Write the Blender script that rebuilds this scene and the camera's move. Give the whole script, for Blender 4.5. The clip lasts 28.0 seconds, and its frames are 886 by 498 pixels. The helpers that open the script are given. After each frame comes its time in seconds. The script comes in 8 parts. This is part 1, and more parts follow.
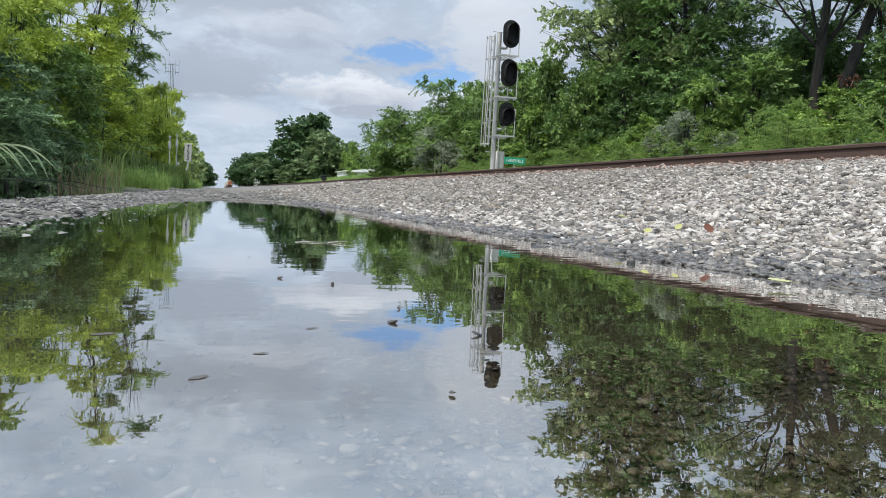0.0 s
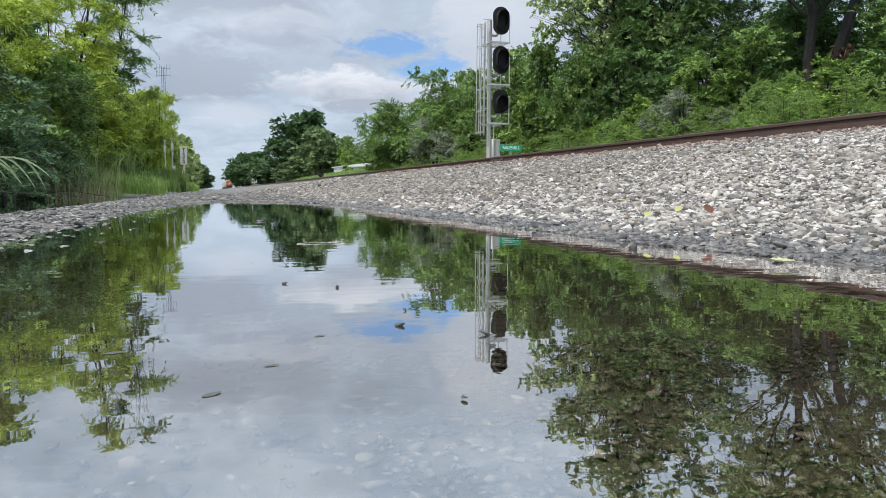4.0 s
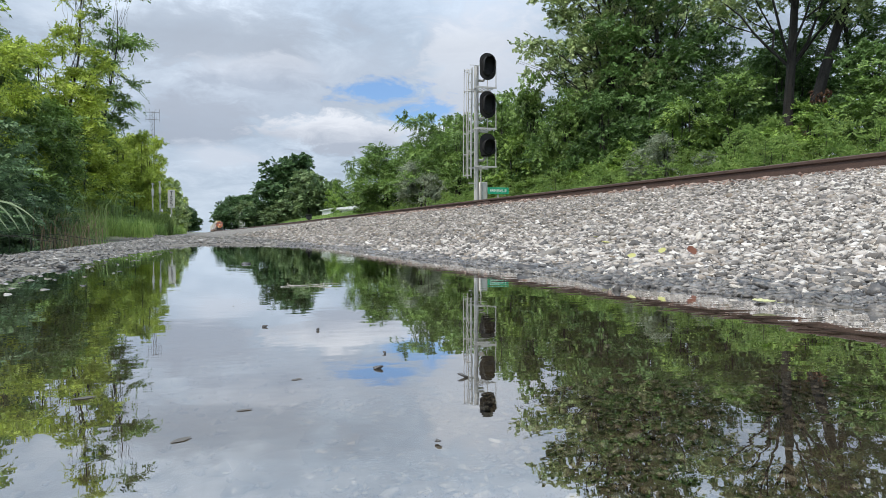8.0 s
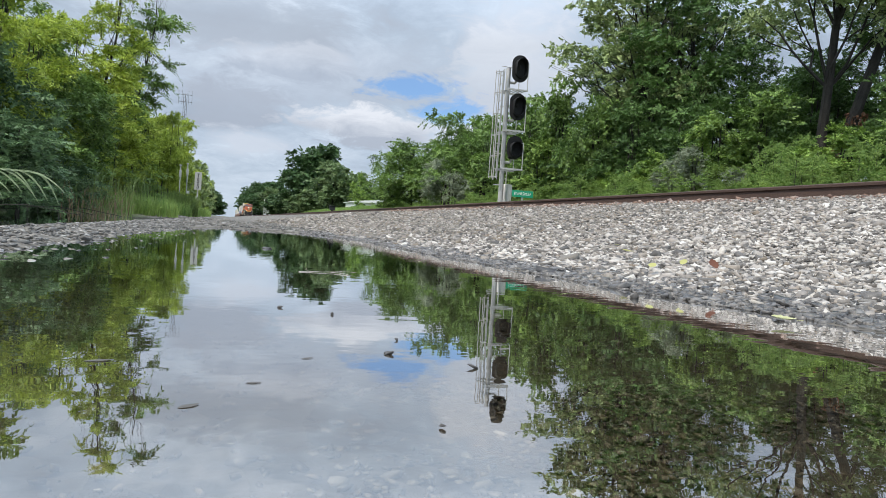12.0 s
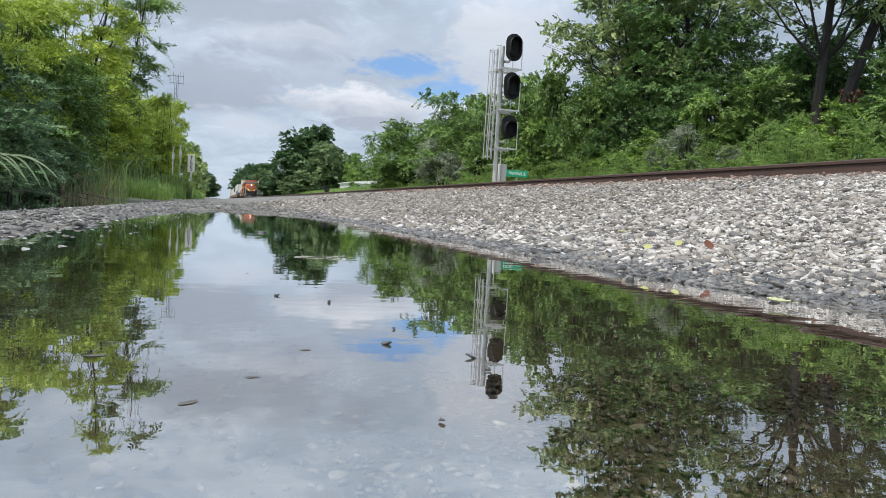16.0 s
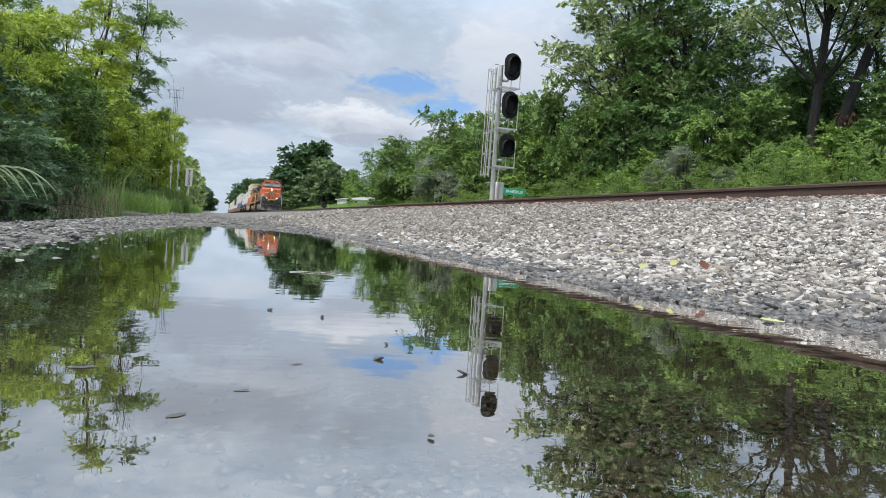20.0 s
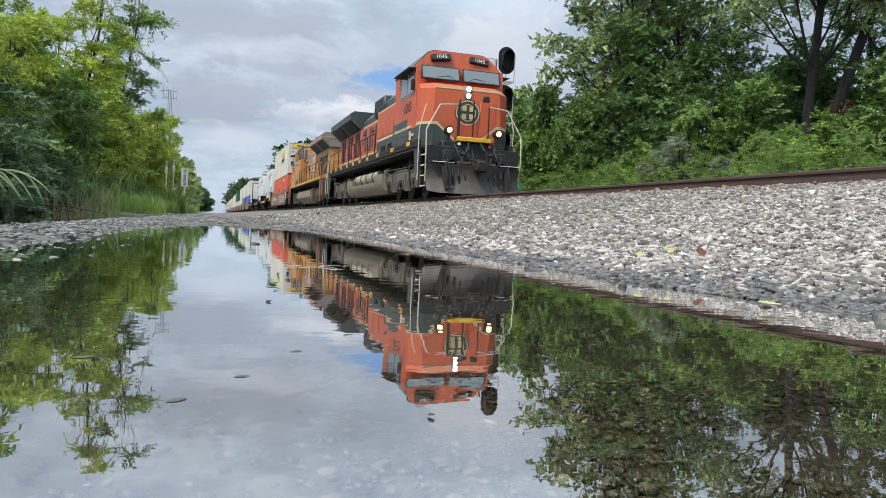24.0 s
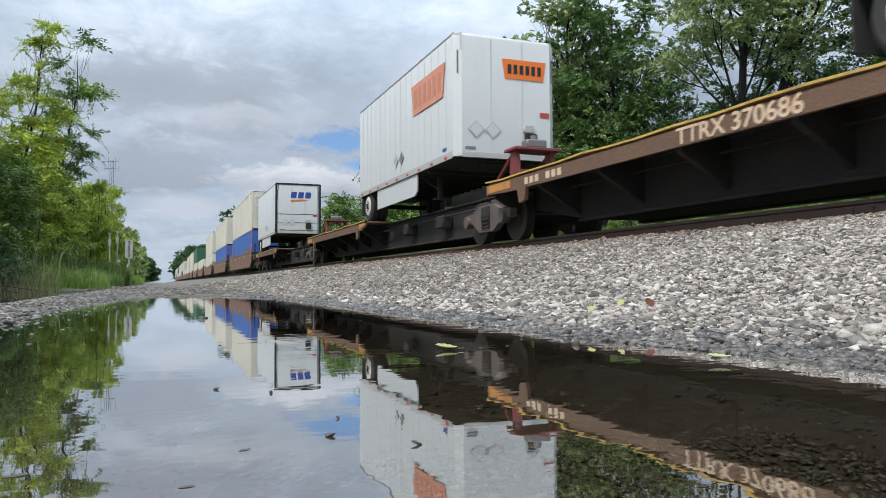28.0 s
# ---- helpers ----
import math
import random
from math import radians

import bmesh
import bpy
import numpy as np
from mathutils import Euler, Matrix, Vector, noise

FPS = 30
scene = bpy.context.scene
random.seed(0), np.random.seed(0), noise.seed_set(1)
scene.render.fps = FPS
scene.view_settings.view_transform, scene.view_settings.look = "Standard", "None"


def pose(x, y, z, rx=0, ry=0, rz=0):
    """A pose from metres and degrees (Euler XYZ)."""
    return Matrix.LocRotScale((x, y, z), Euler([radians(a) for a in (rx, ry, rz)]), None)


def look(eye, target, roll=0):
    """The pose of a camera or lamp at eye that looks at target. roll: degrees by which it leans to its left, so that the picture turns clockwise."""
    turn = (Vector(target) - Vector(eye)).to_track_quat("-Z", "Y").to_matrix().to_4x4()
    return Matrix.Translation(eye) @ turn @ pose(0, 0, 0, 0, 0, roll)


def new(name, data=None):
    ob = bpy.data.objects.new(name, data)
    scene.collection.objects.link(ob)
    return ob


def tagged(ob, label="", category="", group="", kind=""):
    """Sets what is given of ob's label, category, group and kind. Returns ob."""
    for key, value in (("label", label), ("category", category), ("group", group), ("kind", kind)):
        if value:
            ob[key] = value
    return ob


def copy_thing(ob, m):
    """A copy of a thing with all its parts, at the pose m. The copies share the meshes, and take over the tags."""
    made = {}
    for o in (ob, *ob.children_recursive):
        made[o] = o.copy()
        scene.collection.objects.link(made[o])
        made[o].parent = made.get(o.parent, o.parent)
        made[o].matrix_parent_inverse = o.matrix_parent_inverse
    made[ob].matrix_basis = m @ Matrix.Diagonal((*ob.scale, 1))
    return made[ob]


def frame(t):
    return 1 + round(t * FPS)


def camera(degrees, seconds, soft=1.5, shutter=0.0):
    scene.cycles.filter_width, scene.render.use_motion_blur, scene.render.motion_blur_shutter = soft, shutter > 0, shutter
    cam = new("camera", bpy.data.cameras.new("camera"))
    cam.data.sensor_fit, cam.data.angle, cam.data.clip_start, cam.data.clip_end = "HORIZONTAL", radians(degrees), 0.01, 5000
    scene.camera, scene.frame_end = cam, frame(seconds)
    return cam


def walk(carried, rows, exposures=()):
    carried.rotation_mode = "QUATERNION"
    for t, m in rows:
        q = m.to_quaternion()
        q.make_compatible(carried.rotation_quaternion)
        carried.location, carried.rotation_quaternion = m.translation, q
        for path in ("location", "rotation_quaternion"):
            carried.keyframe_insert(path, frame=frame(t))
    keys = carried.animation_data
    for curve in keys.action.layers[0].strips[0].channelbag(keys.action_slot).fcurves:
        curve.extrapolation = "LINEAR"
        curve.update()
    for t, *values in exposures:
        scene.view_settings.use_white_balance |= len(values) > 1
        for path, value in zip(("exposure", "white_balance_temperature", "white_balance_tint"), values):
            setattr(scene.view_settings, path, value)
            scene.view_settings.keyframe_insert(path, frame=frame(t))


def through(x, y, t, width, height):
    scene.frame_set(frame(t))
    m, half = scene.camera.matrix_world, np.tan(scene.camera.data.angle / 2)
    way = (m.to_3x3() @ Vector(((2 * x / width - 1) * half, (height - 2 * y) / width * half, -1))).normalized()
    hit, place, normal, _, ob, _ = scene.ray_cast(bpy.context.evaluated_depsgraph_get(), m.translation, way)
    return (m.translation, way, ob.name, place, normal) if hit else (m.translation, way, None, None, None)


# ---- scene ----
cam = camera(62.6, 28.0, soft=0.6, shutter=0.07)
# seconds, x, y, z, yaw, pitch, roll
PATH = [
    (0.0, -0.0078, 0.0024, 0.1554, -16.996, -3.887, -2.930),
    (0.5, -0.0097, 0.0010, 0.1610, -17.162, -4.167, -2.692),
    (1.0, -0.0096, 0.0027, 0.1594, -17.201, -4.294, -2.523),
    (1.5, -0.0102, 0.0045, 0.1602, -17.121, -4.429, -2.140),
    (2.0, -0.0118, 0.0043, 0.1636, -17.042, -4.592, -1.497),
    (2.5, -0.0094, 0.0040, 0.1649, -17.018, -4.699, -0.920),
    (4.5, -0.0129, 0.0000, 0.1692, -17.187, -4.412, -0.027),
    (5.0, -0.0134, -0.0027, 0.1703, -17.121, -3.996, -0.130),
    (5.5, -0.0064, -0.0040, 0.1841, -17.140, -3.485, -0.145),
    (6.0, -0.0053, -0.0010, 0.1856, -17.401, -2.940, -0.493),
    (6.5, 0.0027, -0.0005, 0.1847, -17.700, -2.670, -0.971),
    (7.0, -0.0011, -0.0007, 0.1779, -18.143, -2.477, -1.113),
    (7.5, -0.0022, -0.0028, 0.1726, -18.428, -1.988, -0.512),
    (8.0, -0.0005, -0.0016, 0.1678, -18.090, -1.312, 0.031),
    (8.5, -0.0005, 0.0036, 0.1602, -17.347, -0.788, -0.225),
    (9.0, 0.0013, 0.0004, 0.1620, -16.808, -0.551, -1.002),
    (9.5, 0.0031, 0.0016, 0.1599, -16.820, -0.461, -1.498),
    (10.0, 0.0043, 0.0017, 0.1602, -17.086, -0.602, -1.609),
    (10.5, 0.0048, 0.0013, 0.1613, -17.313, -0.839, -1.823),
    (11.0, 0.0041, -0.0003, 0.1609, -17.220, -1.012, -2.373),
    (11.5, 0.0010, -0.0040, 0.1586, -16.785, -1.172, -3.151),
    (12.0, 0.0030, -0.0012, 0.1561, -16.397, -1.430, -3.762),
    (12.5, -0.0009, -0.0023, 0.1575, -16.369, -1.791, -3.929),
    (14.5, 0.0018, 0.0008, 0.1586, -16.988, -3.114, -3.794),
    (15.0, 0.0024, -0.0006, 0.1608, -17.262, -3.350, -3.591),
    (15.5, 0.0014, -0.0024, 0.1623, -17.238, -3.336, -3.361),
    (16.0, 0.0005, 0.0005, 0.1678, -16.806, -2.965, -3.265),
    (16.5, -0.0013, 0.0002, 0.1650, -16.370, -2.461, -3.471),
    (17.0, 0.0027, 0.0001, 0.1633, -16.228, -2.181, -3.646),
    (17.5, 0.0031, 0.0012, 0.1646, -16.353, -2.172, -3.678),
    (18.0, 0.0019, -0.0013, 0.1646, -16.600, -2.142, -3.707),
    (18.5, 0.0016, 0.0004, 0.1637, -16.835, -2.068, -3.803),
    (19.0, 0.0008, -0.0008, 0.1663, -16.999, -1.946, -3.827),
    (19.5, 0.0022, -0.0019, 0.1670, -17.049, -1.773, -3.907),
    (20.0, 0.0045, -0.0008, 0.1662, -17.040, -1.592, -4.000),
    (20.5, 0.0043, -0.0022, 0.1623, -17.018, -1.551, -3.766),
    (21.0, 0.0017, -0.0043, 0.1598, -16.944, -1.632, -3.117),
    (21.5, 0.0044, -0.0037, 0.1564, -16.825, -1.734, -2.520),
    (23.5, 0.0065, -0.0034, 0.1543, -17.083, -1.952, -2.663),
    (23.8, 0.0056, -0.0038, 0.1540, -17.384, -1.924, -1.736),
    (23.9, 0.0055, -0.0038, 0.1539, -17.260, -1.941, -3.197),
    (24.0, 0.0054, -0.0040, 0.1536, -17.265, -1.932, -2.839),
    (24.5, 0.0052, -0.0013, 0.1514, -17.538, -1.390, -2.880),
    (25.0, 0.0021, -0.0049, 0.1573, -17.975, -0.246, -2.625),
    (25.5, -0.0011, 0.0064, 0.1681, -18.682, 1.110, -2.584),
    (26.0, -0.0013, 0.0063, 0.1719, -19.526, 2.135, -2.614),
    (26.1, -0.0012, 0.0064, 0.1719, -19.470, 2.430, -2.565),
    (26.5, 0.0009, 0.0074, 0.1727, -20.230, 2.769, -2.187),
    (27.0, -0.0007, 0.0038, 0.1771, -20.720, 2.985, -1.244),
    (27.5, 0.0064, 0.0003, 0.1812, -20.952, 2.862, -0.309),
    (28.0, 0.0122, -0.0009, 0.1850, -20.972, 2.535, 0.283),
]
walk(cam, [(t, pose(x, y, z, 90 + pitch, roll, yaw)) for t, x, y, z, yaw, pitch, roll in PATH],
     [(0, 0.0), (24.5, 0.0), (25.2, 0.09), (26.0, 0.0), (26.6, -0.12), (27.2, -0.20), (28, -0.15)])

TRACK_X = 7.40      # centre line of the track
RAIL_Z = 0.99       # top of the rail above the puddle
GAUGE = 0.7525      # half the distance between the rail centres
SPEED = 23.53       # metres a second, towards the camera
FRONT_24 = 20.9     # where the train's front is at 24 s

rng = np.random.default_rng(7)


# ------------------------------------------------------------------ light
def make_world():
    w = bpy.data.worlds.new("sky")
    scene.world = w
    w.use_nodes = True
    n, l = w.node_tree.nodes, w.node_tree.links
    n.clear()
    out, bg = n.new("ShaderNodeOutputWorld"), n.new("ShaderNodeBackground")
    sky = n.new("ShaderNodeTexSky")
    sky.sky_type, sky.sun_disc = "NISHITA", False
    sky.sun_elevation, sky.sun_rotation = radians(55), radians(241)
    tc = n.new("ShaderNodeTexCoord")
    sep = n.new("ShaderNodeSeparateXYZ")
    l.new(tc.outputs["Generated"], sep.inputs[0])

    def math_(op, a, b=None, c=None, clamp=False):
        m = n.new("ShaderNodeMath")
        m.operation, m.use_clamp = op, clamp
        for i, v in enumerate((a, b, c)):
            if v is None:
                continue
            if isinstance(v, (int, float)):
                m.inputs[i].default_value = v
            else:
                l.new(v, m.inputs[i])
        return m.outputs[0]

    def mix(f, a, b):
        m = n.new("ShaderNodeMix")
        m.data_type = "RGBA"
        for s, v in ((0, f), (6, a), (7, b)):
            if isinstance(v, (int, float)):
                m.inputs[s].default_value = v
            elif isinstance(v, tuple):
                m.inputs[s].default_value = (*v, 1)
            else:
                l.new(v, m.inputs[s])
        return m.outputs[2]

    def noise_(vec, scale, detail, rough=0.55, dist=0.0):
        t = n.new("ShaderNodeTexNoise")
        t.inputs["Scale"].default_value, t.inputs["Detail"].default_value = scale, detail
        t.inputs["Roughness"].default_value, t.inputs["Distortion"].default_value = rough, dist
        l.new(vec, t.inputs["Vector"])
        return t.outputs["Fac"]

    up = math_("MAXIMUM", sep.outputs[2], 0.0)
    flat = math_("ADD", up, 0.26)
    comb = n.new("ShaderNodeCombineXYZ")
    l.new(math_("DIVIDE", sep.outputs[0], flat), comb.inputs[0])
    l.new(math_("DIVIDE", sep.outputs[1], flat), comb.inputs[1])
    plane = comb.outputs[0]
    big = noise_(plane, 0.9, 7, 0.55, 0.3)
    soft = noise_(plane, 2.2, 9, 0.6, 0.2)
    fine = noise_(plane, 7.5, 9, 0.66, 0.5)

    def blob(at, radii, ragged, gain=1.6):
        # a patch of sky round one direction, with a torn edge
        v = n.new("ShaderNodeVectorMath")
        v.operation = "SUBTRACT"
        l.new(tc.outputs["Generated"], v.inputs[0])
        v.inputs[1].default_value = Vector(at).normalized()
        s = n.new("ShaderNodeVectorMath")
        s.operation = "DIVIDE"
        l.new(v.outputs[0], s.inputs[0])
        s.inputs[1].default_value = radii
        ln = n.new("ShaderNodeVectorMath")
        ln.operation = "LENGTH"
        l.new(s.outputs[0], ln.inputs[0])
        torn = math_("ADD", math_("MULTIPLY", math_("SUBTRACT", soft, 0.5), ragged), math_("MULTIPLY", math_("SUBTRACT", fine, 0.5), ragged * 0.9))
        return math_("MULTIPLY", math_("SUBTRACT", 1.25, math_("ADD", ln.outputs["Value"], torn)), gain, clamp=True)

    shade = n.new("ShaderNodeValToRGB")
    e = shade.color_ramp.elements
    e[0].position, e[0].color = 0.34, (0.30, 0.36, 0.43, 1)
    e[1].position, e[1].color = 0.64, (0.82, 0.88, 0.93, 1)
    m = e.new(0.50)
    m.color = (0.52, 0.60, 0.68, 1)
    l.new(math_("ADD", math_("MULTIPLY", big, 0.38), math_("ADD", math_("MULTIPLY", soft, 0.38), math_("MULTIPLY", fine, 0.24))), shade.inputs[0])
    cloud = shade.outputs[0]
    for at, radii, colour, amount in CLOUDS:
        cloud = mix(math_("MULTIPLY", blob(at, radii, 2.6), amount), cloud, colour)
    # heaped clouds: white tops, grey bases
    for at, radii, top_c, base_c, amount in CUMULUS:
        zc = Vector(at).normalized()[2]
        rise = math_("MULTIPLY_ADD", math_("SUBTRACT", up, zc), 0.75 / radii[2], 0.42)
        rise = math_("ADD", rise, math_("MULTIPLY", math_("SUBTRACT", fine, 0.5), 1.5), clamp=True)
        cloud = mix(math_("MULTIPLY", blob(at, radii, 2.2, 2.6), amount), cloud, mix(rise, base_c, top_c))
    blue_sky = n.new("ShaderNodeMix")
    blue_sky.data_type, blue_sky.blend_type = "RGBA", "MULTIPLY"
    blue_sky.inputs[0].default_value = 1
    l.new(sky.outputs[0], blue_sky.inputs[6])
    blue_sky.inputs[7].default_value = (SKY * 0.56, SKY * 0.78, SKY * 1.0, 1)
    hole = 0.0
    for at, radii in BLUE_GAPS:
        hole = math_("MAXIMUM", hole, blob(at, radii, 4.0, 1.3))
    hole = math_("MULTIPLY", hole, 0.80)
    low = math_("MULTIPLY", math_("SUBTRACT", 0.10, up, clamp=True), 7.0)
    col = mix(hole, cloud, blue_sky.outputs[2])
    tint = n.new("ShaderNodeMix")
    tint.data_type, tint.blend_type = "RGBA", "MULTIPLY"
    tint.inputs[0].default_value = 1
    l.new(col, tint.inputs[6])
    tint.inputs[7].default_value = (0.965, 1.0, 1.075, 1)
    col = mix(low, tint.outputs[2], (0.56, 0.66, 0.77))
    l.new(col, bg.inputs["Color"])
    # an overcast sky is brighter overhead than low down
    lift = n.new("ShaderNodeMapRange")
    lift.inputs[1].default_value, lift.inputs[2].default_value = 0.25, 0.58
    lift.inputs[3].default_value, lift.inputs[4].default_value = 1.0, 2.6
    l.new(up, lift.inputs[0])
    l.new(lift.outputs[0], bg.inputs["Strength"])
    l.new(bg.outputs[0], out.inputs[0])


SKY = 0.15
BLUE_GAPS = [((0.236, 0.953, 0.190), (0.060, 0.2, 0.014)), ((0.270, 0.951, 0.158), (0.045, 0.2, 0.012))]
CUMULUS = [((0.172, 0.976, 0.130), (0.085, 0.4, 0.026), (0.86, 0.87, 0.88), (0.47, 0.51, 0.57), 0.95), ((0.312, 0.942, 0.124), (0.055, 0.4, 0.026), (0.86, 0.88, 0.90), (0.58, 0.62, 0.68), 0.9),
           ((0.335, 0.918, 0.212), (0.055, 0.4, 0.050), (0.74, 0.77, 0.80), (0.60, 0.64, 0.69), 0.8), ((0.060, 0.978, 0.205), (0.090, 0.4, 0.020), (0.72, 0.75, 0.79), (0.46, 0.51, 0.58), 0.6)]
# torn cumulus: where, how large, colour, how strong
CLOUDS = [((0.10, 0.97, 0.20), (0.20, 0.4, 0.05), (0.60, 0.64, 0.70), 0.4), ((-0.002, 0.966, 0.250), (0.14, 0.4, 0.045), (0.44, 0.48, 0.53), 0.55), ((0.0, 0.989, 0.147), (0.05, 0.4, 0.03), (0.45, 0.49, 0.55), 0.7), ((0.354, 0.897, 0.230), (0.08, 0.4, 0.08), (0.70, 0.73, 0.77), 0.8),
          ((0.02, 0.99, 0.095), (0.05, 0.4, 0.016), (0.68, 0.72, 0.77), 0.8)]
make_world()
sun = new("sun", bpy.data.lights.new("sun", "SUN"))
sun.data.energy, sun.data.angle, sun.data.color = 4.0, radians(7), (1.0, 0.93, 0.82)
sun.matrix_world = look((0, 0, 30), (0.50 * 30, 0.28 * 30, 30 - 0.82 * 30))
scene.view_settings.exposure = 0.0


# -------------------------------------------------------------- materials
def shader(name):
    m = bpy.data.materials.new(name)
    m.use_nodes = True
    return m, m.node_tree.nodes, m.node_tree.links, m.node_tree.nodes["Principled BSDF"]


def paint(name, colour, rough=0.55, metal=0.0, var=0.12, scale=3.0, dirt=(0.10, 0.085, 0.07), dirty=0.25, bump=0.15, grain=60.0, streak=1.0):
    """A weathered surface: a base colour, fine grain, larger stains (stretched upright by streak) and relief."""
    m, n, l, b = shader(name)
    tc, mp = n.new("ShaderNodeTexCoord"), n.new("ShaderNodeMapping")
    mp.inputs["Scale"].default_value = (1, 1, 1 / streak)
    l.new(tc.outputs["Object"], mp.inputs[0])
    a, g = n.new("ShaderNodeTexNoise"), n.new("ShaderNodeTexNoise")
    a.inputs["Scale"].default_value, a.inputs["Detail"].default_value, a.inputs["Roughness"].default_value = scale, 8, 0.65
    g.inputs["Scale"].default_value, g.inputs["Detail"].default_value = grain, 4
    l.new(mp.outputs[0], a.inputs["Vector"])
    l.new(tc.outputs["Object"], g.inputs["Vector"])
    ramp = n.new("ShaderNodeValToRGB")
    ramp.color_ramp.elements[0].color = (*[c * (1 - var) for c in colour], 1)
    ramp.color_ramp.elements[1].color = (*[min(1, c * (1 + var)) for c in colour], 1)
    ramp.color_ramp.elements[0].position, ramp.color_ramp.elements[1].position = 0.3, 0.7
    l.new(g.outputs["Fac"], ramp.inputs[0])
    st = n.new("ShaderNodeValToRGB")
    st.color_ramp.elements[0].position, st.color_ramp.elements[1].position = 0.48, 0.78
    st.color_ramp.elements[1].color = (dirty * 1.6, dirty * 1.6, dirty * 1.6, 1)
    l.new(a.outputs["Fac"], st.inputs[0])
    mx = n.new("ShaderNodeMix")
    mx.data_type = "RGBA"
    l.new(st.outputs[0], mx.inputs[0])
    l.new(ramp.outputs[0], mx.inputs[6])
    mx.inputs[7].default_value = (*dirt, 1)
    l.new(mx.outputs[2], b.inputs["Base Color"])
    b.inputs["Roughness"].default_value, b.inputs["Metallic"].default_value = rough, metal
    if bump:
        bp = n.new("ShaderNodeBump")
        bp.inputs["Strength"].default_value, bp.inputs["Distance"].default_value = bump, 0.01
        l.new(g.outputs["Fac"], bp.inputs["Height"])
        l.new(bp.outputs[0], b.inputs["Normal"])
    return m


def foliage(name, dark, light, gloss=0.5, through=0.19):
    m, n, l, b = shader(name)
    geo, ramp = n.new("ShaderNodeNewGeometry"), n.new("ShaderNodeValToRGB")
    ramp.color_ramp.elements[0].color, ramp.color_ramp.elements[1].color = (*dark, 1), (*light, 1)
    tc, nz, ad = n.new("ShaderNodeTexCoord"), n.new("ShaderNodeTexNoise"), n.new("ShaderNodeMath")
    nz.inputs["Scale"].default_value, nz.inputs["Detail"].default_value = 0.7, 3
    l.new(tc.outputs["Object"], nz.inputs["Vector"])
    ad.operation = "MULTIPLY_ADD"
    l.new(geo.outputs["Random Per Island"], ad.inputs[0])
    ad.inputs[1].default_value = 0.55
    sh = n.new("ShaderNodeMath")
    sh.operation = "MULTIPLY_ADD"
    l.new(nz.outputs["Fac"], sh.inputs[0])
    sh.inputs[1].default_value, sh.inputs[2].default_value = 1.5, -0.52
    l.new(sh.outputs[0], ad.inputs[2])
    l.new(ad.outputs[0], ramp.inputs[0])
    l.new(ramp.outputs[0], b.inputs["Base Color"])
    b.inputs["Roughness"].default_value = gloss
    b.inputs["Specular IOR Level"].default_value = 0.25
    tr, mx = n.new("ShaderNodeBsdfTranslucent"), n.new("ShaderNodeMixShader")
    l.new(ramp.outputs[0], tr.inputs[0])
    mx.inputs[0].default_value = through
    l.new(b.outputs[0], mx.inputs[1])
    l.new(tr.outputs[0], mx.inputs[2])
    l.new(mx.outputs[0], n["Material Output"].inputs[0])
    return m


def stones(name, colours, rough=0.85, wet=False, single=False):
    """Broken stone: a colour for each piece, mottled, with rough relief."""
    m, n, l, b = shader(name)
    geo, ramp = n.new("ShaderNodeNewGeometry"), n.new("ShaderNodeValToRGB")
    ramp.color_ramp.interpolation = "CONSTANT"
    e = ramp.color_ramp.elements
    for i, c in enumerate(colours):
        k = e[i] if i < 2 else e.new(i / len(colours))
        k.position, k.color = i / len(colours), (*c, 1)
    pick = n.new("ShaderNodeObjectInfo").outputs["Random"] if single else geo.outputs["Random Per Island"]
    l.new(pick, ramp.inputs[0])
    tc, nz = n.new("ShaderNodeTexCoord"), n.new("ShaderNodeTexNoise")
    nz.inputs["Scale"].default_value, nz.inputs["Detail"].default_value, nz.inputs["Roughness"].default_value = 45, 6, 0.7
    l.new(tc.outputs["Object"], nz.inputs["Vector"])
    br = n.new("ShaderNodeMath")
    br.operation = "MULTIPLY_ADD"
    l.new(nz.outputs["Fac"], br.inputs[0])
    br.inputs[1].default_value, br.inputs[2].default_value = 1.0, 0.5
    mx = n.new("ShaderNodeMix")
    mx.data_type, mx.blend_type = "RGBA", "MULTIPLY"
    mx.inputs[0].default_value = 1
    l.new(ramp.outputs[0], mx.inputs[6])
    l.new(br.outputs[0], mx.inputs[7])
    l.new(mx.outputs[2], b.inputs["Base Color"])
    b.inputs["Roughness"].default_value = 0.35 if wet else rough
    bp = n.new("ShaderNodeBump")
    bp.inputs["Strength"].default_value, bp.inputs["Distance"].default_value = 0.5, 0.006
    l.new(nz.outputs["Fac"], bp.inputs["Height"])
    l.new(bp.outputs[0], b.inputs["Normal"])
    return m


def glow(name, colour, power):
    m, n, l, b = shader(name)
    b.inputs["Base Color"].default_value = (0.05, 0.045, 0.04, 1)
    b.inputs["Emission Color"].default_value = (*colour, 1)
    b.inputs["Emission Strength"].default_value = power
    return m


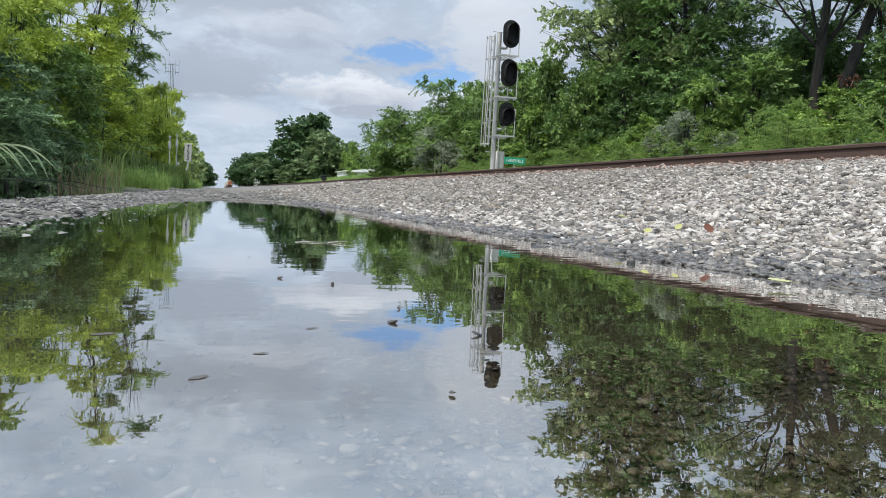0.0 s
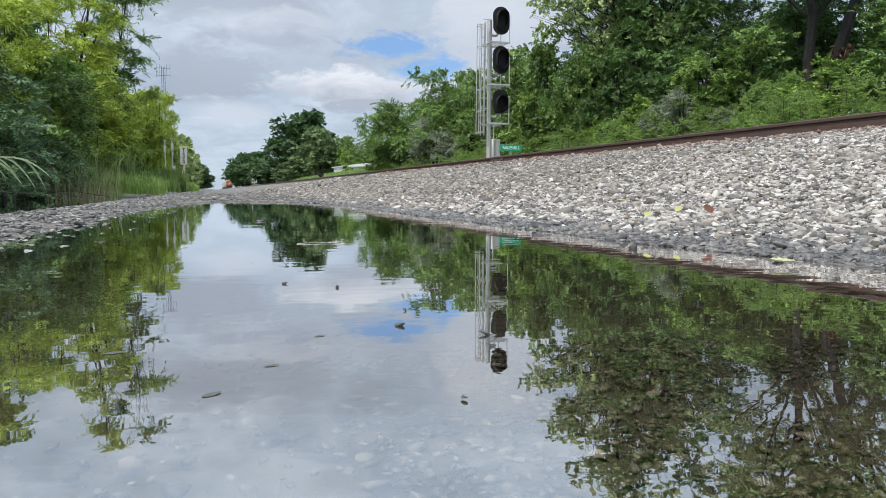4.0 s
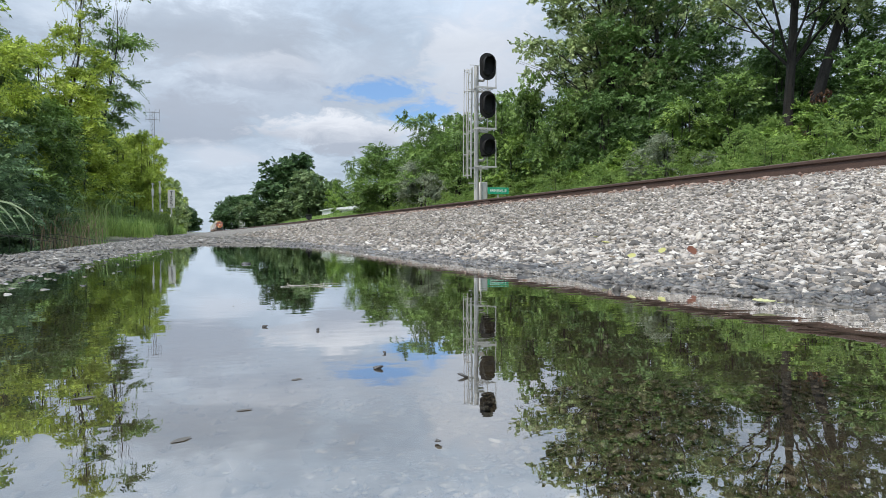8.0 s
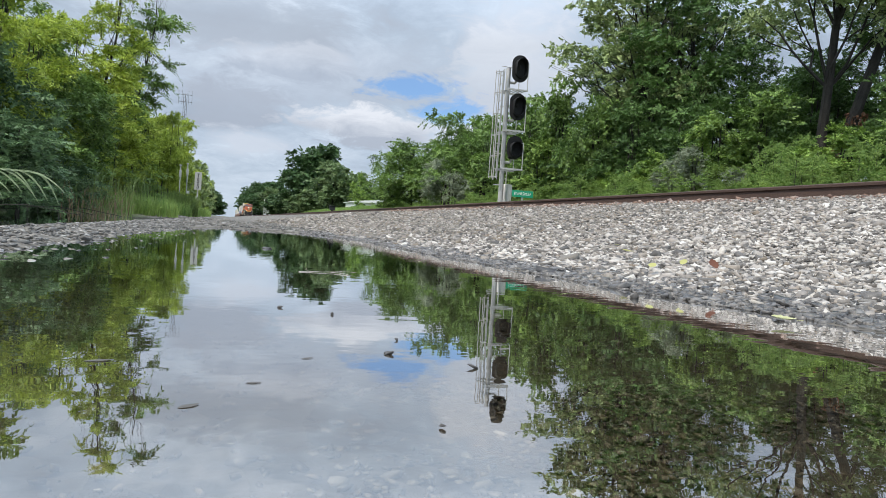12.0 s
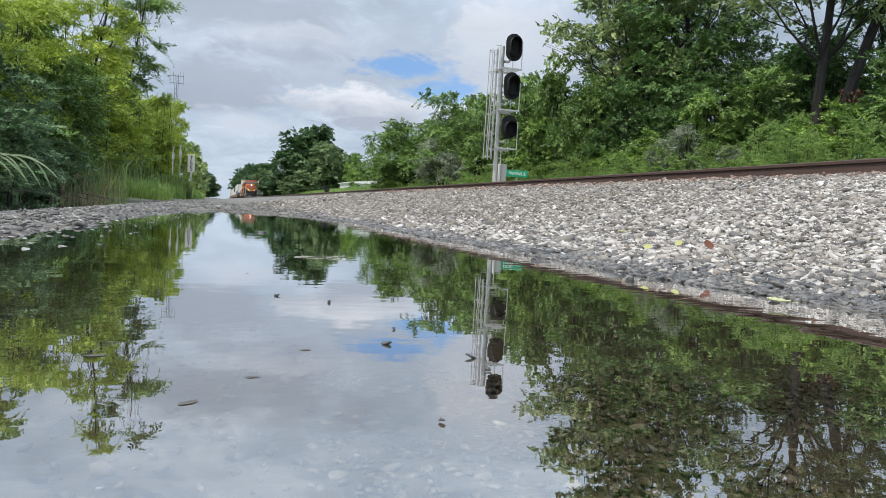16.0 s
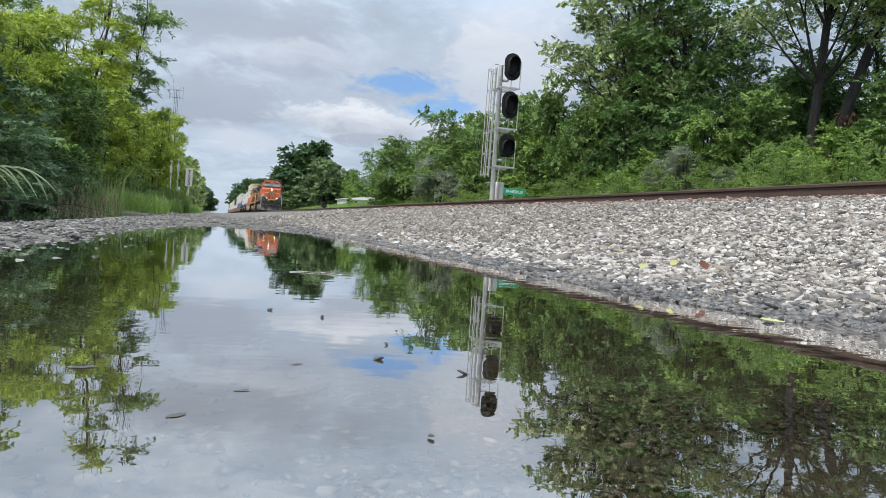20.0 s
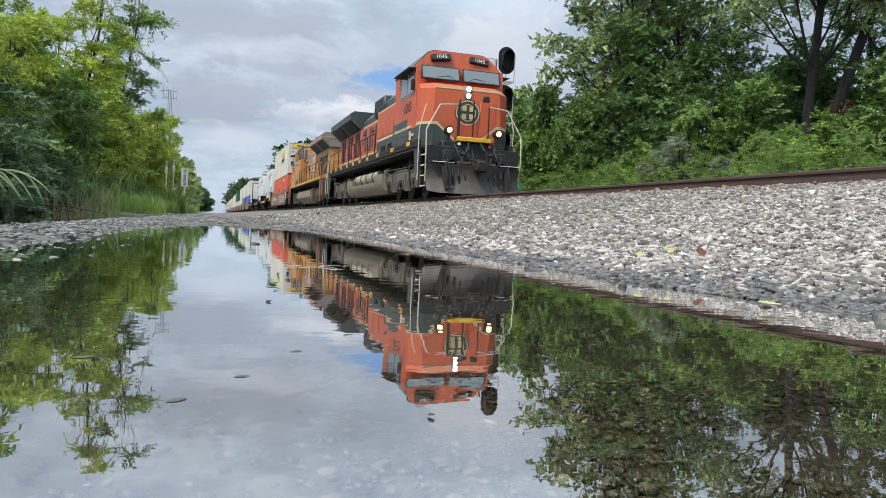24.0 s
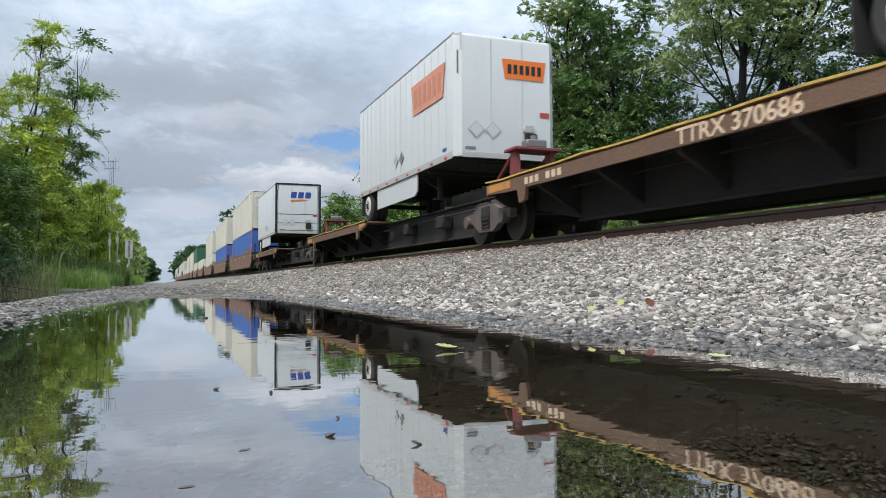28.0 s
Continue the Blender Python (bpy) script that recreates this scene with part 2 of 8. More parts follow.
def make_ground_material():
    m, n, l, b = shader("ground_soil")
    geo, sep = n.new("ShaderNodeNewGeometry"), n.new("ShaderNodeSeparateXYZ")
    l.new(geo.outputs["Position"], sep.inputs[0])
    vo, nz, big = n.new("ShaderNodeTexVoronoi"), n.new("ShaderNodeTexNoise"), n.new("ShaderNodeTexNoise")
    vo.inputs["Scale"].default_value = 22
    nz.inputs["Scale"].default_value, nz.inputs["Detail"].default_value = 30, 8
    big.inputs["Scale"].default_value, big.inputs["Detail"].default_value = 0.5, 6
    for t in (vo, nz, big):
        l.new(geo.outputs["Position"], t.inputs["Vector"])
    gravel = n.new("ShaderNodeValToRGB")
    ge = gravel.color_ramp.elements
    ge[0].color, ge[1].color = (0.045, 0.041, 0.036, 1), (0.22, 0.205, 0.18, 1)
    l.new(vo.outputs["Color"], gravel.inputs[0])
    grass = n.new("ShaderNodeValToRGB")
    grass.color_ramp.elements[0].color, grass.color_ramp.elements[1].color = (0.035, 0.055, 0.015, 1), (0.11, 0.15, 0.04, 1)
    l.new(nz.outputs["Fac"], grass.inputs[0])

    def edge(at, width, sign):
        a, mr = n.new("ShaderNodeMath"), n.new("ShaderNodeMapRange")
        a.operation = "MULTIPLY_ADD"
        l.new(big.outputs["Fac"], a.inputs[0])
        a.inputs[1].default_value = 1.2
        l.new(sep.outputs[0], a.inputs[2])
        l.new(a.outputs[0], mr.inputs[0])
        mr.inputs[1].default_value, mr.inputs[2].default_value = at, at + width
        mr.inputs[3].default_value, mr.inputs[4].default_value = (1, 0) if sign < 0 else (0, 1)
        return mr.outputs[0]

    mxf = n.new("ShaderNodeMath")
    mxf.operation = "MAXIMUM"
    l.new(edge(-1.6, 0.5, -1), mxf.inputs[0])
    l.new(edge(10.0, 0.6, 1), mxf.inputs[1])
    mx = n.new("ShaderNodeMix")
    mx.data_type = "RGBA"
    l.new(mxf.outputs[0], mx.inputs[0])
    l.new(gravel.outputs[0], mx.inputs[6])
    l.new(grass.outputs[0], mx.inputs[7])
    # dark strip along the rails: oily ballast, plus the train's shade as colour
    oil_shade, dist = n.new("ShaderNodeMapRange"), n.new("ShaderNodeMath")
    dist.operation = "SUBTRACT"
    l.new(sep.outputs[0], dist.inputs[0])
    dist.inputs[1].default_value = TRACK_X
    away = n.new("ShaderNodeMath")
    away.operation = "ABSOLUTE"
    l.new(dist.outputs[0], away.inputs[0])
    l.new(away.outputs[0], oil_shade.inputs[0])
    oil_shade.inputs[1].default_value, oil_shade.inputs[2].default_value = 0.70, 1.15
    oil_shade.inputs[3].default_value, oil_shade.inputs[4].default_value = 0.85, 0.0
    oil_shaded = n.new("ShaderNodeMix")
    oil_shaded.data_type = "RGBA"
    l.new(oil_shade.outputs[0], oil_shaded.inputs[0])
    l.new(mx.outputs[2], oil_shaded.inputs[6])
    oil_shaded.inputs[7].default_value = (0.022, 0.019, 0.016, 1)
    mx = oil_shaded
    # wet, dark bed below the water line
    mr = n.new("ShaderNodeMapRange")
    l.new(sep.outputs[2], mr.inputs[0])
    mr.inputs[1].default_value, mr.inputs[2].default_value = -0.012, 0.02
    wet = n.new("ShaderNodeMix")
    wet.data_type = "RGBA"
    l.new(mr.outputs[0], wet.inputs[0])
    bed = n.new("ShaderNodeValToRGB")
    bed.color_ramp.elements[0].color, bed.color_ramp.elements[1].color = (0.024, 0.018, 0.011, 1), (0.074, 0.059, 0.038, 1)
    l.new(nz.outputs["Fac"], bed.inputs[0])
    l.new(bed.outputs[0], wet.inputs[6])
    l.new(mx.outputs[2], wet.inputs[7])
    l.new(wet.outputs[2], b.inputs["Base Color"])
    b.inputs["Roughness"].default_value = 0.9
    bp = n.new("ShaderNodeBump")
    bp.inputs["Strength"].default_value, bp.inputs["Distance"].default_value = 0.8, 0.03
    l.new(vo.outputs["Distance"], bp.inputs["Height"])
    l.new(bp.outputs[0], b.inputs["Normal"])
    return m


def make_water_material():
    """Shallow clear water: a mirror by Fresnel over a see-through, slightly murky film."""
    m, n, l, b = shader("puddle_water")
    n.remove(b)
    fr, gl, tr, mx = n.new("ShaderNodeFresnel"), n.new("ShaderNodeBsdfGlossy"), n.new("ShaderNodeBsdfTransparent"), n.new("ShaderNodeMixShader")
    fr.inputs["IOR"].default_value = 1.33
    gl.inputs["Roughness"].default_value = 0.0
    gl.inputs["Color"].default_value = (0.98, 0.99, 1.0, 1)
    tr.inputs["Color"].default_value = (0.88, 0.86, 0.78, 1)
    geo, mp = n.new("ShaderNodeNewGeometry"), n.new("ShaderNodeMapping")
    mp.inputs["Scale"].default_value = (1.0, 1.5, 1.0)
    l.new(geo.outputs["Position"], mp.inputs[0])
    a, c, patch = n.new("ShaderNodeTexNoise"), n.new("ShaderNodeTexNoise"), n.new("ShaderNodeTexNoise")
    a.inputs["Scale"].default_value, a.inputs["Detail"].default_value = 7.0, 2
    c.inputs["Scale"].default_value, c.inputs["Detail"].default_value = 26.0, 2
    patch.inputs["Scale"].default_value, patch.inputs["Detail"].default_value = 1.1, 2
    for t in (a, c, patch):
        l.new(mp.outputs[0], t.inputs["Vector"])
    pm, ad = n.new("ShaderNodeMapRange"), n.new("ShaderNodeMath")
    pm.inputs[1].default_value, pm.inputs[2].default_value = 0.42, 0.70
    l.new(patch.outputs["Fac"], pm.inputs[0])
    fm = n.new("ShaderNodeMath")
    fm.operation = "MULTIPLY"
    l.new(c.outputs["Fac"], fm.inputs[0])
    l.new(pm.outputs[0], fm.inputs[1])
    ad.operation = "MULTIPLY_ADD"
    l.new(fm.outputs[0], ad.inputs[0])
    ad.inputs[1].default_value = 0.35
    l.new(a.outputs["Fac"], ad.inputs[2])
    bp = n.new("ShaderNodeBump")
    bp.inputs["Strength"].default_value, bp.inputs["Distance"].default_value = 0.08, 0.004
    l.new(ad.outputs[0], bp.inputs["Height"])
    l.new(bp.outputs[0], gl.inputs["Normal"])
    gloss = n.new("ShaderNodeMath")
    gloss.operation = "POWER"
    l.new(fr.outputs[0], gloss.inputs[0])
    gloss.inputs[1].default_value = 0.47
    gain = n.new("ShaderNodeMath")
    gain.operation, gain.use_clamp = "MULTIPLY", True
    l.new(gloss.outputs[0], gain.inputs[0])
    gain.inputs[1].default_value = 1.15
    l.new(gain.outputs[0], mx.inputs[0])
    l.new(tr.outputs[0], mx.inputs[1])
    l.new(gl.outputs[0], mx.inputs[2])
    l.new(mx.outputs[0], n["Material Output"].inputs[0])
    return m


BALLAST_COLOURS = [(0.323, 0.295, 0.267), (0.262, 0.235, 0.208), (0.178, 0.164, 0.150), (0.440, 0.413, 0.375), (0.243, 0.211, 0.178), (0.113, 0.105, 0.098), (0.365, 0.337, 0.304), (0.291, 0.269, 0.246), (0.206, 0.187, 0.170), (0.394, 0.367, 0.337), (0.075, 0.070, 0.065), (0.10, 0.092, 0.085), (0.16, 0.148, 0.135), (0.50, 0.475, 0.44)]
ground_mat = make_ground_material()
water_mat = make_water_material()
ballast_mat = stones("crushed_limestone", BALLAST_COLOURS)
# dusty stone, with the shaded sides seen at a low angle in the colour
shaded_mat = stones("weathered_ballast", [(0.221, 0.201, 0.175), (0.160, 0.145, 0.125), (0.110, 0.100, 0.091), (0.341, 0.316, 0.286), (0.171, 0.141, 0.110), (0.070, 0.066, 0.062), (0.251, 0.231, 0.206), (0.141, 0.130, 0.117)])
berm_mat = stones("pale_gravel", [(0.184, 0.175, 0.161), (0.124, 0.120, 0.112), (0.276, 0.267, 0.248), (0.078, 0.076, 0.074), (0.156, 0.143, 0.124), (0.092, 0.090, 0.086)])
wet_mat = stones("wet_gravel", [(0.075, 0.072, 0.070), (0.115, 0.107, 0.10), (0.05, 0.049, 0.05), (0.16, 0.15, 0.14), (0.09, 0.085, 0.08)], wet=True)
single_mat = stones("shore_stone", [(0.20, 0.185, 0.165), (0.11, 0.105, 0.10), (0.33, 0.31, 0.285), (0.07, 0.068, 0.066), (0.15, 0.14, 0.125), (0.26, 0.24, 0.215)], single=True)
rusty_mat = stones("rust_stained_ballast", [(0.234, 0.153, 0.117), (0.171, 0.108, 0.081), (0.297, 0.225, 0.189), (0.198, 0.153, 0.135), (0.126, 0.077, 0.059)])
pebble_mat = stones("dark_pebble", [(0.035, 0.032, 0.030), (0.05, 0.046, 0.042)], wet=True)
shallow_mat = stones("shallow_bed_gravel", [(0.105, 0.085, 0.058), (0.055, 0.045, 0.032), (0.15, 0.13, 0.10), (0.036, 0.031, 0.023), (0.066, 0.066, 0.054)], wet=True)
bed_mat = stones("sunken_gravel", [(0.052, 0.042, 0.028), (0.038, 0.030, 0.020), (0.068, 0.057, 0.039), (0.056, 0.046, 0.031), (0.15, 0.135, 0.11)], wet=True)
rust = paint("rusty_rail", (0.080, 0.049, 0.038), 0.7, 0.3, 0.35, 5, (0.05, 0.03, 0.022), 0.4, 0.5, 90)
shiny = paint("worn_steel", (0.30, 0.28, 0.26), 0.35, 0.9, 0.15, 10, dirty=0.1)
galv = paint("galvanised_steel", (0.44, 0.435, 0.42), 0.55, 0.3, 0.10, 6, (0.30, 0.29, 0.27), 0.3, 0.1)
black = paint("black_paint", (0.008, 0.008, 0.009), 0.62, 0, 0.3, 4, (0.05, 0.05, 0.05), 0.15)
green_sign = paint("green_sign_sheet", (0.015, 0.30, 0.17), 0.4, 0, 0.06, 4, dirty=0.08)
white_paint = paint("white_paint", (0.78, 0.78, 0.76), 0.5, 0, 0.05, 3, (0.35, 0.33, 0.30), 0.12)
# very dark bark: the crown's shade on the trunks is put into the colour
bark = paint("bark", (0.018, 0.0155, 0.013), 0.9, 0, 0.35, 6, (0.05, 0.045, 0.036), 0.4, 0.9, 25, 4)
leaf_mid = foliage("leaves_green", (0.026, 0.058, 0.017), (0.25, 0.39, 0.095))
leaf_olive = foliage("leaves_olive_green", (0.07, 0.11, 0.040), (0.46, 0.56, 0.24))
# deep green with a little blue haze mixed in, for the far trees
leaf_deep = foliage("leaves_deep_green", (0.022, 0.050, 0.020), (0.105, 0.19, 0.068))
weed_mat = foliage("weed_leaves", (0.09, 0.17, 0.04), (0.31, 0.42, 0.12), 0.5, 0.62)
# darker green leaves, with the deep shade under the trees in the colour
leaf_shade = foliage("leaves_dark_green", (0.019, 0.044, 0.015), (0.15, 0.265, 0.072))
leaf_blue = foliage("leaves_blue_green", (0.030, 0.066, 0.030), (0.17, 0.27, 0.115))
leaf_lime = foliage("leaves_yellow_green", (0.088, 0.15, 0.024), (0.58, 0.69, 0.11), 0.5, 0.32)
# distance haze put into the leaf colour, paler than the near trees
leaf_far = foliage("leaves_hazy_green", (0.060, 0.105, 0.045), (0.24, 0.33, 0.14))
leaf_rusty = foliage("withered_leaves", (0.07, 0.035, 0.022), (0.24, 0.12, 0.06))
leaf_fresh = foliage("leaves_fresh_green", (0.05, 0.105, 0.022), (0.36, 0.52, 0.11))
reed_pale = foliage("pale_reed_blades", (0.13, 0.17, 0.09), (0.24, 0.30, 0.16))
leaf_grey = foliage("leaves_grey_green", (0.1008, 0.1296, 0.0806), (0.3744, 0.4264, 0.3029))
reed_mat = foliage("reed_blades", (0.06, 0.10, 0.028), (0.20, 0.27, 0.085), 0.5, 0.4)
straw_mat = foliage("dry_reed_stalks", (0.14, 0.10, 0.06), (0.36, 0.28, 0.17), 0.7, 0.4)
grass_mat = foliage("grass_blades", (0.055, 0.1, 0.0252), (0.2, 0.27, 0.084), 0.5, 0.62)


# ------------------------------------------------------------------ tools
class Geo:
    """Collects corners and faces of one mesh."""

    def __init__(self):
        self.v, self.f = [], []

    def add(self, vs, fs):
        o = len(self.v)
        self.v += [tuple(p) for p in vs]
        self.f += [tuple(i + o for i in q) for q in fs]
        return self

    def box(self, x0, x1, y0, y1, z0, z1, c=0.0):
        if c <= 0:
            vs = [(x, y, z) for x in (x0, x1) for y in (y0, y1) for z in (z0, z1)]
            return self.add(vs, [(0, 1, 3, 2), (4, 6, 7, 5), (0, 4, 5, 1), (2, 3, 7, 6), (0, 2, 6, 4), (1, 5, 7, 3)])
        c = min(c, (x1 - x0) * 0.49, (y1 - y0) * 0.49, (z1 - z0) * 0.49)
        X, Y, Z = (x0, x1), (y0, y1), (z0, z1)
        vs, ix = [], {}
        for i in (0, 1):
            for j in (0, 1):
                for k in (0, 1):
                    s = [1 if q == 0 else -1 for q in (i, j, k)]
                    for a in range(3):
                        p = [X[i] + s[0] * c, Y[j] + s[1] * c, Z[k] + s[2] * c]
                        p[a] = (X[i], Y[j], Z[k])[a]
                        ix[i, j, k, a] = len(vs)
                        vs.append(p)
        fs = []
        for a in range(3):
            b, d = [q for q in range(3) if q != a]
            for s in (0, 1):
                ring = []
                for u, w in ((0, 0), (1, 0), (1, 1), (0, 1)):
                    q = [0, 0, 0]
                    q[a], q[b], q[d] = s, u, w
                    ring.append(ix[(*q, a)])
                fs.append(ring if (s == 1) ^ (a == 1) else ring[::-1])
        for a in range(3):
            b, d = [q for q in range(3) if q != a]
            for u in (0, 1):
                for w in (0, 1):
                    p, q = [0, 0, 0], [0, 0, 0]
                    p[b] = q[b] = u
                    p[d] = q[d] = w
                    p[a], q[a] = 0, 1
                    fs.append([ix[(*p, b)], ix[(*q, b)], ix[(*q, d)], ix[(*p, d)]])
        for i in (0, 1):
            for j in (0, 1):
                for k in (0, 1):
                    fs.append([ix[i, j, k, 0], ix[i, j, k, 1], ix[i, j, k, 2]])
        return self.add(vs, fs)

    def cyl(self, p, q, r, seg=12, r2=None, caps=True):
        p, q = Vector(p), Vector(q)
        r2 = r if r2 is None else r2
        d = (q - p).normalized()
        a = d.orthogonal().normalized()
        b = d.cross(a)
        vs = []
        for c, rr in ((p, r), (q, r2)):
            vs += [c + (a * math.cos(t) + b * math.sin(t)) * rr for t in (2 * math.pi * i / seg for i in range(seg))]
        fs = [(i, (i + 1) % seg, seg + (i + 1) % seg, seg + i) for i in range(seg)]
        if caps:
            fs += [tuple(range(seg - 1, -1, -1)), tuple(range(seg, 2 * seg))]
        return self.add(vs, fs)

    def pipe(self, pts, r, seg=6, r2=None):
        n = len(pts) - 1
        for i in range(n):
            ra = r if r2 is None else r + (r2 - r) * i / n
            rb = r if r2 is None else r + (r2 - r) * (i + 1) / n
            self.cyl(pts[i], pts[i + 1], ra, seg, rb)
        return self

    def prism(self, outline, axis, a, b):
        """An outline in the two other axes, drawn out along axis from a to b."""
        n = len(outline)
        vs = []
        for s in (a, b):
            for u, w in outline:
                p = [u, w]
                p.insert(axis, s)
                vs.append(p)
        fs = [(i, (i + 1) % n, n + (i + 1) % n, n + i) for i in range(n)] + [tuple(range(n - 1, -1, -1)), tuple(range(n, 2 * n))]
        return self.add(vs, fs)

    def dome(self, c, r, seg=10, rings=5, squash=(1, 1, 1), part_=1.0):
        vs, fs = [], []
        for j in range(rings + 1):
            t = math.pi * part_ * j / rings
            for i in range(seg):
                u = 2 * math.pi * i / seg
                vs.append((c[0] + r * squash[0] * math.sin(t) * math.cos(u), c[1] + r * squash[1] * math.sin(t) * math.sin(u), c[2] + r * squash[2] * math.cos(t)))
        for j in range(rings):
            for i in range(seg):
                fs.append((j * seg + i, (j + 1) * seg + i, (j + 1) * seg + (i + 1) % seg, j * seg + (i + 1) % seg))
        return self.add(vs, fs)

    def lathe(self, x, z, rows, seg=20):
        """A body turned about a line along y: rows of place and radius."""
        vs = [(x + r * math.cos(2 * math.pi * i / seg), y, z + r * math.sin(2 * math.pi * i / seg)) for y, r in rows for i in range(seg)]
        fs = [(k * seg + i, k * seg + (i + 1) % seg, (k + 1) * seg + (i + 1) % seg, (k + 1) * seg + i) for k in range(len(rows) - 1) for i in range(seg)]
        last = (len(rows) - 1) * seg
        return self.add(vs, fs + [tuple(range(seg)), tuple(range(last + seg - 1, last - 1, -1))])

    def moved(self, m):
        self.v = [tuple(m @ Vector(p)) for p in self.v]
        return self


def mesh_of(name, g, mat, smooth=True):
    me = bpy.data.meshes.new(name)
    me.from_pydata(g.v, [], g.f)
    bm = bmesh.new()
    bm.from_mesh(me)
    bmesh.ops.recalc_face_normals(bm, faces=bm.faces)
    bm.to_mesh(me)
    bm.free()
    if smooth:
        me.shade_smooth()
        me.set_sharp_from_angle(angle=radians(38))
    me.materials.append(mat)
    return me


def part(name, g, mat, parent, label="", kind=""):
    """One mesh object under a thing or under a part."""
    ob = new(name, mesh_of(name, g, mat) if isinstance(g, Geo) else g)
    ob.parent = parent
    return tagged(ob, label, kind=kind)


def thing(name, label, category, group="", at=(0, 0, 0), turn=0.0):
    ob = new(name)
    ob.empty_display_size = 0.2
    ob.matrix_basis = pose(*at, 0, 0, turn)
    return tagged(ob, label, category, group)


def solid(name, g, mat, label, category, group="", at=(0, 0, 0), turn=0.0, kind=""):
    ob = new(name, mesh_of(name, g, mat))
    ob.matrix_basis = pose(*at, 0, 0, turn)
    return tagged(ob, label, category, group, kind)


def text(name, words, size, m, mat, parent, squeeze=1.0, depth=0.004, label="", bold=0.0):
    """Raised lettering in the built-in font, centred at the pose m, which faces its z."""
    cu = bpy.data.curves.new(name, "FONT")
    cu.body, cu.size, cu.extrude, cu.offset = words, size, depth, bold
    cu.align_x, cu.align_y = "CENTER", "CENTER"
    tmp = bpy.data.objects.new(name, cu)
    me = bpy.data.meshes.new_from_object(tmp)
    me.transform(m @ Matrix.Diagonal((squeeze, 1, 1, 1)))
    me.materials.append(mat)
    bpy.data.objects.remove(tmp)
    ob = new(name, me)
    ob.parent = parent
    return tagged(ob, label)


SIDE = pose(0, 0, 0, 90, 0, -90)      # faces -x, reads along -y
FRONT = pose(0, 0, 0, 90, 0, 0)       # faces -y, reads along +x


def on_side(x, y, z):
    return Matrix.Translation((x, y, z)) @ SIDE


def on_front(x, y, z):
    return Matrix.Translation((x, y, z)) @ FRONT


def quads_mesh(name, co, mat):
    """A mesh of loose four-cornered faces, from an array of n x 4 x 3."""
    n = len(co)
    me = bpy.data.meshes.new(name)
    me.vertices.add(4 * n)
    me.vertices.foreach_set("co", co.astype(np.float32).ravel())
    me.loops.add(4 * n)
    me.loops.foreach_set("vertex_index", np.arange(4 * n, dtype=np.int32))
    me.polygons.add(n)
    me.polygons.foreach_set("loop_start", np.arange(0, 4 * n, 4, dtype=np.int32))
    me.update(calc_edges=True)
    me.materials.append(mat)
    return me


def unit(v):
    return v / np.maximum(np.linalg.norm(v, axis=-1, keepdims=True), 1e-9)


def spray_quads(lobes, clumps, per, size, length=0.5, slim=0.42, shell=0.4, droop=0.25, lift=0.0):
    """Leaves set in two rows along arching twigs that grow out of the lobes."""
    vol = np.array([r[0] * r[1] + r[0] * r[2] + r[1] * r[2] for _, r in lobes])
    pick = rng.choice(len(lobes), clumps, p=vol / vol.sum())
    c = np.array([l[0] for l in lobes], float)[pick]
    r = np.array([l[1] for l in lobes], float)[pick]
    d = unit(rng.normal(size=(clumps, 3)) + [0, 0, lift])
    cc = c + d * r * rng.uniform(shell ** 2, 1.0, clumps)[:, None] ** 0.5
    t = unit(d * [1, 1, 0.55] + rng.normal(size=(clumps, 3)) * 0.40 + [0, 0, 0.08])
    side = unit(np.cross(t, np.array([0, 0, 1.0]) + rng.normal(size=(clumps, 3)) * 0.45))
    ln = (length * rng.uniform(0.5, 1.35, clumps))[:, None]
    n = clumps * per
    u = np.tile((np.arange(per) // 2 + 0.5) / (per / 2), clumps)[:, None] + rng.uniform(-0.04, 0.04, (n, 1))
    sg = np.tile(np.where(np.arange(per) % 2, 1.0, -1.0), clumps)[:, None]
    T, S, L = np.repeat(t, per, 0), np.repeat(side, per, 0), np.repeat(ln, per, 0)
    down = np.array([0, 0, -droop])
    at = np.repeat(cc, per, 0) + T * L * (u - 0.3) + down * L * u * u
    axis = unit(S * sg + T * (0.35 + 0.7 * u) + rng.normal(size=(n, 3)) * 0.28 + down * 0.8)
    nrm = unit(np.cross(S, T) + rng.normal(size=(n, 3)) * 0.38)
    nrm *= np.where(nrm[:, 2:] < 0, -1, 1)
    wid = unit(np.cross(nrm, axis))
    s = (size * rng.uniform(0.65, 1.25, n))[:, None] * (1.05 - 0.35 * u)
    leaf = np.stack([at, at + axis * s * 0.45 + wid * s * slim * 0.5 + nrm * s * 0.06, at + axis * s - nrm * s * 0.10, at + axis * s * 0.45 - wid * s * slim * 0.5 + nrm * s * 0.06], 1)
    # the twig itself, a thin strip
    w = np.cross(t, side) * size * 0.05
    p, q = cc - t * ln * 0.6, cc + t * ln * 0.7 + down * ln
    return np.concatenate([leaf, np.stack([p - w, p + w, q + w * 0.3, q - w * 0.3], 1)])


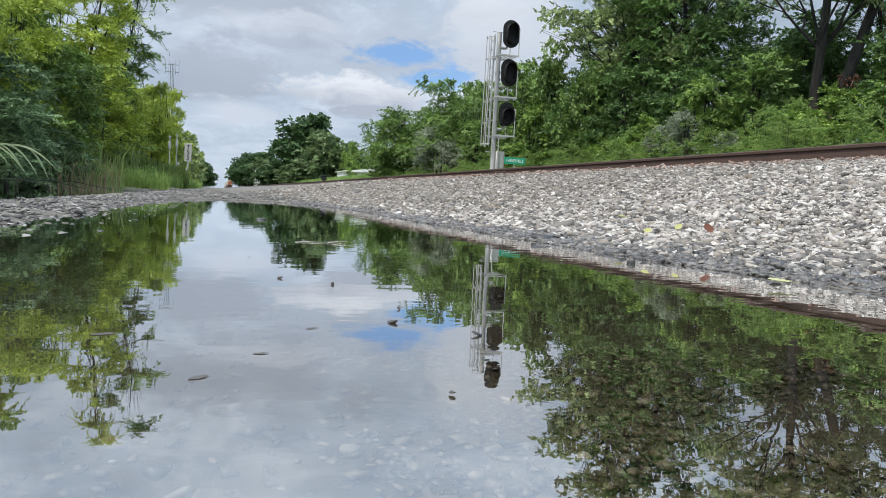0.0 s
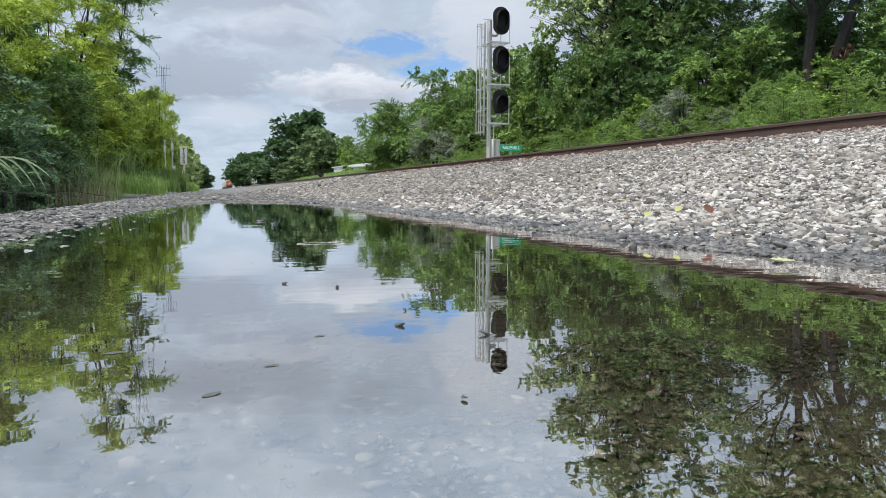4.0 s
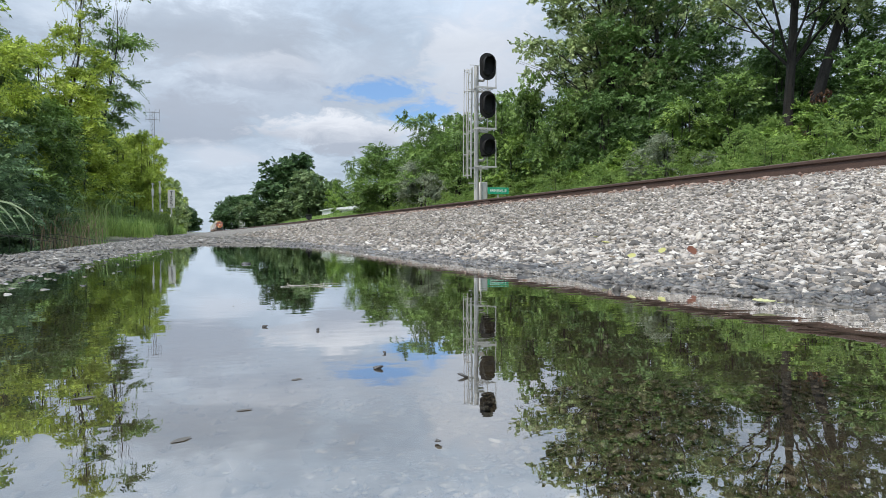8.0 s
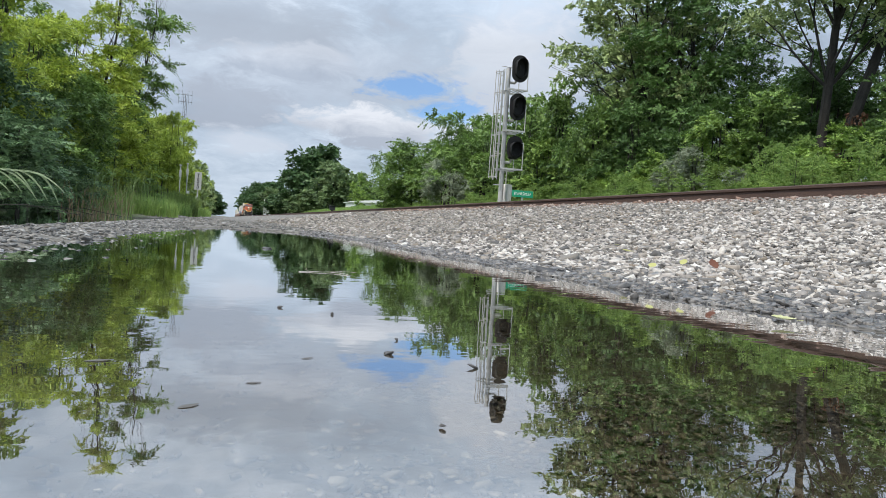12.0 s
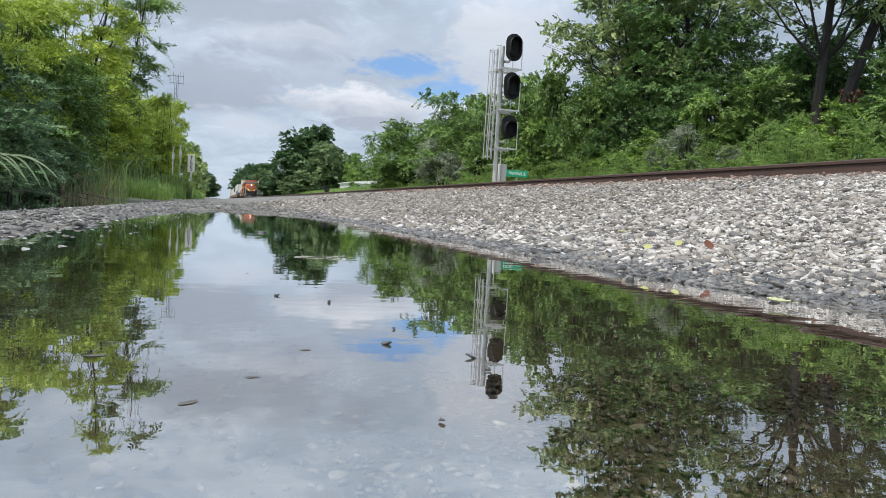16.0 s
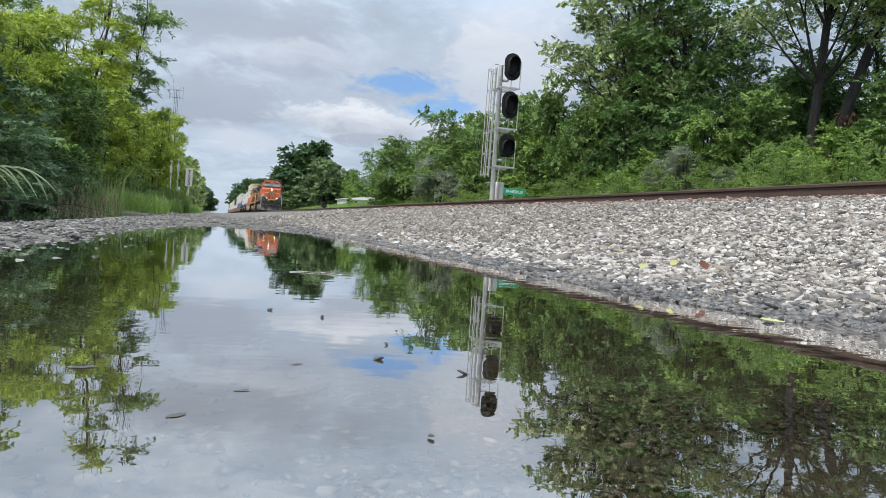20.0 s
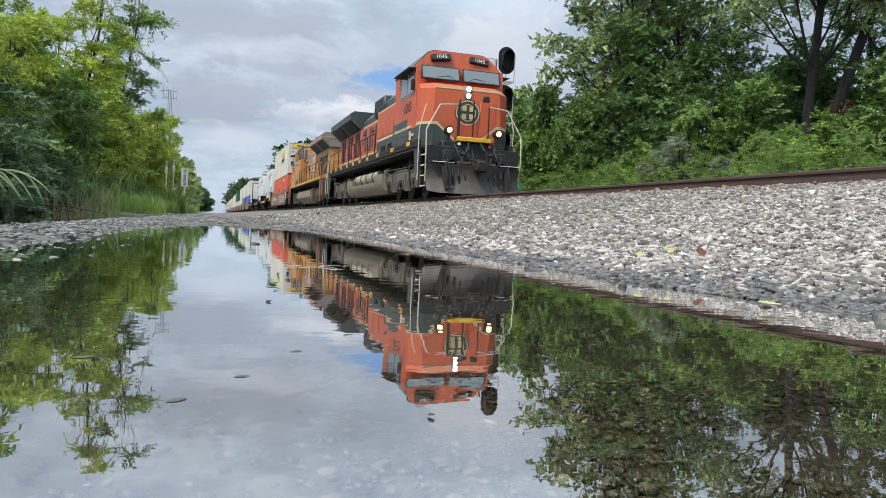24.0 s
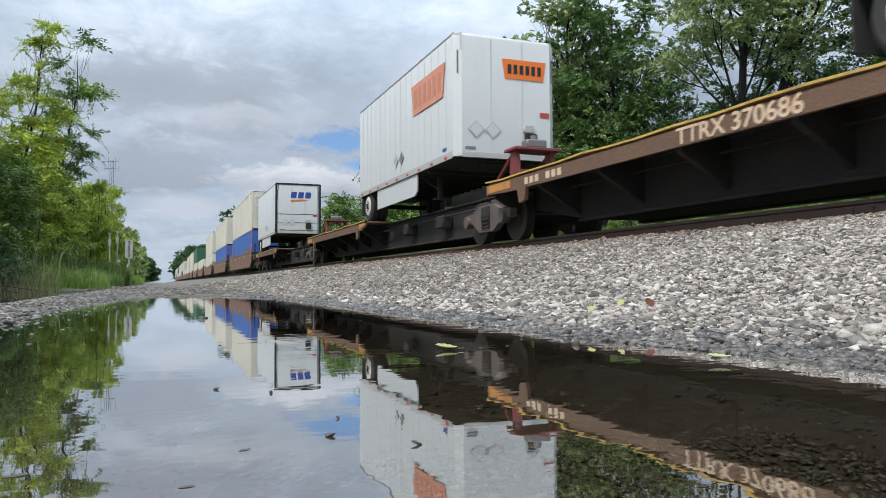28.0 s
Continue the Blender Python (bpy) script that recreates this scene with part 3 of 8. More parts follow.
def pads_of(lobes, count, r):
    """Small flattened shelves of foliage on the skin of the lobes."""
    area = np.array([q[0] * q[1] + q[0] * q[2] + q[1] * q[2] for _, q in lobes])
    pick = rng.choice(len(lobes), count, p=area / area.sum())
    out = []
    for i in pick:
        c, q = np.array(lobes[i][0], float), np.array(lobes[i][1], float)
        d = unit(rng.normal(size=3) + [0, 0, 0.2])
        p = c + d * q * rng.uniform(0.45, 1.0)
        w = r * rng.uniform(0.6, 1.35)
        out.append((p, (w * rng.uniform(0.8, 1.2), w * rng.uniform(0.8, 1.2), w * rng.uniform(0.32, 0.5))))
    return out


def joined(*arrays):
    return np.concatenate(arrays)


# stones as irregular flattened lumps
def stone_shapes(count, sub):
    out = []
    for _ in range(count):
        if sub == 0:
            # a broken block with uneven corners
            v = np.array([(x, y, z) for x in (-1, 1) for y in (-1, 1) for z in (-1, 1)], float) * 0.62
            v += rng.uniform(-0.26, 0.26, (8, 3))
            q = [(0, 1, 3, 2), (4, 6, 7, 5), (0, 4, 5, 1), (2, 3, 7, 6), (0, 2, 6, 4), (1, 5, 7, 3)]
            f = np.array([t for a, b, c, d in q for t in ((a, b, c), (a, c, d))])
            v *= rng.uniform(0.75, 1.35, 3) * [1.15, 0.90, 0.50]
            out.append((v, f))
            continue
        bm = bmesh.new()
        bmesh.ops.create_icosphere(bm, subdivisions=sub, radius=1)
        v = np.array([p.co for p in bm.verts])
        bm.verts.ensure_lookup_table()
        f = np.array([[q.index for q in p.verts] for p in bm.faces])
        bm.free()
        for _ in range(11):
            d = unit(rng.normal(size=3))
            cut = rng.uniform(0.30, 0.62)
            h = v @ d
            v = v - np.outer(np.maximum(h - cut, 0), d)
        v *= rng.uniform(0.75, 1.35, 3) * [1.75, 1.25, 0.62]
        out.append((v, f))
    return out


def stones_mesh(name, at, size, mat, shapes, tilt=0.34):
    """Many loose stones in one mesh."""
    n = len(at)
    kind = rng.integers(0, len(shapes), n)
    vs, fs, o = [], [], 0
    for k, (v, f) in enumerate(shapes):
        idx = np.where(kind == k)[0]
        if not len(idx):
            continue
        m = len(idx)
        a, b, c = rng.uniform(0, 6.283, m), rng.normal(0, tilt, m), rng.normal(0, tilt, m)
        ca, sa, cb, sb, cc, sc = np.cos(a), np.sin(a), np.cos(b), np.sin(b), np.cos(c), np.sin(c)
        R = np.stack([ca * cb, ca * sb * sc - sa * cc, ca * sb * cc + sa * sc, sa * cb, sa * sb * sc + ca * cc, sa * sb * cc - ca * sc, -sb, cb * sc, cb * cc], -1).reshape(m, 3, 3)
        p = np.einsum("nij,vj->nvi", R, v) * size[idx][:, None, None] + at[idx][:, None]
        vs.append(p.reshape(-1, 3))
        fs.append((f[None] + (np.arange(m) * len(v))[:, None, None] + o).reshape(-1, 3))
        o += m * len(v)
    vs, fs = np.concatenate(vs), np.concatenate(fs)
    me = bpy.data.meshes.new(name)
    me.vertices.add(len(vs))
    me.vertices.foreach_set("co", vs.astype(np.float32).ravel())
    me.loops.add(3 * len(fs))
    me.loops.foreach_set("vertex_index", fs.astype(np.int32).ravel())
    me.polygons.add(len(fs))
    me.polygons.foreach_set("loop_start", np.arange(0, 3 * len(fs), 3, dtype=np.int32))
    me.update(calc_edges=True)
    me.materials.append(mat)
    return me


# ----------------------------------------------------------------- ground
def shore_right(y):
    return np.interp(y, [-3, 1, 2.5, 4, 7.5, 9, 9.9, 10.7], [1.40, 1.39, 1.28, 1.27, 1.32, 1.17, 0.85, 0.0]) + 0.015 * np.sin(y * 2.3) + 0.012 * np.sin(y * 5.1 + 1)


def shore_left(y):
    return np.interp(y, [-3, 2, 5, 7.5, 10.2, 10.7], [-0.80, -0.70, -0.68, -0.57, -0.13, 0.0]) + 0.035 * np.sin(y * 3.1 + 2) + 0.03 * np.sin(y * 7.0)


def ground_z(x, y):
    x, y = np.asarray(x, float), np.asarray(y, float)
    xr, xl = shore_right(y), shore_left(y)
    yr = np.clip(y, -3, 8.0)
    foot = shore_right(yr)
    r = np.maximum(x - foot, 0)
    rise = np.interp(r, [0, 1.0, 5.15, 7.5, 8.9, 10.3, 12.2, 16, 30, 80, 600], [0.0, 0.09, 0.81, 0.81, 0.55, 0.95, 1.65, 2.2, 2.8, 2.6, 2.0])
    inside = np.minimum.reduce([x - xl, xr - x, 10.7 - y, y + 4.0])
    road = np.interp(y, [10.0, 12, 60, 600], [0.0, 0.03, 0.05, 0.05])
    left = np.interp(-(x + 0.62), [0, 0.25, 0.5, 0.75, 1.1, 3.5, 5, 12, 400], [0.0, 0.022, 0.026, -0.004, -0.05, -0.05, 0.10, 0.6, 0.6])
    verge = np.interp(-(x + 0.8), [0, 0.5, 1.2, 4, 400], [0.0, 0.03, 0.12, 0.25, 0.5])
    t = np.clip((y - 17.0) / 3.0, 0, 1)
    side = np.where(x < -0.6, left * (1 - t) + (verge + road) * t, 0)
    z = np.where(x > foot, rise, 0) + np.where((x <= foot) & (x > -0.9), road, 0) + side
    z = np.where(inside > 0, -np.minimum(0.055, 0.10 * inside), z)
    z = np.where((inside <= 0) & (inside > -0.3) & (x <= foot), np.maximum(z, np.minimum(0.03, -0.14 * inside)), z)
    return z


def make_ground():
    def axis(parts):
        return np.unique(np.concatenate([np.arange(a, b, s) for a, b, s in parts]))

    xs = axis([(-900, -60, 60), (-60, -12, 6), (-12, -3, 0.5), (-3, 2.5, 0.06), (2.5, 11, 0.25), (11, 40, 2), (40, 120, 20), (120, 901, 60)])
    ys = axis([(-60, -3, 6), (-3, 13, 0.1), (13, 30, 0.5), (30, 120, 3), (120, 600, 40), (600, 1601, 200)])
    X, Y = np.meshgrid(xs, ys)
    Z = ground_z(X, Y)
    small = (np.abs(X) < 12) & (Y < 40)
    Z = Z + np.where(small, 0.006 * np.sin(X * 9 + Y * 4) * np.sin(Y * 7 - X * 3), 0)
    nx, ny = len(xs), len(ys)
    v = np.stack([X, Y, Z], -1).reshape(-1, 3)
    i, j = np.meshgrid(np.arange(nx - 1), np.arange(ny - 1))
    a = (j * nx + i).ravel()
    f = np.stack([a, a + 1, a + nx + 1, a + nx], -1)
    me = bpy.data.meshes.new("ground")
    me.from_pydata(v.tolist(), [], f.tolist())
    me.shade_smooth()
    me.materials.append(ground_mat)
    return tagged(new("ground", me), "gravel roadside, ballast slope and grassy verges", "ground", kind="structure")


GROUND = make_ground()


def water_sheet(name, x0, x1, y0, y1, z, label):
    g = Geo()
    g.add([(x0, y0, z), (x1, y0, z), (x1, y1, z), (x0, y1, z)], [(0, 1, 2, 3)])
    ob = new(name, mesh_of(name, g, water_mat, False))
    ob.visible_shadow = False
    return tagged(ob, label, "water", kind="structure")


water_sheet("puddle_water", -1.25, 1.75, -3.9, 11.2, 0.0, "still shallow puddle mirroring sky, trees and train")
water_sheet("ditch_water", -7.0, -1.30, -3.9, 19.5, -0.012, "dark standing water beneath the bushes")


def scatter(n, x0, x1, y0, y1, test):
    x, y = rng.uniform(x0, x1, n), rng.uniform(y0, y1, n)
    k = test(x, y)
    return x[k], y[k]


def make_stones():
    rough_, plain = stone_shapes(14, 0) + stone_shapes(3, 1), stone_shapes(8, 1)
    # slope between the puddle and the near rail, thinning and coarser with distance
    sets = [(-3.4, 0.6, 1500, 0.026), (0.6, 3.2, 9800, 0.0138), (3.2, 6.0, 6600, 0.0160), (6.0, 12.0, 2900, 0.0195), (12.0, 24.0, 1150, 0.026), (24.0, 44.0, 220, 0.042)]
    at, size = [], []
    for y0, y1, dens, s in sets:
        n = int(dens * (y1 - y0) * 5.6 * 0.25)
        x, y = scatter(n, 0.95, 6.55, y0, y1, lambda x, y: x > shore_right(np.clip(y, -3, 8)) + 0.05 + 0.25 * rng.random(len(x)))
        z = ground_z(x, y) + s * rng.uniform(-0.1, 0.5, len(x))
        at.append(np.stack([x, y, z], -1))
        size.append(s * np.exp(rng.normal(0, 0.32, len(x))))
    at, size = np.concatenate(at), np.concatenate(size)
    # darker stones grow commoner with distance: dust, and shaded stone sides as colour
    shaded = rng.random(len(at)) < np.clip((at[:, 1] - 2.5) / 6.5, 0.10, 0.95)
    ob = new("weathered_ballast", stones_mesh("weathered_ballast", at[shaded], size[shaded], shaded_mat, rough_))
    tagged(ob, "dusty brown-grey weathered ballast with shaded stone sides in its colour", "gravel", kind="stuff")
    ob = new("ballast_stones", stones_mesh("ballast_stones", at[~shaded], size[~shaded], ballast_mat, rough_))
    tagged(ob, "pale grey crushed limestone ballast", "gravel", kind="stuff")
    # rust-stained stones beside the rail
    x, y = scatter(5200, 6.0, 6.62, 1.5, 30, lambda x, y: rng.random(len(x)) < 0.25 + 1.1 * (x - 6.0))
    sz = (0.016 + 0.0006 * y) * np.exp(rng.normal(0, 0.3, len(x)))
    ob = new("rusty_ballast", stones_mesh("rusty_ballast", np.stack([x, y, ground_z(x, y) + 0.6 * sz], -1), sz, rusty_mat, rough_[:14]))
    tagged(ob, "rust-stained ballast beside the rail", "gravel", kind="stuff")
    # dark wet stones along the water's edge
    x, y = scatter(90000, 0.9, 2.1, 0.4, 10, lambda x, y: (x > shore_right(y) - 0.03) & (x < shore_right(y) + 0.08 + 0.50 * rng.random(len(x)) ** 2) & (rng.random(len(x)) < 1.6 / (1 + 0.35 * y)))
    ob = new("wet_stones", stones_mesh("wet_stones", np.stack([x, y, ground_z(x, y) + 0.003], -1), 0.0105 * np.exp(rng.normal(0, 0.38, len(x))), wet_mat, rough_, 0.15))
    tagged(ob, "dark wet gravel along the waterline", "gravel", kind="stuff")
    flat_ = [(v * [1.1, 1.0, 0.55], f) for v, f in rough_[:14]]
    # pale gravel bar on the other side of the puddle and the track beyond it
    x, y = scatter(26000, -2.0, -0.4, 1.5, 14, lambda x, y: (x < shore_left(y) + 0.06) & (x > -1.42 + 0.10 * np.sin(y * 1.7)))
    s = 0.0088 * np.exp(rng.normal(0, 0.38, len(x)))
    a = np.stack([x, y, ground_z(x, y) + 0.2 * s], -1)
    x, y = scatter(11000, -1.6, 1.3, 10.0, 26, lambda x, y: ((y > 10.5) | (x < shore_left(y)) | (x > shore_right(y))))
    s2 = 0.016 * np.exp(rng.normal(0, 0.4, len(x)))
    b = np.stack([x, y, ground_z(x, y) + 0.1 * s2], -1)
    # flat stones that just break the surface along the shallow edge
    x, y = scatter(5000, -0.9, 0.7, 2.2, 10.4, lambda x, y: (x > shore_left(y) - 0.02) & (x < shore_left(y) + 0.42 * rng.random(len(x)) ** 2.2 + 0.02) & (rng.random(len(x)) < 0.75))
    s3 = 0.0100 * np.exp(rng.normal(0, 0.30, len(x)))
    c = np.stack([x, y, 0 * x - 0.1 * s3], -1)
    ob = new("pale_gravel", stones_mesh("pale_gravel", np.concatenate([a, b, c]), np.concatenate([s, s2, s3]), berm_mat, flat_, 0.16))
    tagged(ob, "pale flat gravel bar beside the puddle", "gravel", kind="stuff")
    # pebbles on the bed
    x, y = scatter(9000, -0.9, 1.1, 0.15, 5.0, lambda x, y: (x > shore_left(y) + 0.03) & (x < shore_right(y) - 0.02) & (rng.random(len(x)) < 1.4 / (1 + 0.5 * y)))
    ob = new("puddle_bed_pebbles", stones_mesh("puddle_bed_pebbles", np.stack([x, y, ground_z(x, y)], -1), 0.0048 * np.exp(rng.normal(0, 0.4, len(x))), bed_mat, rough_[:14], 0.2))
    tagged(ob, "brown pebbles lying under shallow water", "gravel", kind="stuff")
    x, y = scatter(4200, 0.10, 0.9, 0.22, 0.95, lambda x, y: x < shore_right(y) - 0.1)
    ob = new("shallow_bed_stones", stones_mesh("shallow_bed_stones", np.stack([x, y, ground_z(x, y) + 0.003], -1), 0.0042 * np.exp(rng.normal(0, 0.33, len(x))), shallow_mat, plain[:3], 0.15))
    tagged(ob, "tan and grey stones on the bed of the puddle", "gravel", kind="stuff")
    px, py = rng.uniform(-0.15, 0.5, 110), rng.uniform(0.26, 0.85, 110)
    ob = new("pale_bed_stones", stones_mesh("pale_bed_stones", np.stack([px, py, ground_z(px, py) + 0.004], -1), 0.0055 * np.exp(rng.normal(0, 0.4, 110)), shaded_mat, plain, 0.1))
    tagged(ob, "pale flat stones lying under shallow water", "gravel", kind="stuff")


make_stones()


# ------------------------------------------------------------------ track
def rail_outline():
    half = [(0.075, -0.172), (0.075, -0.160), (0.012, -0.145), (0.009, -0.050), (0.034, -0.038), (0.036, -0.008), (0.028, 0.0)]
    return half + [(-x, z) for x, z in half[::-1]]


def make_track():
    for name, x in (("rail", TRACK_X - GAUGE), ("rail", TRACK_X + GAUGE)):
        r = thing(name, "rust-brown steel rail bedded in ballast", "rail", "rails of the track", (x, 0, RAIL_Z))
        part("web", Geo().prism(rail_outline(), 1, -90, 900), rust, r)
        part("running_surface", Geo().box(-0.024, 0.024, -90, 900, -0.002, 0.003), shiny, r, "bright worn strip")
        for y in (5.1, 17.0, 29.0):
            g = Geo()
            for s in (-1, 1):
                g.prism([(s * 0.012, -0.14), (s * 0.04, -0.135), (s * 0.03, -0.06), (s * 0.012, -0.05)], 1, y - 0.45, y + 0.45)
                for k in (-0.35, -0.12, 0.12, 0.35):
                    g.cyl((s * 0.03, y + k, -0.095), (s * 0.055, y + k, -0.095), 0.016, 6)
            part("joint_bar", g, rust, r)


make_track()


# ------------------------------------------------------------- vegetation
def bent(p, q, steps, wobble):
    p, q = np.array(p, float), np.array(q, float)
    pts = [p + (q - p) * i / steps + (rng.normal(size=3) * wobble * np.linalg.norm(q - p) * (0 < i < steps)) for i in range(steps + 1)]
    return [tuple(a) for a in pts]


def make_tree(name, label, height, radius, low, lobes_n, clumps, per, size, mat, trunk_r=0.12, spread=0.3, slim=0.5, stems=1, top_narrow=0.6, lean=(0, 0), category="tree", at=(0, 0, 0), turn=0, group="", droop=0.25, narrow=1.0, pad=0.24):
    """A tree or shrub: tapered stems with limbs that end in the lobes of its crown."""
    t = thing(name, label, category, group, at, turn)
    lobes = []
    for i in range(lobes_n):
        f = (i + 0.5) / lobes_n
        z = low + (height - low) * (0.12 + 0.80 * f)
        wide = radius * (1 - (1 - top_narrow) * f) * (0.75 + 0.25 * math.sin(math.pi * min(1, f * 1.3)))
        a = i * 2.4 + rng.uniform(-0.5, 0.5)
        d = wide * rng.uniform(0.25, 0.72)
        r = wide * rng.uniform(0.34, 0.60) * narrow
        lobes.append(((lean[0] * z / height + d * math.cos(a), lean[1] * z / height + d * math.sin(a), min(z, height - r * 0.7)), (r, r, r * rng.uniform(0.65, 0.95))))
    g = Geo()
    for s in range(stems):
        o = (0, 0, -0.15) if stems == 1 else (*(rng.normal(size=2) * radius * 0.15), -0.15)
        top = (lean[0] * 0.85 + o[0], lean[1] * 0.85 + o[1], height * 0.85)
        path = bent(o, top, 7, 0.009)
        g.pipe(path, trunk_r, 7, trunk_r * 0.2)
        for c, r in lobes[s::stems]:
            k = min(6, max(1, int(7 * max(0.08, (c[2] - 0.9 * r[2]) / (height * 0.85)) * 0.8)))
            rr = trunk_r * (1 - 0.8 * k / 7) * 0.36
            limb = bent(path[k], c, 4, 0.035)
            g.pipe(limb, rr, 4, rr * 0.35)
            for _ in range(2):
                away = np.array(c) - np.array([lean[0] * c[2] / height, lean[1] * c[2] / height, c[2] - 0.3 * r[2]])
                e = np.array(c) + unit(rng.normal(size=3) * 0.6 + unit(away) * 1.1) * np.array(r) * 0.95
                g.pipe(bent(limb[2], e, 3, 0.07), rr * 0.45, 3, rr * 0.12)
    part("trunk", g, bark, t)
    ob = part("crown", quads_mesh("crown", spray_quads(pads_of(lobes, max(20, clumps // 11), pad * radius ** 0.75), int(clumps * 0.80), per, size * 1.12, spread * 0.85, slim, 0.2, droop, 0.5), mat), mat, t)
    return t


def place(ob, rows):
    """Copies of a plant: x, y, turn, scale across, scale up."""
    for x, y, turn, s, u in rows:
        c = copy_thing(ob, pose(x, y, float(ground_z(x, y)) - 0.03, 0, 0, turn))
        c.scale = (s, s, s * u)


def ground_at(x, y):
    return (x, y, float(ground_z(x, y)))


def blades(n, x0, x1, y0, y1, h0, h1, width, mat, name, label, test=None, lean=0.25, parent=None):
    """Grass or reed blades: bent strips rising from the ground."""
    x, y = rng.uniform(x0, x1, n), rng.uniform(y0, y1, n)
    if test is not None:
        k = test(x, y)
        x, y = x[k], y[k]
    n = len(x)
    z = ground_z(x, y) - 0.02
    h = rng.uniform(h0, h1, n)
    a = rng.uniform(0, 6.283, n)
    d = np.stack([np.cos(a), np.sin(a), 0 * a], -1)
    s = np.stack([-np.sin(a), np.cos(a), 0 * a], -1) * width
    bend = (rng.random(n) * lean)[:, None]
    p0 = np.stack([x, y, z], -1)
    up = np.stack([0 * h, 0 * h, h], -1)
    p1 = p0 + up * 0.6 + d * h[:, None] * bend * 0.35
    p2 = p0 + up * (1 - 0.35 * bend) + d * h[:, None] * bend * 1.2
    lowq = np.stack([p0 - s, p0 + s, p1 + s * 0.8, p1 - s * 0.8], 1)
    topq = np.stack([p1 - s * 0.8, p1 + s * 0.8, p2 + s * 0.1, p2 - s * 0.1], 1)
    ob = new(name, quads_mesh(name, joined(lowq, topq), mat))
    return tagged(ob, label, "grass", kind="stuff")


def make_left_bank():
    G, T = "bushes along the verge", "trees along the verge"
    # clumps, leaves on a twig, leaf size, leaf, stem radius, twig length, leaf slimness, stems, how far the top narrows
    shrub = make_tree("shrub", "dense dark green roadside shrub with small leaves", 3.2, 1.7, 0.1, 11, 1500, 16, 0.090, leaf_blue, 0.05, 0.34, 0.55, 4, 0.75, category="shrub", at=ground_at(-4.3, 14.8), group=G)
    mid = make_tree("shrub", "tangled mid-green roadside shrub", 4.0, 1.6, 0.1, 11, 1500, 16, 0.085, leaf_mid, 0.05, 0.38, 0.50, 4, 0.7, category="shrub", at=ground_at(-4.2, 19.4), group=G)
    lime = make_tree("shrub", "bright yellow-green roadside shrub", 4.6, 1.7, 0.1, 11, 1200, 16, 0.105, leaf_lime, 0.05, 0.46, 0.45, 4, 0.6, category="shrub", at=ground_at(-3.9, 27.5), group=G)
    locust = make_tree("locust_tree", "slender locust tree with feathery yellow-green leaves", 8.8, 2.0, 1.4, 26, 1000, 18, 0.115, leaf_lime, 0.07, 0.55, 0.44, 1, 0.30, (0.9, 0), at=ground_at(-4.3, 25.0), group=T, narrow=0.72, pad=0.19)
    walnut = make_tree("walnut_tree", "young walnut tree with arching dark sprays", 11.0, 2.0, 3.0, 22, 330, 20, 0.19, leaf_mid, 0.08, 1.0, 0.34, 1, 0.5, (1.2, 0), at=ground_at(-4.5, 34.0), group=T, droop=0.35, narrow=0.6)
    tall = make_tree("verge_tree", "green broadleaf tree behind the verge", 7.0, 2.3, 0.8, 16, 1000, 16, 0.14, leaf_fresh, 0.12, 0.5, 0.5, 1, 0.6, at=ground_at(-6.8, 21.5), group=T)
    place(shrub, [(-3.5, 12.9, 200, 0.75, 0.7), (-3.5, 16.4, 280, 0.7, 0.65), (-5.6, 13.4, 120, 1.1, 1.1), (-5.0, 23.0, 10, 1.1, 1.0), (-5.0, 36.0, 130, 1.3, 1.0)])
    place(mid, [(-2.9, 23.6, 40, 0.42, 0.75), (-2.7, 26.4, 130, 0.42, 0.7), (-4.6, 22.4, 250, 0.9, 0.9), (-4.6, 31.0, 60, 1.1, 1.0), (-4.4, 44.0, 200, 1.2, 1.0)])
    place(lime, [(-2.75, 35.0, 15, 0.72, 1.42), (-2.8, 43.0, 95, 0.8, 1.5), (-2.75, 39.0, 195, 0.72, 1.4), (-4.7, 16.4, 60, 0.95, 1.15), (-4.5, 18.6, 110, 0.9, 1.1), (-5.6, 14.8, 200, 1.0, 1.15), (-4.7, 20.8, 20, 0.9, 1.2), (-3.6, 31.5, 150, 0.9, 0.95), (-3.6, 36.5, 250, 0.95, 1.0), (-4.0, 41.5, 40, 1.1, 1.05), (-3.7, 23.6, 300, 0.75, 0.65)])
    place(locust, [(-5.6, 16.2, 60, 0.75, 0.62), (-6.8, 22.5, 160, 0.95, 0.95), (-5.2, 19.6, 100, 0.8, 0.60), (-4.2, 38.0, 200, 0.9, 0.9), (-6.6, 17.0, 20, 0.9, 0.62), (-5.6, 30.0, 270, 0.9, 0.9)])
    place(walnut, [(-3.6, 31.0, 200, 0.5, 1.05), (-5.4, 27.0, 160, 0.8, 0.78)])
    place(tall, [(-5.6, 21.0, 200, 0.95, 1.0), (-7.6, 28.0, 100, 1.0, 0.85)])
    low = make_tree("verge_tree", "rounded yellow-green tree farther along the verge", 7.5, 2.3, 0.3, 13, 620, 16, 0.24, leaf_lime, 0.12, 0.6, 0.55, 1, 0.65, at=ground_at(-5.9, 48.0), group=T)
    deep = make_tree("verge_tree", "rounded olive-green tree farther along the verge", 7.5, 2.4, 0.3, 13, 520, 16, 0.30, leaf_olive, 0.12, 0.7, 0.55, 1, 0.65, at=ground_at(-6.6, 58.0), group=T)
    place(low, [(-6.4, 68.0, 170, 1.1, 0.95), (-7.2, 100.0, 220, 1.3, 1.0), (-8.4, 165.0, 20, 1.6, 1.1), (-10.6, 300.0, 20, 2.0, 1.2)])
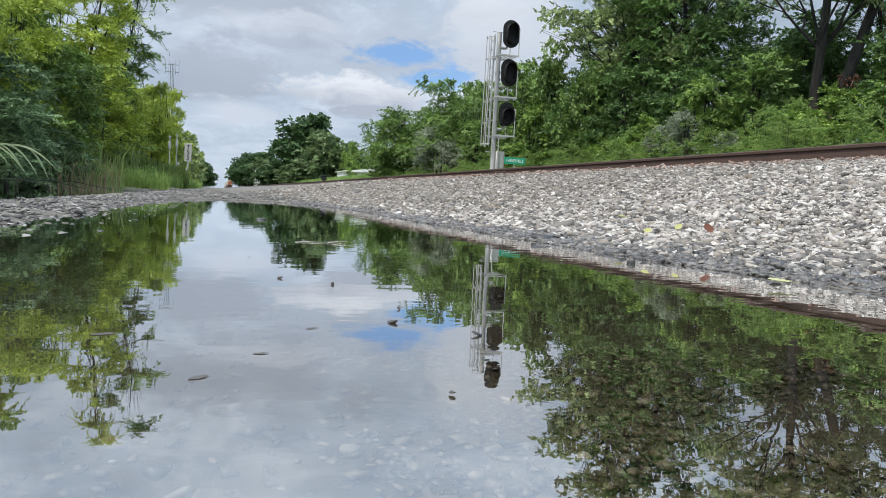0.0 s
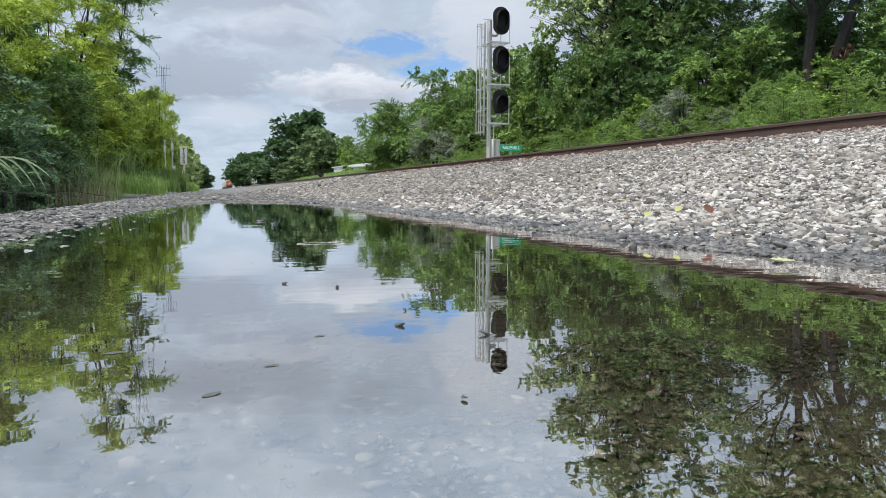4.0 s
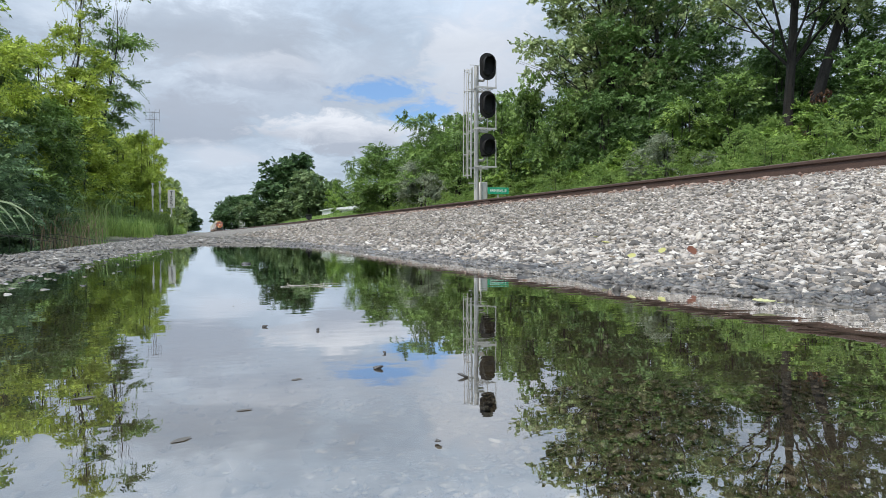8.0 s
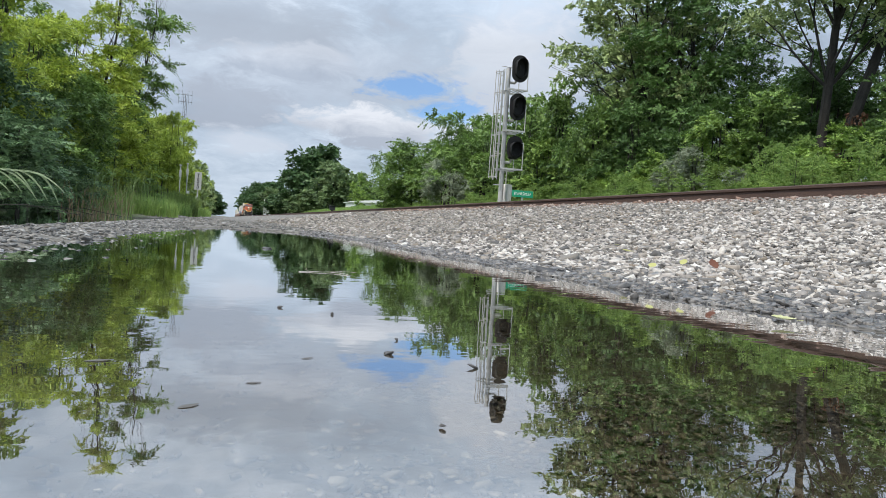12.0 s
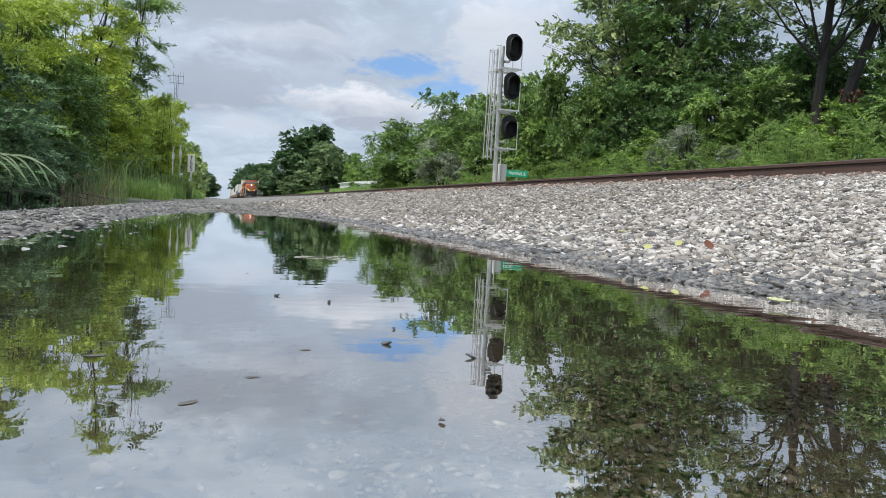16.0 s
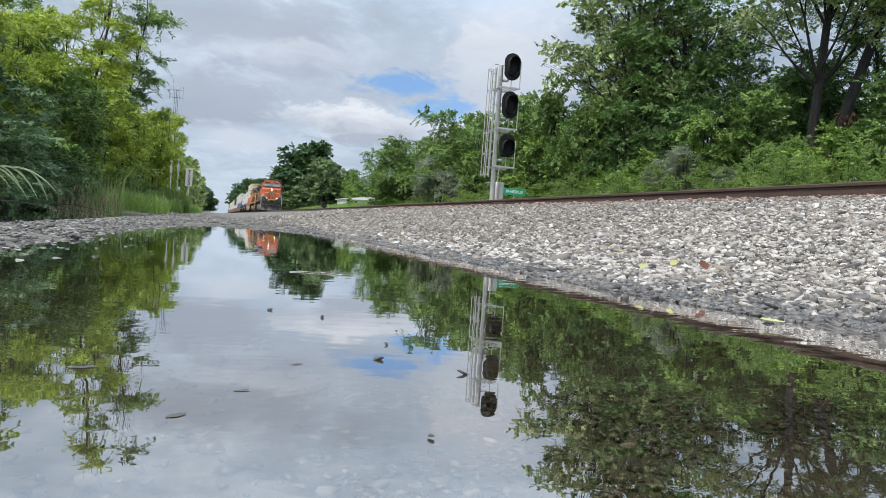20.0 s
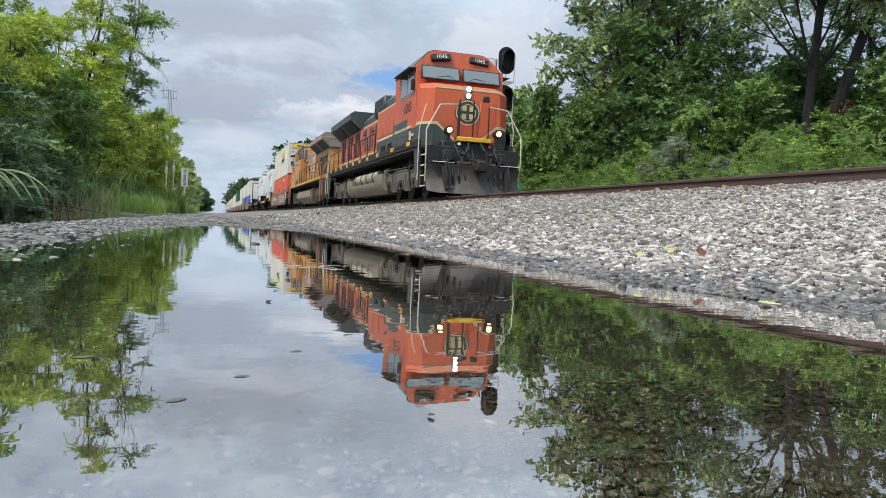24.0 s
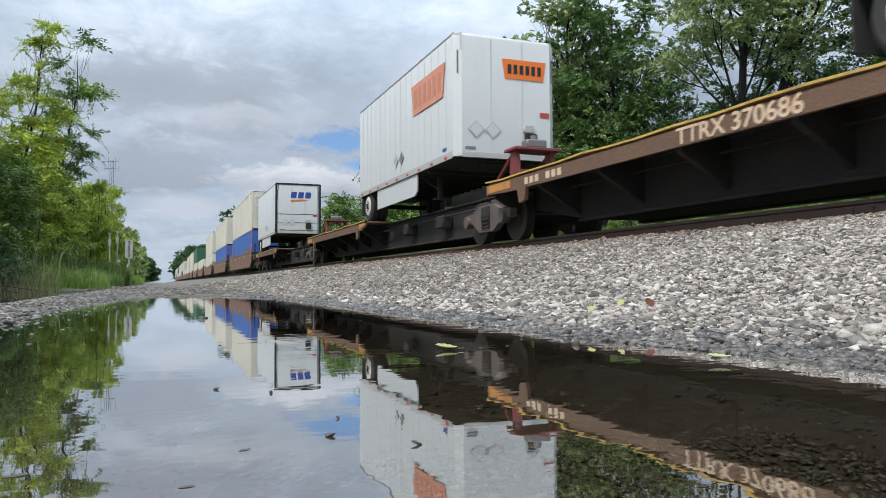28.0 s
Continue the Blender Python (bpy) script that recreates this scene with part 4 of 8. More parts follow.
    place(deep, [(-6.9, 82.0, 220, 1.2, 1.0), (-7.7, 125.0, 300, 1.4, 1.05), (-8.9, 205.0, 120, 1.7, 1.15), (-9.6, 250.0, 200, 1.9, 1.2), (-11.6, 380.0, 90, 2.2, 1.2), (-12.6, 480.0, 190, 2.5, 1.2)])
    blades(260, -3.5, -2.0, 15.5, 22.5, 0.5, 1.45, 0.009, reed_mat, "reeds", "green reeds standing in the ditch", None, 1.15)
    blades(150, -3.0, -2.1, 14.8, 18.4, 0.15, 0.9, 0.007, straw_mat, "dry_reeds", "dry tan reed stalks in the ditch", None, 1.1)
    blades(28000, -4.2, -1.15, 18.6, 56.0, 0.1, 0.60, 0.012, weed_mat, "verge_grass", "long bright green verge grass", lambda x, y: x < -1.45 - 0.25 * np.sin(y * 0.9), 0.75)
    blades(2600, -2.3, -1.2, 27.5, 31.0, 0.5, 0.95, 0.014, grass_mat, "sign_grass", "tall grass round the foot of the sign", None, 0.5)


make_left_bank()


def make_right_bank():
    G, T, F = "bushes behind the track", "trees behind the track", "distant trees"
    cotton = make_tree("cottonwood_tree", "broad cottonwood with pale olive leaves", 11.5, 3.7, 2.6, 34, 3600, 14, 0.122, leaf_olive, 0.20, 0.42, 0.85, 1, 0.8, at=ground_at(16.9, 28.2), group=T)
    dark = make_tree("broadleaf_tree", "shady broadleaf tree with an open crown", 11.5, 4.2, 1.2, 28, 2200, 14, 0.15, leaf_shade, 0.16, 0.55, 0.62, 1, 0.85, at=ground_at(18.0, 26.4), group=T, narrow=0.72)
    trunky = make_tree("tall_tree", "tall tree with a bare straight trunk", 13.0, 4.0, 3.8, 22, 3600, 14, 0.125, leaf_olive, 0.17, 0.55, 0.7, 1, 0.8, at=ground_at(17.0, 17.9), group=T, narrow=0.75)
    leaning = make_tree("tall_tree", "leaning tall tree, its bark dark with crown shade", 13.5, 3.8, 6.0, 20, 700, 14, 0.16, leaf_mid, 0.20, 0.55, 0.7, 1, 0.8, (3.9, -1.2), at=ground_at(17.1, 17.7), group=T)
    bush = make_tree("shrub", "leafy light green sapling behind the rails", 2.6, 1.4, 0.1, 9, 620, 16, 0.11, leaf_fresh, 0.04, 0.42, 0.5, 4, 0.7, category="shrub", at=ground_at(14.2, 19.6), group=G)
    thick = make_tree("shrub", "mid-green leafy shrub behind the rails", 3.1, 1.8, 0.1, 11, 1000, 16, 0.105, leaf_mid, 0.05, 0.38, 0.55, 4, 0.8, category="shrub", at=ground_at(15.2, 18.2), group=G)
    deep = make_tree("shrub", "dark leafy thicket in the shade of the trees", 3.6, 2.0, 0.1, 11, 900, 16, 0.12, leaf_shade, 0.05, 0.42, 0.55, 4, 0.8, category="shrub", at=ground_at(17.4, 23.6), group=G)
    grey = make_tree("shrub", "silvery grey-green shrub behind the rails", 1.6, 0.8, 0.1, 8, 420, 16, 0.085, leaf_grey, 0.03, 0.32, 0.26, 4, 0.7, category="shrub", at=ground_at(13.2, 19.0), group=G)
    sumac = make_tree("sumac", "broad green sumac thicket with drooping leaves", 4.6, 2.9, 0.0, 17, 1300, 18, 0.18, leaf_mid, 0.07, 0.70, 0.36, 5, 1.0, category="shrub", at=ground_at(15.2, 43.0), group=G, droop=0.4)
    sapling = make_tree("sapling", "young tree with an airy light green crown", 6.0, 1.7, 0.6, 14, 620, 16, 0.15, leaf_mid, 0.06, 0.5, 0.5, 1, 0.55, at=ground_at(14.6, 35.0), group=T)
    place(cotton, [(21.5, 36.0, 150, 0.9, 0.7)])
    place(dark, [(20.0, 23.4, 250, 0.62, 0.50), (24.6, 26.4, 320, 0.7, 0.85), (20.9, 26.6, 100, 0.62, 1.05), (19.2, 23.6, 10, 0.5, 0.85), (18.4, 32.4, 60, 0.85, 0.85), (20.6, 15.2, 30, 0.8, 0.85), (21.9, 20.4, 120, 0.85, 0.75), (20.3, 22.9, 50, 0.45, 0.95)])
    place(bush, [(13.8, 21.8, 50, 0.75, 0.85), (13.7, 24.4, 140, 0.6, 0.7), (13.3, 28.6, 220, 0.55, 0.6), (14.2, 11.4, 300, 1.0, 0.8), (14.4, 14.4, 80, 0.8, 0.8), (13.8, 31.5, 10, 1.0, 1.2)])
    place(thick, [(14.6, 27.8, 75, 1.05, 1.4), (14.9, 31.6, 310, 1.2, 1.6), (15.6, 13.2, 160, 1.0, 0.8), (14.6, 33.0, 100, 1.1, 1.1), (15.8, 38.0, 20, 1.5, 1.3), (15.2, 10.4, 210, 1.0, 0.8)])
    place(deep, [(15.4, 22.6, 60, 0.9, 1.0), (15.0, 25.4, 260, 0.95, 1.1), (15.0, 30.0, 30, 0.95, 1.1), (16.8, 26.6, 60, 1.1, 1.1), (18.6, 19.6, 160, 1.1, 1.1), (17.8, 15.6, 260, 1.0, 0.9), (19.6, 22.4, 30, 1.2, 0.9), (17.4, 30.4, 90, 1.2, 1.2), (17.6, 11.5, 20, 1.2, 0.9)])
    place(grey, [(13.4, 20.4, 100, 0.9, 0.9), (13.2, 17.0, 190, 0.8, 0.7), (13.2, 46.0, 10, 2.3, 0.9), (12.9, 42.0, 250, 1.6, 0.9)])
    place(sumac, [(14.8, 48.5, 90, 1.0, 0.85), (14.4, 58.0, 60, 1.3, 1.0), (16.6, 50.5, 150, 1.4, 1.1), (13.2, 62.0, 250, 0.8, 0.8), (16.4, 55.0, 30, 1.2, 0.95), (17.8, 40.5, 200, 1.1, 1.15), (18.0, 64.0, 130, 1.0, 0.75)])
    place(sapling, [(16.4, 37.0, 100, 1.1, 0.75), (18.6, 60.0, 40, 1.4, 0.6)])
    # bare dead branches that stick out of the cottonwood
    for p, q, k in (((-1.0, 0.2, 4.9), (-3.7, 0.5, 6.5), 5), ((-1.0, 0.2, 4.2), (-3.5, 0.4, 5.3), 4)):
        g = Geo()
        path = bent(p, q, 6, 0.02)
        g.pipe(path, 0.030, 4, 0.006)
        for i in range(2, 2 + k - 1):
            for sg in (-1, 1):
                g.pipe(bent(path[i], np.array(path[i]) + [-0.45, 0.2 * sg, 0.28 * sg + 0.12], 3, 0.06), 0.009, 3, 0.003)
        part("bare_branch", g, bark, cotton, "leafless grey branch")
    # withered vine round the foot of the leaning tree
    n = 900
    h = rng.uniform(0.0, 2.3, n)
    a = rng.uniform(0, 6.283, n)
    at = np.stack([0.28 * h + 0.27 * np.cos(a), -0.09 * h + 0.27 * np.sin(a), h], -1)
    ax = unit(rng.normal(size=(n, 3)) * 0.5 + [0, 0, -0.7])
    wd = unit(np.cross(ax, rng.normal(size=(n, 3)))) * 0.03
    vine = new("withered_vine", quads_mesh("withered_vine", np.stack([at, at + ax * 0.05 + wd, at + ax * 0.11, at + ax * 0.05 - wd], 1), leaf_rusty))
    vine.matrix_basis = pose(*ground_at(17.1, 17.7))
    tagged(vine, "red-brown withered vine round a leaning trunk", "vine")
    # far trees along the line
    far = make_tree("distant_tree", "tall dark green tree far down the line", 13.6, 7.4, 0.0, 44, 3600, 12, 0.56, leaf_deep, 0.35, 1.0, 0.62, 1, 0.95, pad=0.34, at=ground_at(16.6, 152.0), group=F)
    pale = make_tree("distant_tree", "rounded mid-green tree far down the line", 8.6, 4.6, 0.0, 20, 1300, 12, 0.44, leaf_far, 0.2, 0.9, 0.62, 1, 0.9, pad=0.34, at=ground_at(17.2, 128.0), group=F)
    place(far, [(25.0, 176.0, 100, 0.8, 0.75), (20.4, 160.0, 200, 0.8, 0.82), (12.8, 160.0, 60, 0.6, 0.68), (13.0, 205.0, 40, 0.6, 0.72), (15.0, 255.0, 150, 1.0, 0.8), (16.0, 320.0, 10, 1.2, 0.85), (17, 420.0, 70, 1.5, 0.9), (38.0, 190.0, 250, 0.8, 0.7), (18, 560, 20, 1.8, 0.9), (-14, 620, 120, 1.6, 0.9), (20, 800, 80, 2.0, 0.9), (-18, 900, 10, 2.0, 0.9)])
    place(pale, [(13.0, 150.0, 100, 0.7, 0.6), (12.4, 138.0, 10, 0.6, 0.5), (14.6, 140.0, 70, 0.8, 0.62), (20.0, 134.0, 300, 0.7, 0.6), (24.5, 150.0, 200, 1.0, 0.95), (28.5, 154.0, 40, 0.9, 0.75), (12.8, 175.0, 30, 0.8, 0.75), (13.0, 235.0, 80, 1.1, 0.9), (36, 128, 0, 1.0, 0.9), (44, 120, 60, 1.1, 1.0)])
    blades(9000, 10.6, 14.5, 6.0, 40.0, 0.2, 0.5, 0.014, weed_mat, "bank_weeds", "short pale grass on the far bank", None, 0.8)
    weed = make_tree("weed_clump", "pale green leafy weeds on the far bank", 1.0, 0.75, 0.0, 8, 260, 12, 0.075, weed_mat, 0.012, 0.26, 0.42, 2, 0.8, category="weed", at=ground_at(12.6, 14.0), group="weeds on the bank")
    place(weed, [(11.9 + 2.2 * ((i * 0.618) % 1), 9.0 + 0.85 * i, 50 * i, 0.8 + 0.5 * ((i * 0.37) % 1), 0.8 + 0.5 * ((i * 0.71) % 1)) for i in range(36)])
    place(bush, [(17.0, 101.0, 0, 0.8, 0.7), (20.4, 102.0, 70, 0.7, 0.5), (23.6, 103.0, 140, 1.2, 0.9), (20.6, 119.0, 200, 1.6, 1.5)])
    blades(12000, 10.0, 19.0, 40.0, 130.0, 0.3, 0.8, 0.04, weed_mat, "far_weeds", "pale green weeds beside the distant line", None, 0.6)


make_right_bank()


# ---------------------------------------------------- signals and signs
def make_signal(x, y, label):
    """A mast with three hooded lamp units, platforms and a ladder."""
    z = float(ground_z(x, y))
    s = thing("railway_signal", label, "signal", "", (x, y, z))
    h = 6.60 - z
    part("mast", Geo().cyl((0, 0, 0), (0, 0, h), 0.09, 12), galv, s)
    part("footing", Geo().box(-0.35, 0.35, -0.35, 0.35, -0.1, 0.25, 0.03), galv, s)
    part("case", Geo().box(0.08, 0.42, -0.15, 0.15, 0.35, 1.55, 0.02), galv, s, "grey equipment case")
    for zc in (6.56, 5.10, 3.47):
        zz = zc - z
        head = thing("head", "", "")
        head.parent = s
        g = Geo()
        back = [(0.33 * math.cos(t) + 0.36, (0.32 * math.sin(t) * (1 if math.sin(t) > 0 or zc > 4 else 0.75) + (0.20 if math.sin(t) > 0 else -0.20 if zc > 4 else -0.10))) for t in [2 * math.pi * i / 20 for i in range(20)]]
        g.prism([(a, zz + b) for a, b in back], 1, -0.30, -0.27)
        part("backplate", g, matte_black, head)
        g = Geo()
        g.box(0.18, 0.54, -0.27, 0.02, zz - 0.36, zz + 0.36, 0.05)
        part("housing", g, matte_black, head)
        # one deep visor round the lenses, longer above than below
        tall = 0.34 if zc > 4 else 0.26
        n = 24
        vs, fs = [], []
        for i in range(n):
            t = 2 * math.pi * i / n
            for r in (0.225, 0.210):
                u, w = r * math.cos(t), r * math.sin(t) + (tall - 0.21) * (1 if math.sin(t) > 0 else -1)
                vs += [(0.36 + u, -0.30, zz + w), (0.36 + u, -0.44 - 0.18 * (w + tall) / (2 * tall), zz + w)]
        for i in range(n):
            a, b = 4 * i, 4 * ((i + 1) % n)
            fs += [(a, a + 1, b + 1, b), (a + 2, b + 2, b + 3, a + 3), (a + 1, a + 3, b + 3, b + 1)]
        part("visor", Geo().add(vs, fs), matte_black, head)
        for k in (0.20, 0.0, -0.20):
            part("lens", Geo().cyl((0.36, -0.30, zz + k * tall / 0.34), (0.36, -0.312, zz + k * tall / 0.34), 0.085, 14), matte_black, head)
        part("bracket", Geo().pipe([(0.0, 0.02, zz - 0.50), (0.30, 0.02, zz - 0.50), (0.36, -0.05, zz - 0.36)], 0.05, 8), galv, head)
    for zc in (5.75, 4.18, 2.72):
        zz = zc - z
        for yy in (-0.45, 0.45):
            part("platform_beam", Geo().box(-0.12, 0.66, yy - 0.025, yy + 0.025, zz - 0.06, zz, 0), galv, s)
        for i in range(6):
            part("platform_slat", Geo().box(-0.10 + 0.14 * i, -0.07 + 0.14 * i, -0.42, 0.42, zz - 0.03, zz), galv, s)
        g = Geo()
        for yy in (-0.45, 0.45):
            g.cyl((0.64, yy, zz), (0.64, yy, zz + 1.0), 0.018, 6)
            if yy > 0:
                g.cyl((-0.10, yy, zz + 1.0), (0.64, yy, zz + 1.0), 0.014, 6)
        g.cyl((0.64, -0.45, zz + 1.0), (0.64, 0.45, zz + 1.0), 0.016, 6)
        part("railing", g, galv, s)
    g = Geo()
    for yy in (-0.2, 0.2):
        g.cyl((-0.28, yy, 1.7), (-0.24, yy, h - 0.1), 0.024, 6)
    for i in range(13):
        q = i / 12
        xx, zz = -0.28 + 0.04 * q, 1.8 + (h - 2.1) * q
        g.cyl((xx, -0.2, zz), (xx, 0.2, zz), 0.014, 6)
    part("ladder", g, galv, s)
    g = Geo()
    for a in (100, 140, 180, 220, 260):
        u, w = -0.26 + 0.24 * math.cos(radians(a)), 0.24 * math.sin(radians(a))
        g.cyl((u - 0.03, w, 1.75), (u, w, h - 0.15), 0.016, 5)
    for i in range(6):
        zz = 1.8 + (h - 2.0) * i / 5
        g.pipe([(-0.26 + 0.24 * math.cos(radians(a)), 0.24 * math.sin(radians(a)), zz) for a in range(90, 271, 30)], 0.014, 5)
    part("safety_cage", g, galv, s)
    for q in (0.25, 0.45, 0.65, 0.85):
        part("standoff", Geo().cyl((-0.32, 0, h * q), (0, 0, h * q), 0.02, 5), galv, s)
    g = Geo()
    for yy in (-0.2, 0.2):
        g.cyl((0.12, yy, 0.2), (0.12, yy, 2.2), 0.02, 6)
    for i in range(7):
        g.cyl((0.12, -0.2, 0.4 + 0.27 * i), (0.12, 0.2, 0.4 + 0.27 * i), 0.014, 6)
    part("lower_ladder", g, galv, s)
    return s


matte_black = paint("matte_black_paint", (0.0045, 0.0045, 0.005), 0.75, 0, 0.2, 4, dirty=0.0, bump=0.05)
glass_dark = paint("dark_lens_glass", (0.02, 0.015, 0.015), 0.22, 0, 0.05, 3, dirty=0.0, bump=0)
make_signal(10.05, 26.6, "three-headed railway signal on a galvanised mast")


sign_grey = paint("dulled_white_sheet", (0.42, 0.42, 0.40), 0.5, 0, 0.06, 4, (0.3, 0.28, 0.25), 0.25)


def make_signs():
    sg = thing("name_sign", "green station name sign with white lettering", "sign", "", ground_at(10.85, 26.3))
    z0 = float(ground_z(10.85, 26.3))
    zc = 1.78 - z0
    part("panel", Geo().box(-0.44, 0.44, -0.012, 0.012, zc - 0.13, zc + 0.13, 0.005), green_sign, sg)
    part("post", Geo().box(-0.03, 0.03, 0.013, 0.06, -0.1, zc + 0.1), galv, sg)
    text("lettering", "PAINESVILLE", 0.165, on_front(0, -0.0125, zc), white_paint, sg, 0.78)
    s = thing("speed_sign", "white upright speed sign with black figures", "sign", "", ground_at(-1.27, 31.2))
    zc = 1.52 - float(ground_z(-1.27, 31.2))
    part("panel", Geo().box(-0.135, 0.135, -0.01, 0.01, zc - 0.36, zc + 0.36, 0.004), sign_grey, s)
    part("post", Geo().box(-0.03, 0.03, 0.011, 0.06, -0.1, zc + 0.1), galv, s)
    for k, zz in (("5", zc + 0.0), ("5", zc - 0.22)):
        text("figure", k, 0.27, on_front(0, -0.0105, zz), black, s)
    part("bar", Geo().box(-0.05, 0.06, -0.014, -0.0105, zc + 0.27, zc + 0.295).box(-0.008, 0.018, -0.014, -0.0105, zc + 0.15, zc + 0.27), black, s)


make_signs()


bleached = paint("bleached_wood", (0.46, 0.43, 0.38), 0.7, 0, 0.15, 20)
grime_steel = paint("dull_grey_steel", (0.16, 0.16, 0.165), 0.6, 0.3, 0.15, 5)


def make_small_things():
    # far signal, seen from its front
    s = thing("railway_signal", "distant single-mast railway signal beside the line", "signal", "", ground_at(10.1, 215.0))
    part("mast", Geo().cyl((0, 0, 0), (0, 0, 4.6), 0.12, 8), galv, s)
    part("head", Geo().box(-0.35, 0.35, -0.3, 0.1, 3.9, 5.4, 0.1), black, s)
    g = Geo()
    for x in (-0.6, 0.6):
        g.box(x - 0.05, x + 0.05, -0.1, 0.1, 0.4, 5.2)
    for i in range(6):
        g.box(-0.6, 0.6, -0.08, 0.08, 0.8 + 0.8 * i, 0.9 + 0.8 * i)
    part("ladder_frame", g, white_paint, s)
    b = thing("switch_stand", "dark trackside equipment box on a post", "equipment box", "", ground_at(10.1, 75.0))
    part("post", Geo().box(-0.12, 0.12, -0.12, 0.12, -0.1, 1.0, 0.01), black, b)
    part("box", Geo().box(-0.26, 0.26, -0.25, 0.25, 0.95, 1.35, 0.04), black, b)
    part("lid", Geo().box(-0.33, 0.33, -0.3, 0.3, 1.352, 1.42, 0.02), black, b)
    # low white building behind the line
    h = thing("low_building", "low white building partly hidden by shrubs", "building", "", ground_at(21.3, 108.0))
    part("wall", Geo().box(-3.6, 3.6, 0, 8, -0.2, 1.2), white_paint, h)
    part("roof", Geo().prism([(-3.9, 1.2), (3.9, 1.2), (3.9, 1.3), (0, 1.75), (-3.9, 1.3)], 1, -0.5, 8.5), white_paint, h)
    for x in (-2.4, 0.0, 2.4):
        part("window", Geo().box(x - 0.5, x + 0.5, -0.03, 0.0, 0.4, 1.0), glass_dark, h)
    # bare posts beside the speed sign
    for x, y, top in ((-2.14, 34.0, 2.25), (-1.86, 34.2, 2.35)):
        z = float(ground_z(x, y))
        p = thing("steel_post", "slim galvanised post standing in the grass", "post", "posts in the verge", (x, y, z))
        part("tube", Geo().cyl((0, 0, -0.1), (0, 0, top - z), 0.022, 8), galv, p)
        part("cap", Geo().cyl((0, 0, top - z), (0, 0, top - z + 0.05), 0.06, 8), galv, p)
        part("bracket", Geo().box(-0.05, 0.05, -0.04, 0.04, top - z - 0.5, top - z - 0.2, 0.01), galv, p)
    for x, y, z1 in ((-1.9, 36.5, 1.1), (-1.7, 41.0, 1.0)):
        m = thing("marker_post", "short white marker post in the grass", "post", "posts in the verge", ground_at(x, y))
        part("stake", Geo().box(-0.04, 0.04, -0.02, 0.02, -0.1, z1 - 0.15), white_paint, m)
        part("tip", Geo().box(-0.05, 0.05, -0.025, 0.025, z1 - 0.148, z1, 0.01), white_paint, m)
    # radio mast above the bushes
    a = thing("antenna_mast", "thin lattice antenna mast above the bushes", "antenna", "", ground_at(-6.15, 99.0))
    g = Geo()
    for x, y in ((-0.2, 0), (0.2, 0), (0, 0.35)):
        g.cyl((x, y, 0), (x, y, 15.2), 0.03, 5)
    for i in range(24):
        g.cyl((-0.2, 0, 0.63 * i), (0.2, 0, 0.63 * i + 0.63), 0.018, 4)
    part("lattice", g, grime_steel, a)
    for z in (15.0, 14.1):
        part("cross_arm", Geo().cyl((-0.8, 0, z), (0.8, 0, z), 0.03, 5), grime_steel, a)
    for x in (-0.8, -0.4, 0.4, 0.8):
        part("element", Geo().cyl((x, 0, 13.8), (x, 0, 15.5), 0.022, 4), grime_steel, a)
    # stones and scraps standing out of the puddle
    shapes = stone_shapes(6, 2)
    for i, (x, y, r) in enumerate(((0.200, 0.872, 0.0055), (0.182, 1.247, 0.0055), (0.283, 0.789, 0.0055), (0.235, 0.979, 0.0035), (0.100, 1.322, 0.005), (0.175, 0.547, 0.0035), (0.203, 3.97, 0.022), (1.125, 1.835, 0.019), (1.41, 1.575, 0.017))):
        me = stones_mesh("pebble", np.array([[0, 0, 0.0]]), np.array([r]), pebble_mat, [shapes[i % 6]], 0.15)
        ob = new("pebble", me)
        z = 0.002 if y < 5 and x < 1.0 else max(0.004, float(ground_z(x, y)) + r * 1.0)
        ob.location = (x, y, z)
        ob.scale = (0.85, 0.85, 1.0) if x < 1.0 else (0.9, 0.9, 1.15)
        tagged(ob, "dark wet pebble standing out of the shallow water" if x < 1.0 else "dark stone at the water's edge", "stone", "stones in the puddle")
    for x, y, turn, ln in ((0.034, 0.707, 10, 0.030), (0.098, 0.837, 25, 0.03), (-0.118, 0.809, 15, 0.05), (0.06, 1.72, 80, 0.02), (-0.02, 0.62, 40, 0.04), (0.928, 1.88, 30, 0.035), (0.893, 3.40, 60, 0.05)):
        ln *= 0.5
        g = Geo()
        n = 6
        vs = []
        for k in range(n + 1):
            u = k / n
            w = 0.20 * ln * math.sin(math.pi * min(0.98, u + 0.02)) + 0.0004
            vs += [(ln * (u - 0.5), -w, 0.0008 + 0.02 * ln * u * u), (ln * (u - 0.5), w, 0.0008 + 0.02 * ln * u * u), (ln * (u - 0.5), 0, 0.0005 + 0.02 * ln * u * u)]
        fs = []
        for k in range(n):
            a0, b0 = 3 * k, 3 * (k + 1)
            fs += [(a0, a0 + 2, b0 + 2, b0), (a0 + 2, a0 + 1, b0 + 1, b0 + 2)]
        g.add(vs, fs)
        solid("wet_leaf", g, scrap_mat if x < 0.5 else leaf_pale, "small brown leaf floating on the puddle" if x < 0.5 else "small pale leaf scrap floating near the water's edge", "leaf", "leaves on the puddle", (x, y, -0.0003), turn)
    tw = thing("twig", "thin bleached twig floating on the puddle", "twig", "", (0.30, 2.30, 0.0012))
    part("stem", Geo().pipe([(-0.08, -0.015, 0), (-0.045, 0.004, 0.001), (-0.01, -0.006, 0.001), (0.03, 0.006, 0.002), (0.06, 0.03, 0.003)], 0.0011, 5, 0.0005), bleached, tw)
